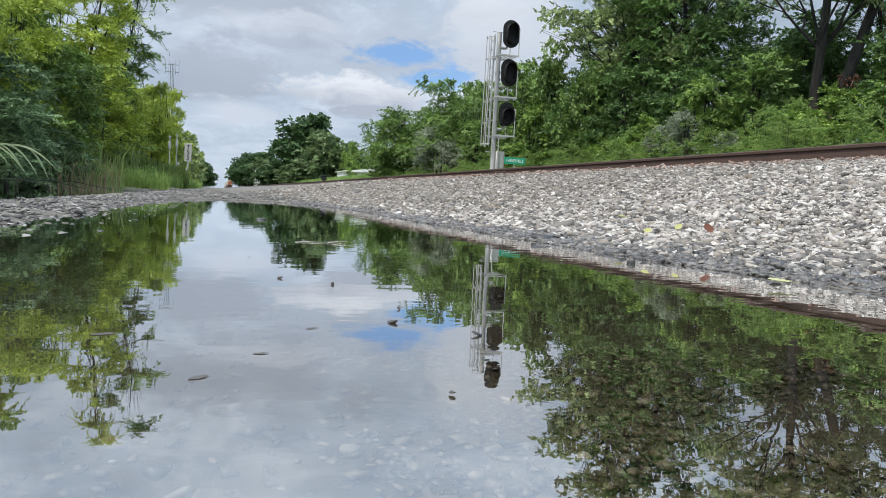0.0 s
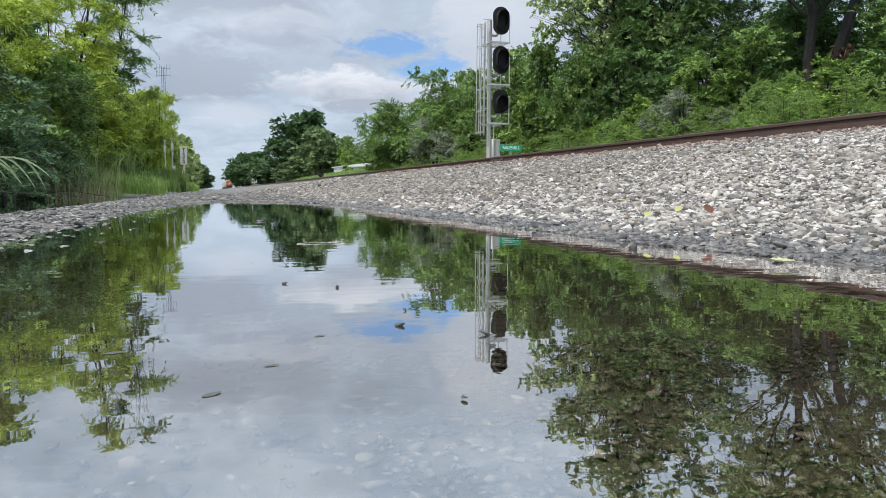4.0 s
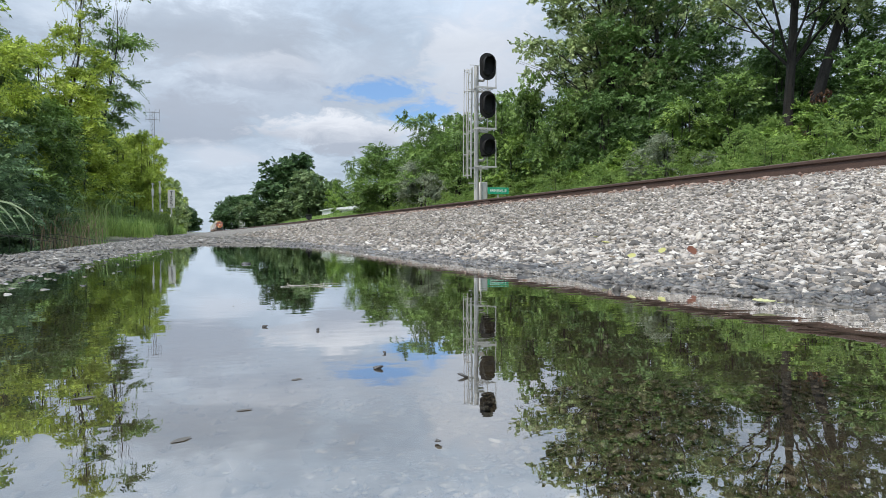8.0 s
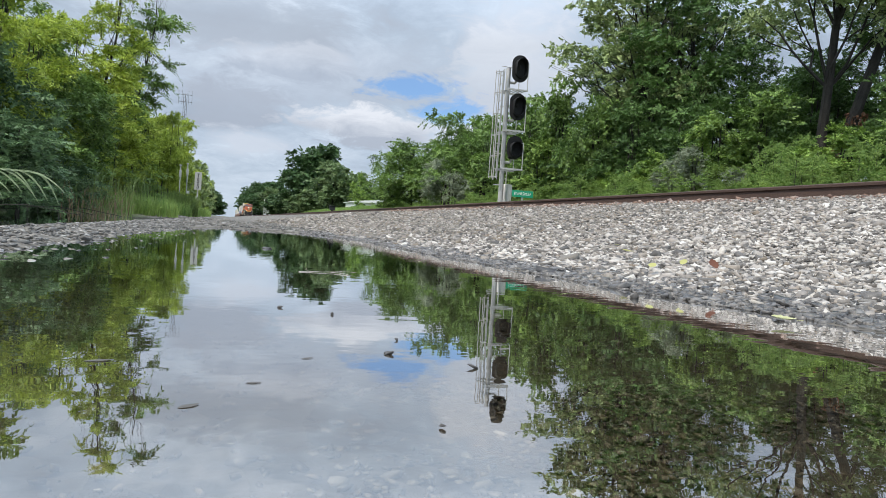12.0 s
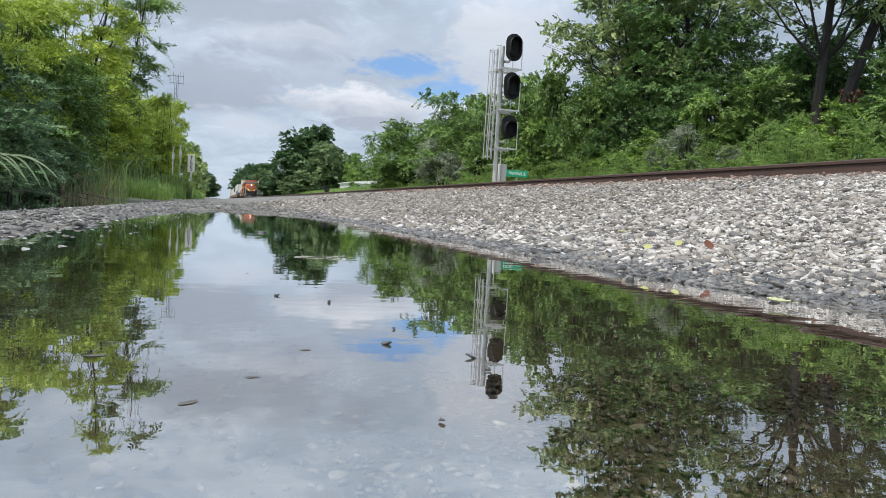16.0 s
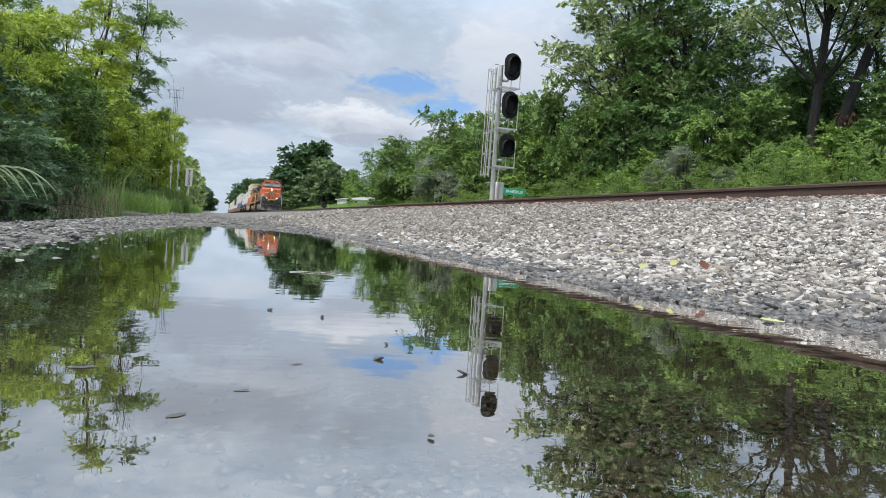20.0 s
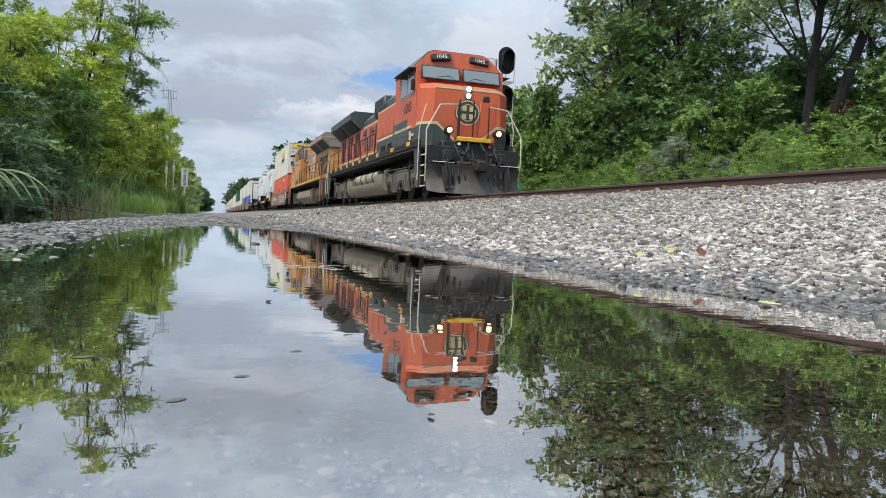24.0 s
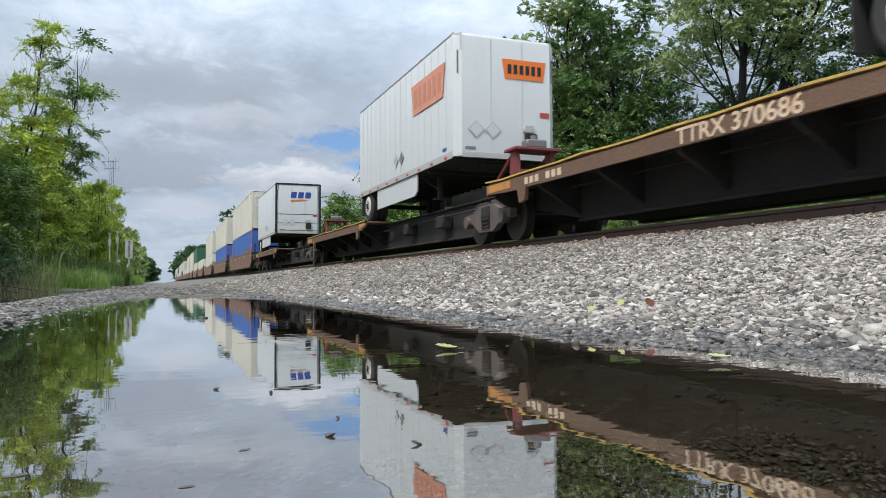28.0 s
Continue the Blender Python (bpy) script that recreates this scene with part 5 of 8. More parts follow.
    part("side_shoot", Geo().pipe([(0.02, 0, 0.001), (0.05, -0.04, 0.002), (0.065, -0.07, 0.001)], 0.0007, 5), bleached, tw)
    part("side_shoot", Geo().pipe([(-0.045, 0.004, 0.001), (-0.055, 0.03, 0.004), (-0.05, 0.05, 0.006)], 0.0006, 5), bleached, tw)
    part("side_shoot", Geo().pipe([(0.03, 0.006, 0.002), (0.075, 0.0, 0.005), (0.10, -0.012, 0.004)], 0.0006, 5), bleached, tw)


def broad_leaf(name, mat, size, at, turn, tilt, label, roll=0, curl=0.3):
    """A single broad leaf with a folded blade and a stalk."""
    t = thing(name, label, "leaf", "fallen leaves")
    n = 8
    vs, fs = [], []
    for k in range(n + 1):
        u = k / n
        w = size * 0.34 * math.sin(math.pi * u) ** 0.7 * (1 + 0.30 * (k % 2))
        lift = curl * 1.2 * size * (u - 0.5) ** 2
        vs += [(-w, size * (u - 0.5), lift + curl * w), (0, size * (u - 0.5), lift), (w, size * (u - 0.5), lift + curl * w * (0.3 + 0.7 * u))]
    for k in range(n):
        a0, b0 = 3 * k, 3 * (k + 1)
        fs += [(a0, a0 + 1, b0 + 1, b0), (a0 + 1, a0 + 2, b0 + 2, b0 + 1)]
    part("blade", Geo().add(vs, fs), mat, t)
    part("stalk", Geo().pipe([(0, -size * 0.5, 0.03 * size), (0.02 * size, -size * 0.75, 0.06 * size)], 0.012 * size, 4), mat, t)
    t.matrix_basis = pose(*at, tilt, roll, turn)
    return t


leaf_yellow = foliage("fallen_leaf_yellow", (0.26, 0.26, 0.08), (0.46, 0.45, 0.18), 0.5, 0.2)
leaf_pale = foliage("fallen_leaf_pale", (0.30, 0.31, 0.15), (0.46, 0.46, 0.25), 0.5, 0.1)
leaf_brown = foliage("fallen_leaf_brown", (0.06, 0.022, 0.014), (0.17, 0.065, 0.035), 0.6, 0.1)
scrap_mat = foliage("sodden_leaf", (0.030, 0.026, 0.020), (0.10, 0.09, 0.075), 0.35, 0.05)
make_small_things()
broad_leaf("fallen_leaf", leaf_brown, 0.052, (1.82, 2.42, 0.094), -10, 42, "curled red-brown leaf lying on the ballast")
broad_leaf("fallen_leaf", leaf_yellow, 0.038, (1.72, 2.47, 0.094), -60, 34, "small yellow-green leaf lying on the ballast")
broad_leaf("fallen_leaf", leaf_yellow, 0.040, (1.55, 2.42, 0.076), -50, 24, "small yellow-green leaf lying on the ballast")
broad_leaf("fallen_leaf", leaf_pale, 0.052, (1.177, 1.31, 0.012), 49, 2, "pale yellow leaf lying at the water's edge", -6)
BLOWN = [broad_leaf("blown_leaf", leaf_yellow, 0.062, (1.9, 3.2, 0.115), 10, 5, "yellow-green leaf blown about by the passing train"),
         broad_leaf("blown_leaf", leaf_yellow, 0.034, (2.3, 4.0, 0.14), 60, 5, "yellow-green leaf blown about by the passing train")]


def make_arching_reed():
    """One long reed that leans out of the bushes over the ditch, with hanging blades."""
    t = thing("arching_reed", "long pale reed arching out over the ditch", "reed", "", (-3.1, 10.9, 0.0))
    path = [(-0.6, 0.0, 0.50), (-0.2, 0.1, 0.56), (0.2, 0.15, 0.60), (0.5, 0.2, 0.60), (0.75, 0.25, 0.54)]
    part("stem", Geo().pipe([(-0.75, 0.0, -0.1)] + path, 0.008, 5, 0.004), reed_pale, t)
    for i in range(10):
        u = 0.1 + 0.085 * i
        x, z = -0.6 + u * 1.3, 0.50 + 0.10 * math.sin(u * 2.6)
        vs, fs = [], []
        n = 7
        for k in range(n + 1):
            q = k / n
            w = 0.019 * (1 - q) ** 0.6 + 0.0008
            cx, cz = x + (0.34 + 0.10 * (i % 3)) * q, z + 0.05 * q - (0.34 + 0.14 * (i % 2)) * q * q
            vs += [(cx - w * 0.6, 0.12 + 0.10 * u - w, cz - w * 0.5), (cx + w * 0.6, 0.12 + 0.10 * u + w, cz + w * 0.5)]
        for k in range(n):
            fs.append((2 * k, 2 * k + 2, 2 * k + 3, 2 * k + 1))
        part("blade", Geo().add(vs, fs), reed_pale, t)
    for j, (y, l) in enumerate(((11.6, 1.3), (12.6, 1.0), (13.4, 1.2))):
        d = thing("fallen_branch", "dry fallen branch over the ditch water", "branch", "dead branches in the ditch", (-2.75 + 0.2 * j, y, -0.02))
        part("stalk", Geo().pipe([(-0.5 * l, 0, 0.12), (0, 0.05, 0.16), (0.5 * l, 0.1, 0.06)], 0.005, 5), bark, d)
        for k in (-0.3, 0.0, 0.3):
            part("upright", Geo().pipe([(k * l, 0.03, 0.13), (k * l + 0.02, 0.03, -0.04)], 0.004, 5), bark, d)


make_arching_reed()


# ------------------------------------------------------------------ train
WHEELS = []       # wheelsets that are seen close by: part, place along its thing, radius, way of turning
CONSIST = []      # every vehicle and load, with its distance behind the train's front, offset up


def rolling(ob, back, turn=0.0, up=0.0, side=0.0):
    ob.matrix_basis = pose(TRACK_X + side, FRONT_24 + back, RAIL_Z + up, 0, 0, turn)
    CONSIST.append((ob, back, up, side, turn))


orange = paint("faded_orange_paint", (0.47, 0.085, 0.028), 0.5, 0, 0.14, 2.6, (0.17, 0.075, 0.05), 0.50, 0.08, 30, 6)
dkgreen = paint("dark_green_paint", (0.032, 0.043, 0.042), 0.55, 0, 0.25, 2.5, (0.12, 0.105, 0.09), 0.5, 0.06, 50, 3)
cream = paint("cream_stripe", (0.58, 0.45, 0.24), 0.5, 0, 0.12, 3, (0.25, 0.14, 0.08), 0.45)
yellow = paint("armour_yellow_paint", (0.47, 0.225, 0.068), 0.45, 0, 0.10, 2.0, (0.22, 0.12, 0.06), 0.55, 0.06, 50, 6)
safety = paint("safety_yellow", (0.60, 0.33, 0.02), 0.5, 0, 0.12, 6, dirty=0.5)
# grime, with the shadow under the cars put into its near-black colour
shade_grime = paint("grimy_underframe", (0.014, 0.012, 0.011), 0.85, 0.05, 0.3, 3, (0.05, 0.04, 0.033), 0.45, 0.4, 30)
brown_truck = paint("brown_truck_steel", (0.115, 0.082, 0.062), 0.8, 0.02, 0.25, 2.5, (0.04, 0.03, 0.024), 0.6, 0.25, 30)
tankmat = paint("dusty_fuel_tank", (0.235, 0.197, 0.147), 0.65, 0.0, 0.10, 1.6, (0.12, 0.095, 0.07), 0.5, 0.1, 40, 2)
shellmat = paint("tan_reservoir_paint", (0.36, 0.315, 0.25), 0.5, 0, 0.14, 2, (0.13, 0.105, 0.08), 0.45, 0.05, 40)
plowmat = paint("worn_plow", (0.050, 0.043, 0.042), 0.7, 0.05, 0.25, 2.5, (0.13, 0.10, 0.088), 0.5, 0.2, 30)
grey_roof = paint("grey_roof_paint", (0.19, 0.175, 0.16), 0.6, 0, 0.18, 2.5, (0.09, 0.07, 0.055), 0.5)
red_line = paint("red_stripe", (0.42, 0.045, 0.03), 0.5, 0, 0.1, 3, dirty=0.2)
railwhite = paint("handrail_white", (0.60, 0.58, 0.54), 0.5, 0, 0.1, 5, dirty=0.2)
pale_rail = paint("pale_handrail_paint", (0.56, 0.52, 0.43), 0.5, 0, 0.1, 5, dirty=0.3)
tire = paint("rubber_tyre", (0.022, 0.022, 0.024), 0.8, 0, 0.2, 4, (0.08, 0.07, 0.06), 0.3)
cont_red = paint("red_container_paint", (0.50, 0.090, 0.045), 0.5, 0, 0.12, 1.8, (0.24, 0.07, 0.05), 0.42, 0.05, 50, 4)
cont_white = paint("white_container_paint", (0.55, 0.525, 0.455), 0.5, 0, 0.07, 1.8, (0.30, 0.24, 0.17), 0.42, 0.05, 50, 5)
cont_blue = paint("blue_container_paint", (0.035, 0.11, 0.36), 0.5, 0, 0.10, 1.6, dirty=0.2, streak=4)
cont_green = paint("green_container_paint", (0.03, 0.11, 0.06), 0.5, 0, 0.10, 1.6, dirty=0.2, streak=4)
trailer_white = paint("white_trailer_skin", (0.50, 0.52, 0.53), 0.38, 0, 0.04, 1.4, (0.42, 0.40, 0.36), 0.18, 0.03, 40, 5)
wellbrown = paint("brown_well_car", (0.165, 0.088, 0.058), 0.65, 0.05, 0.25, 1.3, (0.08, 0.06, 0.05), 0.6, 0.15, 40, 2)
deckrust = paint("rusty_deck", (0.13, 0.075, 0.046), 0.75, 0.05, 0.3, 2.5, (0.09, 0.05, 0.035), 0.5, 0.3, 40)
# near-black, so the shade below the deck is in the colour
spine_shade = paint("black_spine_paint", (0.013, 0.011, 0.010), 0.8, 0.0, 0.3, 2.0, (0.035, 0.026, 0.02), 0.4, 0.2, 30)
worn_yellow = paint("worn_yellow_edge", (0.46, 0.30, 0.07), 0.65, 0, 0.2, 5, (0.17, 0.10, 0.06), 0.62, 0.2, 30)
worn_orange = paint("worn_orange_edge", (0.46, 0.20, 0.045), 0.65, 0, 0.2, 4, (0.15, 0.085, 0.05), 0.55, 0.2, 30)
hitch_red = paint("dark_red_hitch", (0.17, 0.032, 0.035), 0.6, 0.05, 0.2, 4, (0.06, 0.04, 0.035), 0.5, 0.2, 30)
tan_truck = paint("dusty_grey_truck_steel", (0.12, 0.105, 0.088), 0.75, 0.02, 0.25, 2.5, (0.05, 0.044, 0.036), 0.55, 0.3, 30)
dull_trim = paint("dull_trim_metal", (0.20, 0.20, 0.20), 0.5, 0.3, 0.1, 5, dirty=0.2)
bright_red = paint("fresh_red_patch", (0.62, 0.055, 0.05), 0.45, 0, 0.08, 2, (0.4, 0.08, 0.05), 0.3, 0.05, 40, 4)
logo_orange = paint("orange_sign", (0.72, 0.16, 0.015), 0.45, 0, 0.05, 3, dirty=0.05)
logo_yellow = paint("yellow_sign", (0.70, 0.48, 0.03), 0.45, 0, 0.05, 3, dirty=0.1)
logo_blue = paint("blue_sign", (0.03, 0.06, 0.28), 0.45, 0, 0.05, 3, dirty=0.05)
pale_graffiti = paint("faded_spray_paint", (0.27, 0.215, 0.175), 0.6, 0, 0.2, 2, (0.15, 0.09, 0.07), 0.55)
pale_outline = paint("pale_spray_line", (0.44, 0.39, 0.33), 0.6, 0, 0.15, 4, dirty=0.3)
sprays = [pale_graffiti, paint("grey_blue_spray", (0.12, 0.115, 0.11), 0.6, 0, 0.2, 2, dirty=0.3), paint("dusty_pink_spray", (0.24, 0.14, 0.12), 0.6, 0, 0.15, 2, dirty=0.3), paint("brown_spray", (0.17, 0.115, 0.085), 0.6, 0, 0.2, 2, dirty=0.3), paint("ochre_spray", (0.27, 0.17, 0.065), 0.6, 0, 0.2, 2, dirty=0.4)]
# lightened grey-green base colour stands in for sky mirrored in the glass
glass_m = paint("cab_glass", (0.16, 0.19, 0.19), 0.08, 0.35, 0.05, 3, dirty=0.05, bump=0)
lamp_white = glow("headlight_glow", (1.0, 0.80, 0.48), 6.0)
lamp_amber = glow("ditch_light_glow", (1.0, 0.62, 0.24), 5.0)
wheelmat = paint("oily_wheel_steel", (0.040, 0.035, 0.031), 0.6, 0.3, 0.3, 4, (0.09, 0.07, 0.055), 0.3, 0.2, 30)
brown_dirt = paint("dirt_caked_steel", (0.085, 0.066, 0.058), 0.8, 0.05, 0.25, 3, (0.13, 0.10, 0.08), 0.4, 0.3, 30, 2)
faded_blue = paint("faded_blue_decal", (0.15, 0.17, 0.22), 0.5, 0, 0.25, 5, (0.42, 0.24, 0.09), 0.4)
faded_red = paint("faded_red_decal", (0.46, 0.17, 0.11), 0.5, 0, 0.2, 5, (0.48, 0.26, 0.10), 0.45)
faded_orange = paint("faded_orange_sign", (0.56, 0.22, 0.13), 0.5, 0, 0.1, 4, (0.5, 0.4, 0.35), 0.3)
faded_white = paint("faded_white_decal", (0.58, 0.44, 0.32), 0.5, 0, 0.15, 5, (0.48, 0.26, 0.10), 0.45)


def wheelset(parent, y, r, half=0.80):
    g = Geo()
    for s in (-1, 1):
        g.cyl((s * (half - 0.07), 0, 0), (s * (half + 0.06), 0, 0), r, 28)
        g.cyl((s * (half - 0.11), 0, 0), (s * (half - 0.07), 0, 0), r + 0.028, 28)
        g.cyl((s * (half + 0.06), 0, 0), (s * (half + 0.075), 0, 0), r * 0.55, 20)
    g.cyl((-half, 0, 0), (half, 0, 0), 0.09, 10)
    g.box(-half - 0.078, -half + 0.02, -r * 0.5, r * 0.5, -0.05, 0.05).box(half - 0.02, half + 0.078, -r * 0.5, r * 0.5, -0.05, 0.05)
    ob = part("wheelset", g, wheelmat, parent)
    ob.location = (0, y, r)
    return ob


def turning(vehicle, way):
    """Notes the wheelsets of a vehicle for motions()."""
    for truck in vehicle.children:
        for w in truck.children:
            if w.name.startswith("wheelset"):
                WHEELS.append((w, w.location.y, w.location.z, way))


def loco_truck(parent, yc, truckmat):
    """A three-axle truck: cast side frames with hanging boxes, springs and wheels."""
    t = thing("truck", "", "")
    t.parent = parent
    half = [(0.36, 0.66), (0.50, 0.56), (0.60, 0.30), (0.66, 0.27), (1.26, 0.27), (1.32, 0.30), (1.42, 0.56), (1.54, 0.68), (2.08, 0.66), (2.18, 0.36), (2.52, 0.36), (2.56, 0.74), (2.40, 0.93), (1.9, 0.95), (1.35, 0.86), (0.75, 0.98), (0.30, 1.02)]
    ring = half + [(-u, w) for u, w in half[::-1]]
    for s in (-1, 1):
        x = s * 1.16
        frame_ = part("side_frame", Geo().prism([(yc + u, w) for u, w in ring], 0, x - 0.09, x + 0.09), truckmat, t)
        part("frame_flange", Geo().prism([(yc + u, w + 0.012) for u, w in ((-2.40, 0.90), (-1.9, 0.92), (-1.35, 0.83), (-0.75, 0.95), (0.75, 0.95), (1.35, 0.83), (1.9, 0.92), (2.40, 0.90), (2.40, 0.95), (1.9, 0.97), (1.35, 0.88), (0.75, 1.0), (-0.75, 1.0), (-1.35, 0.88), (-1.9, 0.97), (-2.40, 0.95))], 0, x - 0.11, x + 0.13), truckmat, t)
        for k in (-0.96, 0.96):
            # flat black disc, the dark inside a frame hole put into colour
            part("frame_hole", Geo().cyl((x + s * 0.085, yc + k, 0.50), (x + s * 0.094, yc + k, 0.50), 0.11, 14), black, t)
            part("foot_plate", Geo().box(x - 0.11, x + 0.13, yc + k - 0.36, yc + k + 0.36, 0.25, 0.285, 0.01), truckmat, t)
            for q in (-0.235, 0.235):
                part("rib", Geo().box(x + s * 0.11 - 0.025, x + s * 0.11 + 0.025, yc + k + q - 0.025, yc + k + q + 0.025, 0.29, 0.84), truckmat, t)
        for k in (-1.85, 0.0, 1.85):
            part("axle_box", Geo().cyl((x - s * 0.05, yc + k, 0.53), (x + s * 0.10, yc + k, 0.53), 0.14, 14).cyl((x + s * 0.10, yc + k, 0.53), (x + s * 0.14, yc + k, 0.53), 0.08, 10), shade_grime, t)
            for q in (-0.30, 0.30):
                g = Geo().cyl((x + s * 0.03, yc + k + q, 0.30), (x + s * 0.03, yc + k + q, 0.66), 0.05, 8)
                for i in range(5):
                    g.cyl((x + s * 0.03, yc + k + q, 0.34 + 0.065 * i), (x + s * 0.03, yc + k + q, 0.375 + 0.065 * i), 0.088, 10)
                part("spring", g, truckmat, t)
        for k in (-2.25, 2.25):
            part("brake_cylinder", Geo().cyl((x + s * 0.05, yc + k - 0.22, 1.06), (x + s * 0.05, yc + k + 0.22, 1.06), 0.13, 14).cyl((x + s * 0.05, yc + k + 0.22, 1.06), (x + s * 0.05, yc + k + 0.27, 1.06), 0.09, 12), truckmat, t)
            part("brake_lever", Geo().pipe([(x + s * 0.12, yc + k, 1.0), (x + s * 0.14, yc + k * 0.98, 0.6), (x + s * 0.12, yc + k * 0.93, 0.34)], 0.03, 6), truckmat, t)
        part("brake_pipe", Geo().pipe([(x + s * 0.12, yc - 2.1, 1.10), (x + s * 0.12, yc - 0.8, 1.06), (x + s * 0.12, yc + 0.9, 1.07), (x + s * 0.12, yc + 2.1, 1.10)], 0.016, 6), truckmat, t)
        part("sand_hose", Geo().pipe([(x + s * 0.1, yc - 1.2, 1.30), (x + s * 0.16, yc - 1.35, 0.95), (x + s * 0.1, yc - 1.45, 0.30)], 0.022, 6), black, t)
    # dark blocks added between the frames to keep daylight out of the gaps
    for k in (-1.0, 0.9):
        part("traction_motor", Geo().box(-0.62, 0.62, yc + k - 0.45, yc + k + 0.45, 0.22, 0.95, 0.08), shade_grime, t)
    part("bolster", Geo().box(-0.95, 0.95, yc - 2.1, yc + 2.1, 0.78, 1.08, 0.03), shade_grime, t)
    for k in (-1.85, 0.0, 1.85):
        wheelset(t, yc + k, 0.53)
    return t


def handrail(parent, x, y0, y1, z, h, mat, step=1.5):
    n = max(1, round((y1 - y0) / step))
    for i in range(n + 1):
        y = y0 + (y1 - y0) * i / n
        part("stanchion", Geo().cyl((x, y, z), (x, y, z + h), 0.02, 6), mat, parent)
    part("handrail", Geo().cyl((x, y0, z + h), (x, y1, z + h), 0.02, 6), mat, parent)


def bands(parent, names, half, y0, y1, cuts, mats, chamfer=0.0):
    """A long body in coloured bands, one above the other."""
    for i, (nm, mt) in enumerate(zip(names, mats)):
        z0, z1 = cuts[i], cuts[i + 1]
        if i == len(names) - 1 and chamfer:
            o = [(-half, z0), (half, z0), (half, z1 - chamfer), (half - chamfer, z1), (-half + chamfer, z1), (-half, z1 - chamfer)]
            g = Geo().prism([(a, b) for a, b in o], 1, y0, y1)
        else:
            e = 0.003 * (i % 2)
            g = Geo().box(-half - e, half + e, y0 - e, y1 + e, z0, z1)
        part(nm, g, mt, parent)


def locomotive(label, livery):
    t = thing("diesel_locomotive", label, "locomotive", "locomotives of the train")
    bn = livery == "orange"
    body, lower, roof, line = (orange, dkgreen, dkgreen, cream) if bn else (yellow, yellow, grey_roof, yellow)
    rail_mat = black if bn else shade_grime
    # frame and deck
    # black box: the shaded void below the deck is put into its colour
    part("underframe", Geo().box(-0.62, 0.62, 0.9, 20.6, 1.05, 1.44, 0.02), black, t)
    for s in (-1, 1):
        part("train_line", Geo().pipe([(s * 1.0, 1.8, 1.30), (s * 1.0, 7.5, 1.26), (s * 1.0, 19.8, 1.30)], 0.025, 6), shade_grime, t)
        for y in (3.4, 5.6, 14.9, 17.6):
            part("hanger", Geo().box(s * 1.0 - 0.05, s * 1.0 + 0.05, y - 0.06, y + 0.06, 1.12, 1.47, 0.01), shade_grime, t)
    part("deck", Geo().box(-1.52, 1.52, 0.95, 20.4, 1.48, 1.58, 0.01), shade_grime, t)
    for s in (-1, 1):
        part("side_sill", Geo().box(s * 1.53 - 0.02, s * 1.53 + 0.02, 0.95, 20.4, 1.53 if not bn else 1.58, 1.68 if not bn else 1.80, 0.008), yellow if not bn else shade_grime, t)
        part("sill_stripe", Geo().box(s * 1.555 - 0.004, s * 1.555 + 0.004, 1.2, 20.2, 1.58 if not bn else 1.70, 1.67 if not bn else 1.79), safety if not bn else shade_grime, t)
        if bn:
            for y in (2.1, 4.4, 6.9, 8.9, 10.6, 12.2, 13.8, 15.6, 17.2, 19.0):
                part("yellow_mark", Geo().box(s * 1.562 - 0.004, s * 1.562 + 0.004, y, y + 0.48, 1.66, 1.80), safety, t)
    # plow, pilot, coupler
    g = Geo()
    for s in (-1, 1):
        nu, nv = 7, 6
        vs, fs = [], []
        for off in (0.0, 0.05):
            for i in range(nu + 1):
                u = i / nu
                for j in range(nv + 1):
                    v = j / nv
                    low_ = 0.10 + 0.30 * max(0.0, u - 0.8)
                    z = low_ + (0.98 - low_ - 0.22 * max(0.0, u - 0.86)) * v
                    y = -0.42 + 0.46 * u ** 1.3 + 0.20 * v - 0.15 * math.sin(math.pi * v) * -1 - 0.06 * v * v
                    vs.append((s * 1.50 * u, y + off, z))
        m_ = (nu + 1) * (nv + 1)
        for i in range(nu):
            for j in range(nv):
                k = i * (nv + 1) + j
                fs += [(k, k + nv + 1, k + nv + 2, k + 1), (m_ + k, m_ + k + 1, m_ + k + nv + 2, m_ + k + nv + 1)]
        for i in range(nu):
            for j in (0, nv):
                k = i * (nv + 1) + j
                fs.append((k, k + nv + 1, m_ + k + nv + 1, m_ + k))
        for j in range(nv):
            k = nu * (nv + 1) + j
            fs.append((k, k + 1, m_ + k + 1, m_ + k))
        g.add(vs, fs)
    part("plow", g, plowmat, t)
    part("pilot_plate", Geo().box(-1.5, 1.5, 0.34, 0.46, 0.35, 1.55, 0.02), black, t)
    g = Geo()
    g.box(-0.16, 0.16, -0.55, 0.34, 0.78, 1.02, 0.04).box(-0.22, 0.10, -0.78, -0.5, 0.74, 1.08, 0.05).box(-0.42, 0.42, 0.1, 0.35, 0.62, 1.2, 0.04)
    part("coupler", g, shade_grime, t)
    for s in (-1, 1):
        for k in (0.35, 0.55, 0.75):
            part("air_hose", Geo().pipe([(s * k, 0.30, 1.10), (s * k, 0.02, 0.95), (s * (k + 0.03), -0.12, 0.62), (s * (k - 0.02), -0.08, 0.36)], 0.028, 6), black, t)
        st = thing("step_unit", "", "")
        st.parent = t
        part("side_plate", Geo().prism([(1.02, 0.28), (1.30, 0.28), (1.62, 0.95), (1.72, 1.47), (1.02, 1.47)], 0, s * 1.50 - 0.02, s * 1.50 + 0.02), dkgreen if bn else brown_dirt, st)
        part("back_plate", Geo().box(s * 1.10 - 0.02, s * 1.10 + 0.02, 0.46, 1.04, 0.25, 1.47), black, st)
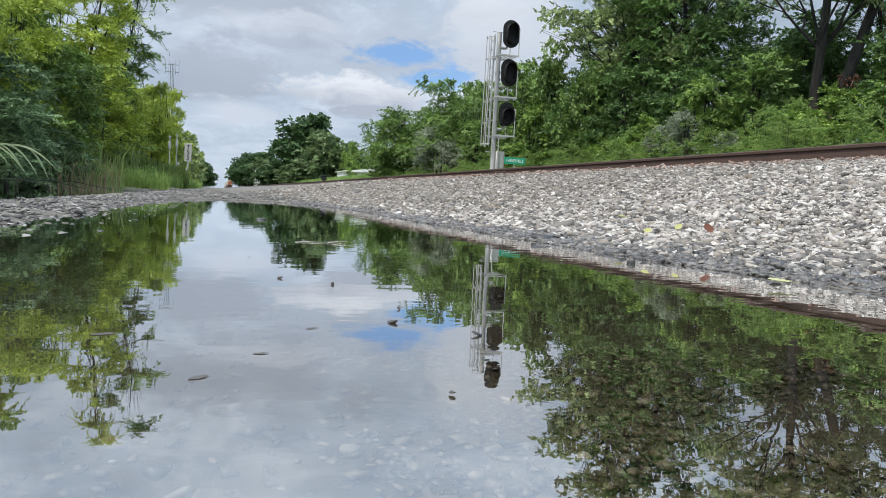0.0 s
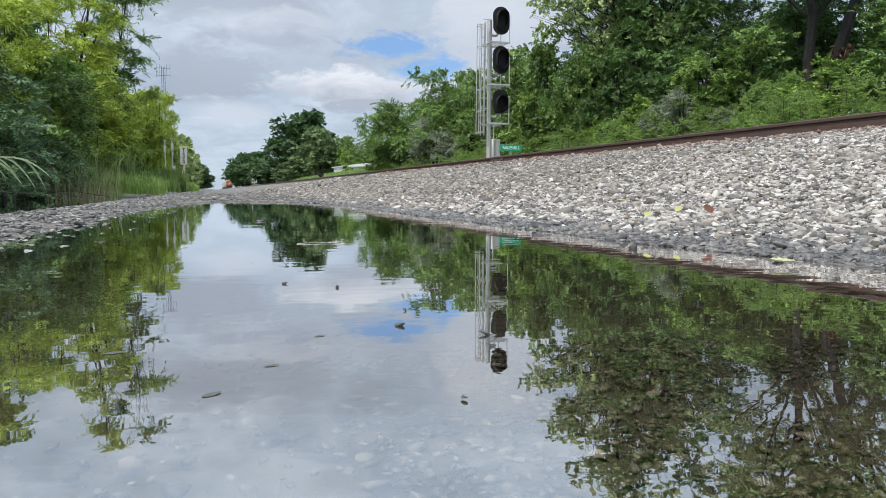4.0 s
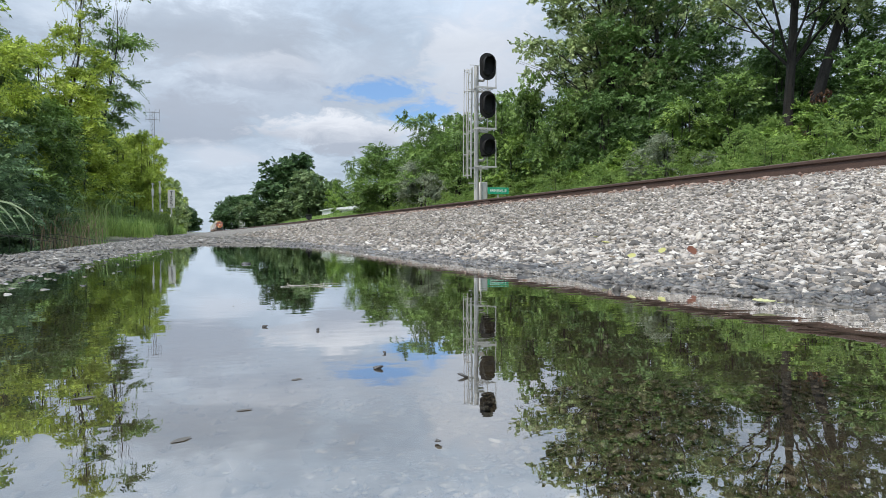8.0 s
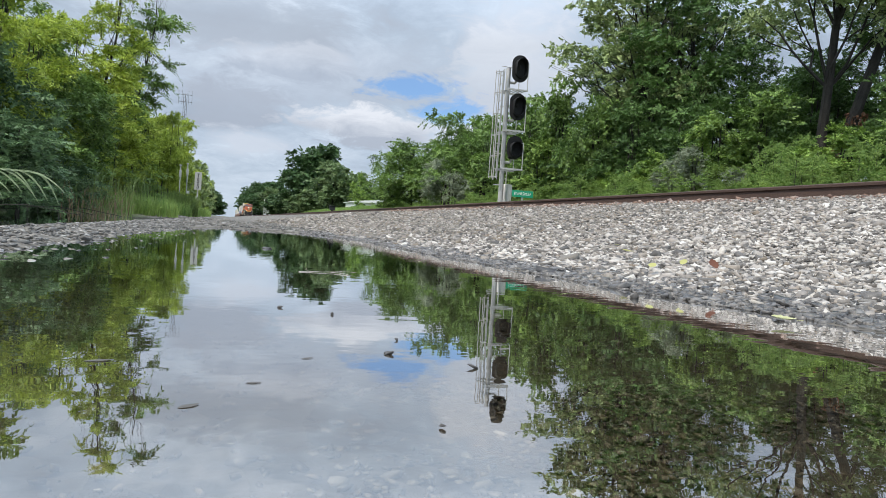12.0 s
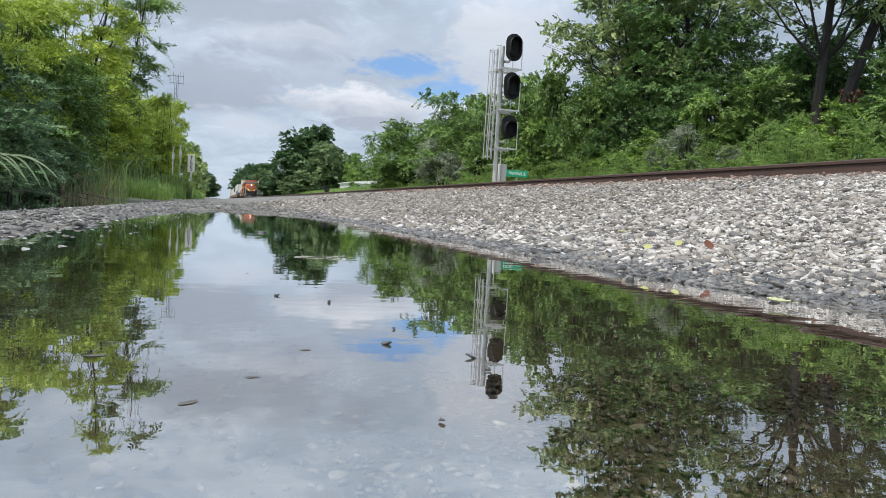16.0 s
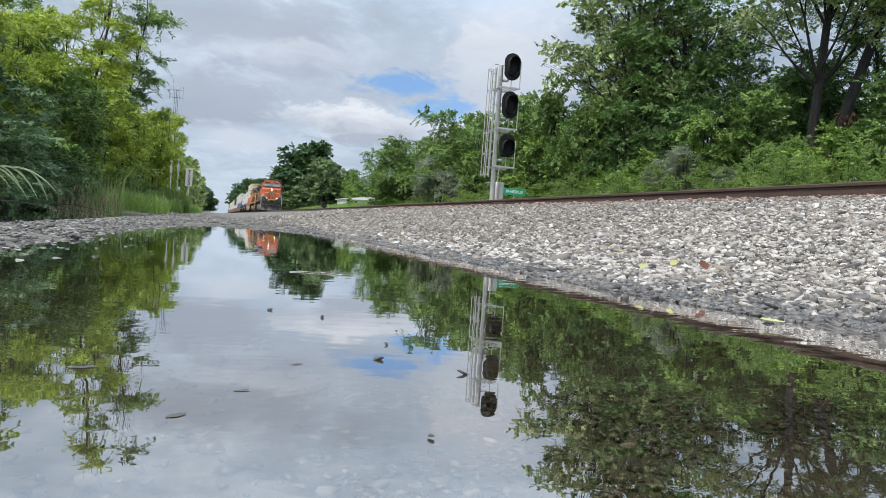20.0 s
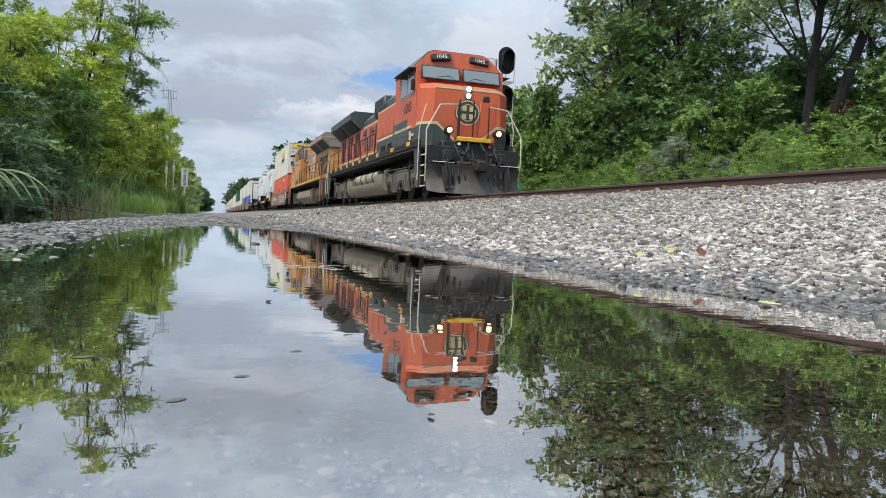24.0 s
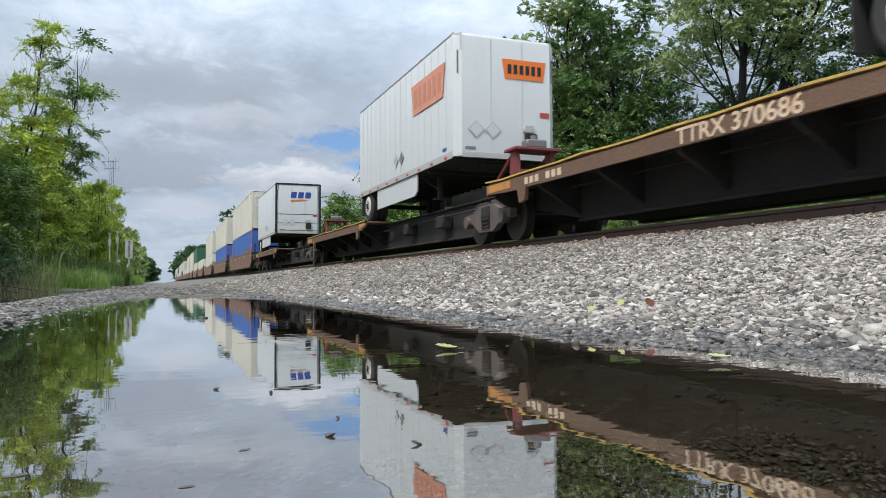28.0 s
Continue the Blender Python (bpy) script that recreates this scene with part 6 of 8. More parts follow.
        for z in (0.30, 0.62, 0.94, 1.26):
            part("tread", Geo().box(s * 1.30 - 0.17, s * 1.30 + 0.17, 0.36, 0.95, z, z + 0.03), shade_grime, st)
            part("tread_edge", Geo().box(s * 1.478 - 0.008, s * 1.478 + 0.008, 0.36, 0.95, z, z + 0.034), railwhite if bn else shade_grime, st)
        part("grab_rail", Geo().pipe([(s * 1.50, 0.34, 0.45), (s * 1.54, 0.20, 1.2), (s * 1.54, 0.28, 2.0), (s * 1.10, 0.42, 2.80), (s * 0.50, 0.44, 2.86)], 0.017, 6), pale_rail if bn else worn_orange, st)
        part("grab_rail", Geo().pipe([(s * 1.56, 1.02, 0.50), (s * 1.56, 1.02, 1.9), (s * 1.56, 0.95, 2.2), (s * 1.40, 0.9, 2.86)], 0.017, 6), pale_rail if bn else worn_orange, st)
        part("stanchion", Geo().cyl((s * 0.50, 0.44, 1.5), (s * 0.50, 0.44, 2.86), 0.022, 6), black, t)
        lamp = thing("ditch_light", "", "")
        lamp.parent = t
        part("bezel", Geo().cyl((s * 0.80, 0.30, 2.04), (s * 0.80, 0.52, 2.04), 0.13, 16), black, lamp)
        part("lens", Geo().cyl((s * 0.80, 0.285, 2.04), (s * 0.80, 0.305, 2.04), 0.080, 16), lamp_amber if bn else glass_dark, lamp)
        part("bracket", Geo().box(s * 0.80 - 0.05, s * 0.80 + 0.05, 0.36, 0.5, 1.6, 1.93, 0.01), black, lamp)
    part("anticlimber", Geo().box(-0.55, 0.55, 0.22, 0.60, 1.72, 1.86, 0.02), safety, t)
    part("uncoupling_lever", Geo().pipe([(-1.42, 0.22, 1.16), (-0.5, 0.08, 1.20), (0.0, -0.1, 1.12), (0.5, 0.08, 1.20), (1.42, 0.22, 1.16)], 0.014, 6), shade_grime, t)
    for k in (-0.62, -0.3, 0.28, 0.6):
        part("jumper_cable", Geo().pipe([(k, 0.2, 1.55), (k + 0.04, -0.02, 1.25), (k + 0.12, -0.06, 1.02), (k + 0.2, 0.0, 1.2), (k + 0.22, 0.2, 1.45)], 0.022, 6), black, t)
    for k in (-0.85, 0.85):
        part("pilot_bracket", Geo().box(k - 0.16, k + 0.16, 0.10, 0.33, 1.08, 1.42, 0.03), shade_grime, t)
    part("draft_pocket", Geo().box(-0.5, 0.5, -0.05, 0.3, 0.55, 0.62, 0.01).box(-0.5, -0.44, -0.05, 0.3, 0.62, 1.22, 0.01).box(0.44, 0.5, -0.05, 0.3, 0.62, 1.22, 0.01), black, t)
    part("white_tag", Geo().cyl((-0.50, 0.20, 1.63), (-0.50, 0.26, 1.63), 0.05, 10), railwhite, t)
    for s in (-1, 1):
        part("step_edge", Geo().box(s * 1.05 - 0.36, s * 1.05 + 0.36, -0.02, 0.30, 1.01, 1.035, 0.006), shade_grime, t)
        part("step_lip", Geo().cyl((s * 0.70, -0.03, 1.03), (s * 1.40, -0.03, 1.03), 0.012, 6), railwhite, t)
        part("mu_hose", Geo().pipe([(s * 0.20, 0.24, 1.68), (s * 0.26, 0.06, 1.45), (s * 0.42, 0.02, 1.30), (s * 0.60, 0.10, 1.40), (s * 0.66, 0.26, 1.62)], 0.03, 6), black, t)
        part("pilot_brace", Geo().add([(s * 0.95, 0.02, 0.98), (s * 1.12, 0.02, 0.98), (s * 1.0, -0.24, 0.22), (s * 0.9, -0.24, 0.22), (s * 0.95, 0.10, 0.98), (s * 1.12, 0.10, 0.98), (s * 1.0, -0.10, 0.22), (s * 0.9, -0.10, 0.22)],
                                      [(0, 1, 2, 3), (4, 7, 6, 5), (0, 4, 5, 1), (1, 5, 6, 2), (2, 6, 7, 3), (3, 7, 4, 0)]), shade_grime, t)
    part("pocket_frame", Geo().box(-0.62, 0.62, -0.06, 0.0, 1.00, 1.08, 0.01).box(-0.62, -0.52, -0.06, 0.0, 0.52, 1.0, 0.01).box(0.52, 0.62, -0.06, 0.0, 0.52, 1.0, 0.01), plowmat, t)
    for k in (-1.0, -0.9, 1.0):
        part("pilot_hose", Geo().pipe([(k, 0.06, 1.12), (k, -0.10, 0.98), (k + 0.03, -0.20, 0.62), (k + 0.02, -0.24, 0.30), (k + 0.06, -0.30, 0.24)], 0.026, 6), black, t)
    for s in (-1, 1):
        part("nose_step", Geo().box(s * 1.18 - 0.22, s * 1.18 + 0.22, 0.34, 0.92, 1.49, 1.55, 0.01), shade_grime, t)
    part("red_marker", Geo().cyl((0.52, 0.30, 1.62), (0.52, 0.36, 1.62), 0.06, 10), red_line, t)
    part("drawbar_box", Geo().box(-1.0, 1.0, 0.36, 0.9, 1.10, 1.72, 0.03), black, t)
    # nose with bevelled corners and a sloping top
    def ring(z, w, f, c):
        return [(-w, 2.4, z), (-w, f + c, z), (-w + c, f, z), (w - c, f, z), (w, f + c, z), (w, 2.4, z)]
    levels = [(1.58, 1.47, 1.05, 0.34), (2.28, 1.47, 1.05, 0.34), (2.37, 1.47, 1.05, 0.34), (3.42, 1.46, 1.10, 0.38), (3.62, 1.42, 1.36, 0.42)]
    nose_m = [lower, line, body, body]
    for i, (nm, mt) in enumerate(zip(("nose_lower", "nose_stripe", "nose_body", "nose_top"), nose_m)):
        a, b = ring(*levels[i]), ring(*levels[i + 1])
        g = Geo().add(a + b, [(j, (j + 1) % 6, 6 + (j + 1) % 6, 6 + j) for j in range(6)] + [tuple(range(5, -1, -1)), tuple(range(6, 12))])
        part(nm, g, mt, t)
    part("herald", Geo().cyl((0, 1.06, 2.72), (0, 1.035, 2.72), 0.42, 24), dkgreen if bn else red_line, t)
    ring_ = Geo()
    k = 28
    for r0, r1 in ((0.395, 0.36), (0.27, 0.245)):
        vs = [(r * math.cos(2 * math.pi * i / k), yy, 2.72 + r * math.sin(2 * math.pi * i / k)) for yy in (1.035, 1.026) for r in (r0, r1) for i in range(k)]
        fs = []
        for i in range(k):
            j = (i + 1) % k
            fs += [(2 * k + i, 2 * k + j, 3 * k + j, 3 * k + i), (i, j, 2 * k + j, 2 * k + i), (k + i, 3 * k + i, 3 * k + j, k + j)]
        ring_.add(vs, fs)
    part("herald_ring", ring_, cream if bn else railwhite, t)
    if bn:
        part("nose_chevron_edge", Geo().prism([(-1.1, 2.36), (-0.32, 1.72), (0.32, 1.72), (1.1, 2.36)], 1, 1.040, 1.049), cream, t)
        part("nose_chevron", Geo().prism([(-1.0, 2.38), (-0.27, 1.78), (0.27, 1.78), (1.0, 2.38)], 1, 1.030, 1.039), orange, t)
        part("nose_top_stripe", Geo().prism([(-1.07, 3.43), (1.07, 3.43), (1.04, 3.50), (-1.04, 3.50)], 1, 1.09, 1.20), cream, t)
    g = Geo()
    for k in (-0.12, 0.12):
        for q in (2.60, 2.84):
            g.box(k - 0.07, k + 0.07, 1.018, 1.03, q - 0.08, q + 0.08, 0.004)
    part("herald_mark", g, cream if bn else logo_blue, t)
    for k in (-0.30, 0.16):
        part("nose_handrail", Geo().box(k - 0.02, k + 0.02, 0.90, 0.94, 1.6, 3.1), black, t)
    part("nose_door", Geo().box(0.42, 0.95, 1.045, 1.075, 1.85, 3.1, 0.01), body, t)
    part("marker_light", Geo().box(0.48, 0.76, 1.06, 1.2, 3.06, 3.32, 0.05), black, t)
    # cab
    o = [(-1.46, 1.58), (1.46, 1.58), (1.50, 4.24), (1.02, 4.76), (0.82, 4.84), (-0.82, 4.84), (-1.02, 4.76), (-1.50, 4.24)]
    vs = [(x, 1.75 if z < 3.1 else 1.75 + (z - 3.4) * 0.30, z) for x, z in o] + [(x, 4.75, z) for x, z in o]
    part("cab", Geo().add(vs, [(i, (i + 1) % 8, 8 + (i + 1) % 8, 8 + i) for i in range(8)] + [tuple(range(7, -1, -1)), tuple(range(8, 16))]), body, t)
    part("cab_roof", Geo().prism([(-1.54, 4.22), (-1.04, 4.80), (-0.82, 4.885), (0.82, 4.885), (1.04, 4.80), (1.54, 4.22), (1.49, 4.22), (1.01, 4.755), (0.81, 4.835), (-0.81, 4.835), (-1.01, 4.755), (-1.49, 4.22)], 1, 2.35, 4.8), roof, t)
    for s in (-1, 1):
        tilt = pose(s * 0.70, 1.895, 4.04, -16.5, 0, 0)
        part("windscreen_frame", Geo().box(-0.66, 0.66, -0.03, 0.02, -0.25, 0.25, 0.05).moved(tilt), black, t)
        part("windscreen", Geo().box(-0.61, 0.61, -0.040, -0.028, -0.20, 0.20, 0.004).moved(tilt), glass_m, t)
        part("wiper", Geo().pipe([(s * 0.15, 1.80, 3.80), (s * 0.45, 1.83, 3.98), (s * 0.85, 1.82, 3.90)], 0.012, 5), black, t)
        nb = thing("number_board", "", "")
        nb.parent = t
        m = pose(s * 0.66, 2.06, 4.60, -16.5, s * 7, 0)
        part("case", Geo().box(-0.33, 0.33, -0.05, 0.1, -0.11, 0.11, 0.02).moved(m), black, nb)
        text("number", "1045" if bn else "7792", 0.19, m @ pose(0, -0.052, 0, 90, 0, 0), railwhite, nb)
        part("side_window", Geo().box(s * 1.498 - 0.01, s * 1.498 + 0.01, 2.22, 2.95, 3.42, 4.10, 0.004), glass_m, t)
        part("side_window", Geo().box(s * 1.498 - 0.01, s * 1.498 + 0.01, 3.05, 3.85, 3.42, 4.10, 0.004), glass_m, t)
        part("window_surround", Geo().box(s * 1.49 - 0.008, s * 1.49 + 0.008, 2.12, 3.95, 3.33, 4.18, 0.004), black if not bn else grey_roof, t)
        part("window_awning", Geo().box(s * 1.60 - 0.14, s * 1.60 + 0.14, 2.0, 4.1, 4.14, 4.17), black, t)
        part("mirror", Geo().box(s * 1.56 - 0.06, s * 1.56 + 0.06, 2.08, 2.13, 3.45, 3.8, 0.01), black, t)
        part("cab_stripe", Geo().box(s * 1.476 - 0.006, s * 1.476 + 0.006, 2.41, 4.75, 2.28, 2.37), line, t)
        part("cab_lower", Geo().box(s * 1.472 - 0.006, s * 1.472 + 0.006, 2.41, 4.75, 1.62, 2.275), lower, t)
        part("battery_box", Geo().box(s * 1.47 - 0.03, s * 1.47 + 0.03, 2.6, 4.5, 1.74, 2.16, 0.01), lower, t)
        text("cab_number", "1045" if bn else "7792", 0.50 if bn else 0.62, (on_side(-1.489, 2.95, 2.98) if s < 0  else Matrix.Translation((1.489, 2.95, 2.98)) @ pose(0, 0, 0, 90, 0, 90)), dkgreen if bn else red_line, t)
    hl = thing("headlight", "", "")
    hl.parent = t
    part("bezel", Geo().box(-0.12, 0.12, 1.03, 1.5, 3.14, 3.58, 0.05), black if not bn else grey_roof, hl)
    for z in (3.25, 3.47):
        part("lens", Geo().cyl((0, 1.010, z), (0, 1.032, z), 0.078, 16), lamp_white if bn else glass_dark, hl)
    part("horn", Geo().box(-0.2, 0.2, 3.4, 3.8, 4.885, 5.02, 0.03), black, t)
    # hood
    aux = 1.46
    top = 3.40 if bn else 3.55
    bands(t, ("aux_lower", "aux_stripe", "aux_body"), aux, 4.78, 7.8, (1.58, 2.28, 2.37, top), (lower, line, body))
    if bn:
        part("aux_line", Geo().box(-aux - 0.003, aux + 0.003, 4.78, 7.8, top, top + 0.06), line, t)
        part("aux_shoulder", Geo().prism([(-aux, top + 0.06), (aux, top + 0.06), (aux, 3.66), (1.18, 3.84), (-1.18, 3.84), (-aux, 3.66)], 1, 4.78, 7.8), roof, t)
        for s in (-1, 1):
            part("side_screen", Geo().box(s * aux - 0.012, s * aux + 0.012, 6.2, 7.6, 3.49, 3.64, 0.006), black, t)
            part("long_door", Geo().box(s * (aux + 0.012) - 0.010, s * (aux + 0.012) + 0.010, 2.9, 5.0, 1.86, 2.62, 0.006), lower, t)
            part("pale_patch", Geo().box(s * (aux + 0.026) - 0.003, s * (aux + 0.026) + 0.003, 2.35, 2.72, 1.88, 2.16).box(s * (aux + 0.026) - 0.003, s * (aux + 0.026) + 0.003, 2.0, 2.30, 1.98, 2.06), faded_white, t)
    bands(t, ("aux_roof",), 1.18, 4.78, 7.9, (3.55, 4.20), (roof,), 0.30)
    if bn:
        bands(t, ("hood_lower", "hood_stripe", "hood_body", "upper_stripe", "hood_roof"), 0.98, 7.9, 13.2, (1.58, 2.10, 2.18, 3.46, 3.52, 4.12), (lower, line, body, line, roof), 0.35)
    else:
        bands(t, ("hood_lower", "hood_stripe", "hood_body", "hood_roof"), 0.98, 7.9, 13.2, (1.58, 2.28, 2.37, 3.40, 4.12), (lower, line, body, roof), 0.35)
    if bn:
        part("blower_duct", Geo().box(-1.20, -0.60, 8.0, 9.9, 3.50, 4.26, 0.06), roof, t)
        part("dynamic_brake_grille", Geo().box(-1.23, -1.17, 8.2, 9.7, 3.62, 4.15, 0.01), black, t)
    else:
        part("blower_duct", Geo().box(0.60, 1.22, 6.1, 7.9, 3.50, 4.40, 0.05), roof, t)
        part("duct_screen", Geo().box(1.20, 1.235, 6.9, 7.7, 3.62, 4.30, 0.01), black, t)
        part("cable_box", Geo().box(0.70, 1.24, 4.80, 6.0, 3.50, 4.20, 0.03), black, t)
        part("brake_cabinet", Geo().box(0.60, 1.10, 8.2, 9.2, 3.30, 4.35, 0.04), yellow, t)
        part("cabinet_screen", Geo().box(1.09, 1.125, 8.35, 9.05, 3.55, 4.25, 0.01), black, t)
        for y in (3.6, 5.0, 6.4, 7.8):
            part("roof_stanchion", Geo().cyl((1.30, y, 4.10), (1.30, y, 4.62), 0.018, 6), black, t)
        part("roof_rail", Geo().cyl((1.30, 3.6, 4.62), (1.30, 7.8, 4.62), 0.018, 6), black, t)
    part("exhaust_stack", Geo().box(-0.4, 0.4, 11.4, 12.2, 4.1, 4.45, 0.05), black, t)
    for s in (-1, 1):
        for i in range(9):
            y = 8.1 + i * 0.56
            part("hood_door", Geo().box(s * 0.995 - 0.012, s * 0.995 + 0.012, y, y + 0.50, 1.70, 3.42 if bn else 3.36, 0.006), body, t)
            part("door_base", Geo().box(s * 1.010 - 0.006, s * 1.010 + 0.006, y, y + 0.50, 1.66, 2.095 if bn else 2.275), lower, t)
            part("door_stripe", Geo().box(s * 1.012 - 0.006, s * 1.012 + 0.006, y, y + 0.50, 2.10 if bn else 2.28, 2.18 if bn else 2.37), line, t)
            part("door_latch", Geo().box(s * 1.016 - 0.012, s * 1.016 + 0.012, y + 0.42, y + 0.46, 2.6, 2.78), black, t)
        for y in (5.2, 6.3):
            g = Geo()
            for i in range(7):
                g.box(s * (aux + 0.01) - 0.014, s * (aux + 0.01) + 0.014, y, y + 0.7, 1.72 + 0.05 * i, 1.745 + 0.05 * i)
            part("louvre", g, black, t)
        for y in (5.0, 5.9, 6.8):
            part("access_door", Geo().box(s * (aux + 0.008) - 0.010, s * (aux + 0.008) + 0.010, y, y + 0.8, 2.40, 3.08, 0.006), body, t)
        # big letters on the flank, as plain shapes
        for k, y in enumerate((9.0, 10.15, 11.3, 12.35)) if bn else ():
            x0, x1 = s * 1.024 - 0.006, s * 1.024 + 0.006
            g = Geo().box(x0, x1, y, y + 0.26, 2.34, 3.33)
            if k in (0, 3):
                g.box(x0, x1, y + 0.26, y + 0.72, 3.11, 3.33).box(x0, x1, y + 0.26, y + 0.62, 2.74, 2.92)
            if k in (0, 1):
                g.box(x0, x1, y + 0.66, y + 0.88, 2.38, 3.31)
            if k == 2:
                g.box(x0, x1, y + 0.26, y + 0.80, 2.34, 2.55).box(x0, x1, y + 0.58, y + 0.80, 2.55, 2.85)
            part("flank_mark", g, dkgreen, t)
        if bn:
            for i in range(18):
                y = 8.12 + i * 0.28
                part("door_hinge", Geo().box(s * 1.020 - 0.008, s * 1.020 + 0.008, y, y + 0.03, 1.74, 2.07), shade_grime, t)
    # radiator end with wide wings
    bands(t, ("radiator_lower", "radiator_stripe", "radiator_body", "radiator_top"), 0.98, 13.2, 20.0, (1.58, 2.10 if bn else 2.28, 2.18 if bn else 2.37, 3.46, 3.62), (lower, line, body, roof if bn else body))
    o = [(-1.0, 3.50), (1.0, 3.50), (1.52, 3.96), (1.52, 4.24), (1.34, 4.36), (-1.34, 4.36), (-1.52, 4.24), (-1.52, 3.96)]
    part("radiator_wing", Geo().prism(o, 1, 13.9, 20.1), roof, t)
    if not bn:
        part("wing_stripe", Geo().prism([(-1.53, 3.98), (-1.524, 3.98), (-1.524, 4.10), (-1.53, 4.10)], 1, 13.9, 20.1).prism([(1.53, 3.98), (1.524, 3.98), (1.524, 4.10), (1.53, 4.10)], 1, 13.9, 20.1).box(-1.5, 1.5, 20.102, 20.112, 4.02, 4.10), faded_red, t)
    for s in (-1, 1):
        for i in range(2):
            m = pose(s * 1.27, 15.2 + 3.2 * i, 3.70, 0, s * -41, 0)
            part("radiator_screen", Geo().box(-0.30, 0.30, -1.1, 1.1, -0.01, 0.01).moved(m), black, t)
        for i in range(9):
            y = 13.4 + 0.68 * i if bn else 15.3 + 0.42 * i
            wide, low_, high = (0.42, 2.26, 3.40) if bn else (0.22, 1.95, 3.15)
            part("intake_screen", Geo().box(s * 0.99 - 0.012, s * 0.99 + 0.012, y, y + wide, low_, high, 0.006), black if i % 3 or not bn else body, t)
        handrail(t, s * 1.50, 8.0, 20.2, 1.58, 1.08, rail_mat)
        part("walkway_step", Geo().box(s * 1.3 - 0.17, s * 1.3 + 0.17, 4.7, 4.9, 1.52, 1.8), shade_grime, t)
        # rear steps
        st = thing("step_unit", "", "")
        st.parent = t
        part("side_plate", Geo().prism([(20.25, 0.28), (19.95, 0.28), (19.65, 0.95), (19.55, 1.47), (20.25, 1.47)], 0, s * 1.50 - 0.02, s * 1.50 + 0.02), dkgreen if bn else brown_dirt, st)
        part("back_plate", Geo().box(s * 1.10 - 0.02, s * 1.10 + 0.02, 20.24, 20.84, 0.25, 1.47), black if bn else brown_dirt, st)
        for z in (0.30, 0.62, 0.94, 1.26):
            part("tread", Geo().box(s * 1.30 - 0.17, s * 1.30 + 0.17, 20.3, 20.9, z, z + 0.03), shade_grime, st)
            part("tread_edge", Geo().box(s * 1.502 - 0.008, s * 1.502 + 0.008, 20.3, 20.9, z, z + 0.034), shade_grime, st)
        part("grab_rail", Geo().pipe([(s * 1.56, 20.25, 0.55), (s * 1.56, 20.25, 2.2), (s * 1.50, 20.1, 2.57)], 0.017, 6), pale_rail if bn else worn_orange, st)
        part("grab_rail", Geo().pipe([(s * 1.54, 20.98, 0.55), (s * 1.56, 21.05, 1.3), (s * 1.50, 21.0, 2.1), (s * 1.2, 20.9, 2.6), (s * 0.4, 20.9, 2.6)], 0.017, 6), pale_rail if bn else worn_orange, st)
        part("stanchion", Geo().cyl((s * 0.4, 20.9, 1.5), (s * 0.4, 20.9, 2.6), 0.022, 6), rail_mat, t)
    part("rear_plate", Geo().box(-1.5, 1.5, 20.85, 20.97, 0.40, 1.55, 0.02), shade_grime if bn else brown_dirt, t)
    part("rear_platform", Geo().box(-1.1, 1.1, 20.4, 20.9, 1.42, 1.52), shade_grime, t)
    part("rear_headlight", Geo().box(-0.3, 0.3, 20.0, 20.08, 3.05, 3.25, 0.01), black, t)
    part("rear_coupler", Geo().box(-0.16, 0.16, 20.9, 21.75, 0.78, 1.02, 0.04), shade_grime, t)
    # fuel tank and reservoirs
    tank = [(-1.42, 0.55), (-1.18, 0.24), (1.18, 0.24), (1.42, 0.55), (1.42, 1.0), (1.1, 1.08), (-1.1, 1.08), (-1.42, 1.0)]
    if bn:
        cut = [(-1.42, 0.55), (-1.18, 0.24), (1.18, 0.24), (1.42, 0.55), (1.42, 0.72), (-1.42, 0.72)]
        part("fuel_tank", Geo().prism(tank, 1, 6.7, 8.1).prism(cut, 1, 8.1, 13.2).prism(tank, 1, 13.2, 14.6), tankmat, t)
        part("tank_top", Geo().box(-0.85, 0.85, 8.1, 13.2, 0.72, 1.08), shade_grime, t)
        for s in (-1, 1):
            for y0, y1 in ((8.3, 10.5), (10.8, 13.0)):
                r = thing("air_reservoir", "", "")
                r.parent = t
                ends = [(0.0, 0.06), (0.03, 0.18), (0.08, 0.235), (0.13, 0.25)]
                g = Geo().lathe(s * 1.15, 0.97, [(y0 - 0.03 + d, q) for d, q in ends] + [(y1 + 0.03 - d, q) for d, q in ends[::-1]])
                part("shell", g, shellmat, r)
                for y in (y0 + 0.36, y0 + 0.50, y1 - 0.50, y1 - 0.36):
                    part("strap", Geo().cyl((s * 1.15, y - 0.022, 0.97), (s * 1.15, y + 0.022, 0.97), 0.260, 20), shade_grime, r)
    else:
        wide = [(-1.44, 0.60), (-0.98, 0.20), (0.98, 0.20), (1.44, 0.60), (1.44, 1.05), (1.1, 1.10), (-1.1, 1.10), (-1.44, 1.05)]
        part("fuel_tank", Geo().prism(wide, 1, 6.75, 14.5), tankmat, t)
        for y in (6.72, 14.50):
            part("tank_end", Geo().prism([(u * 1.012, w + 0.004) for u, w in wide], 1, y, y + 0.03), tankmat, t)
        for s in (-1, 1):
            part("filler_neck", Geo().cyl((s * 1.15, 11.9, 1.05), (s * 1.24, 11.9, 1.18), 0.045, 10), red_line, t)
            part("filler_valve", Geo().box(s * 1.2 - 0.08, s * 1.2 + 0.08, 10.9, 11.15, 1.09, 1.22, 0.02), shade_grime, t)
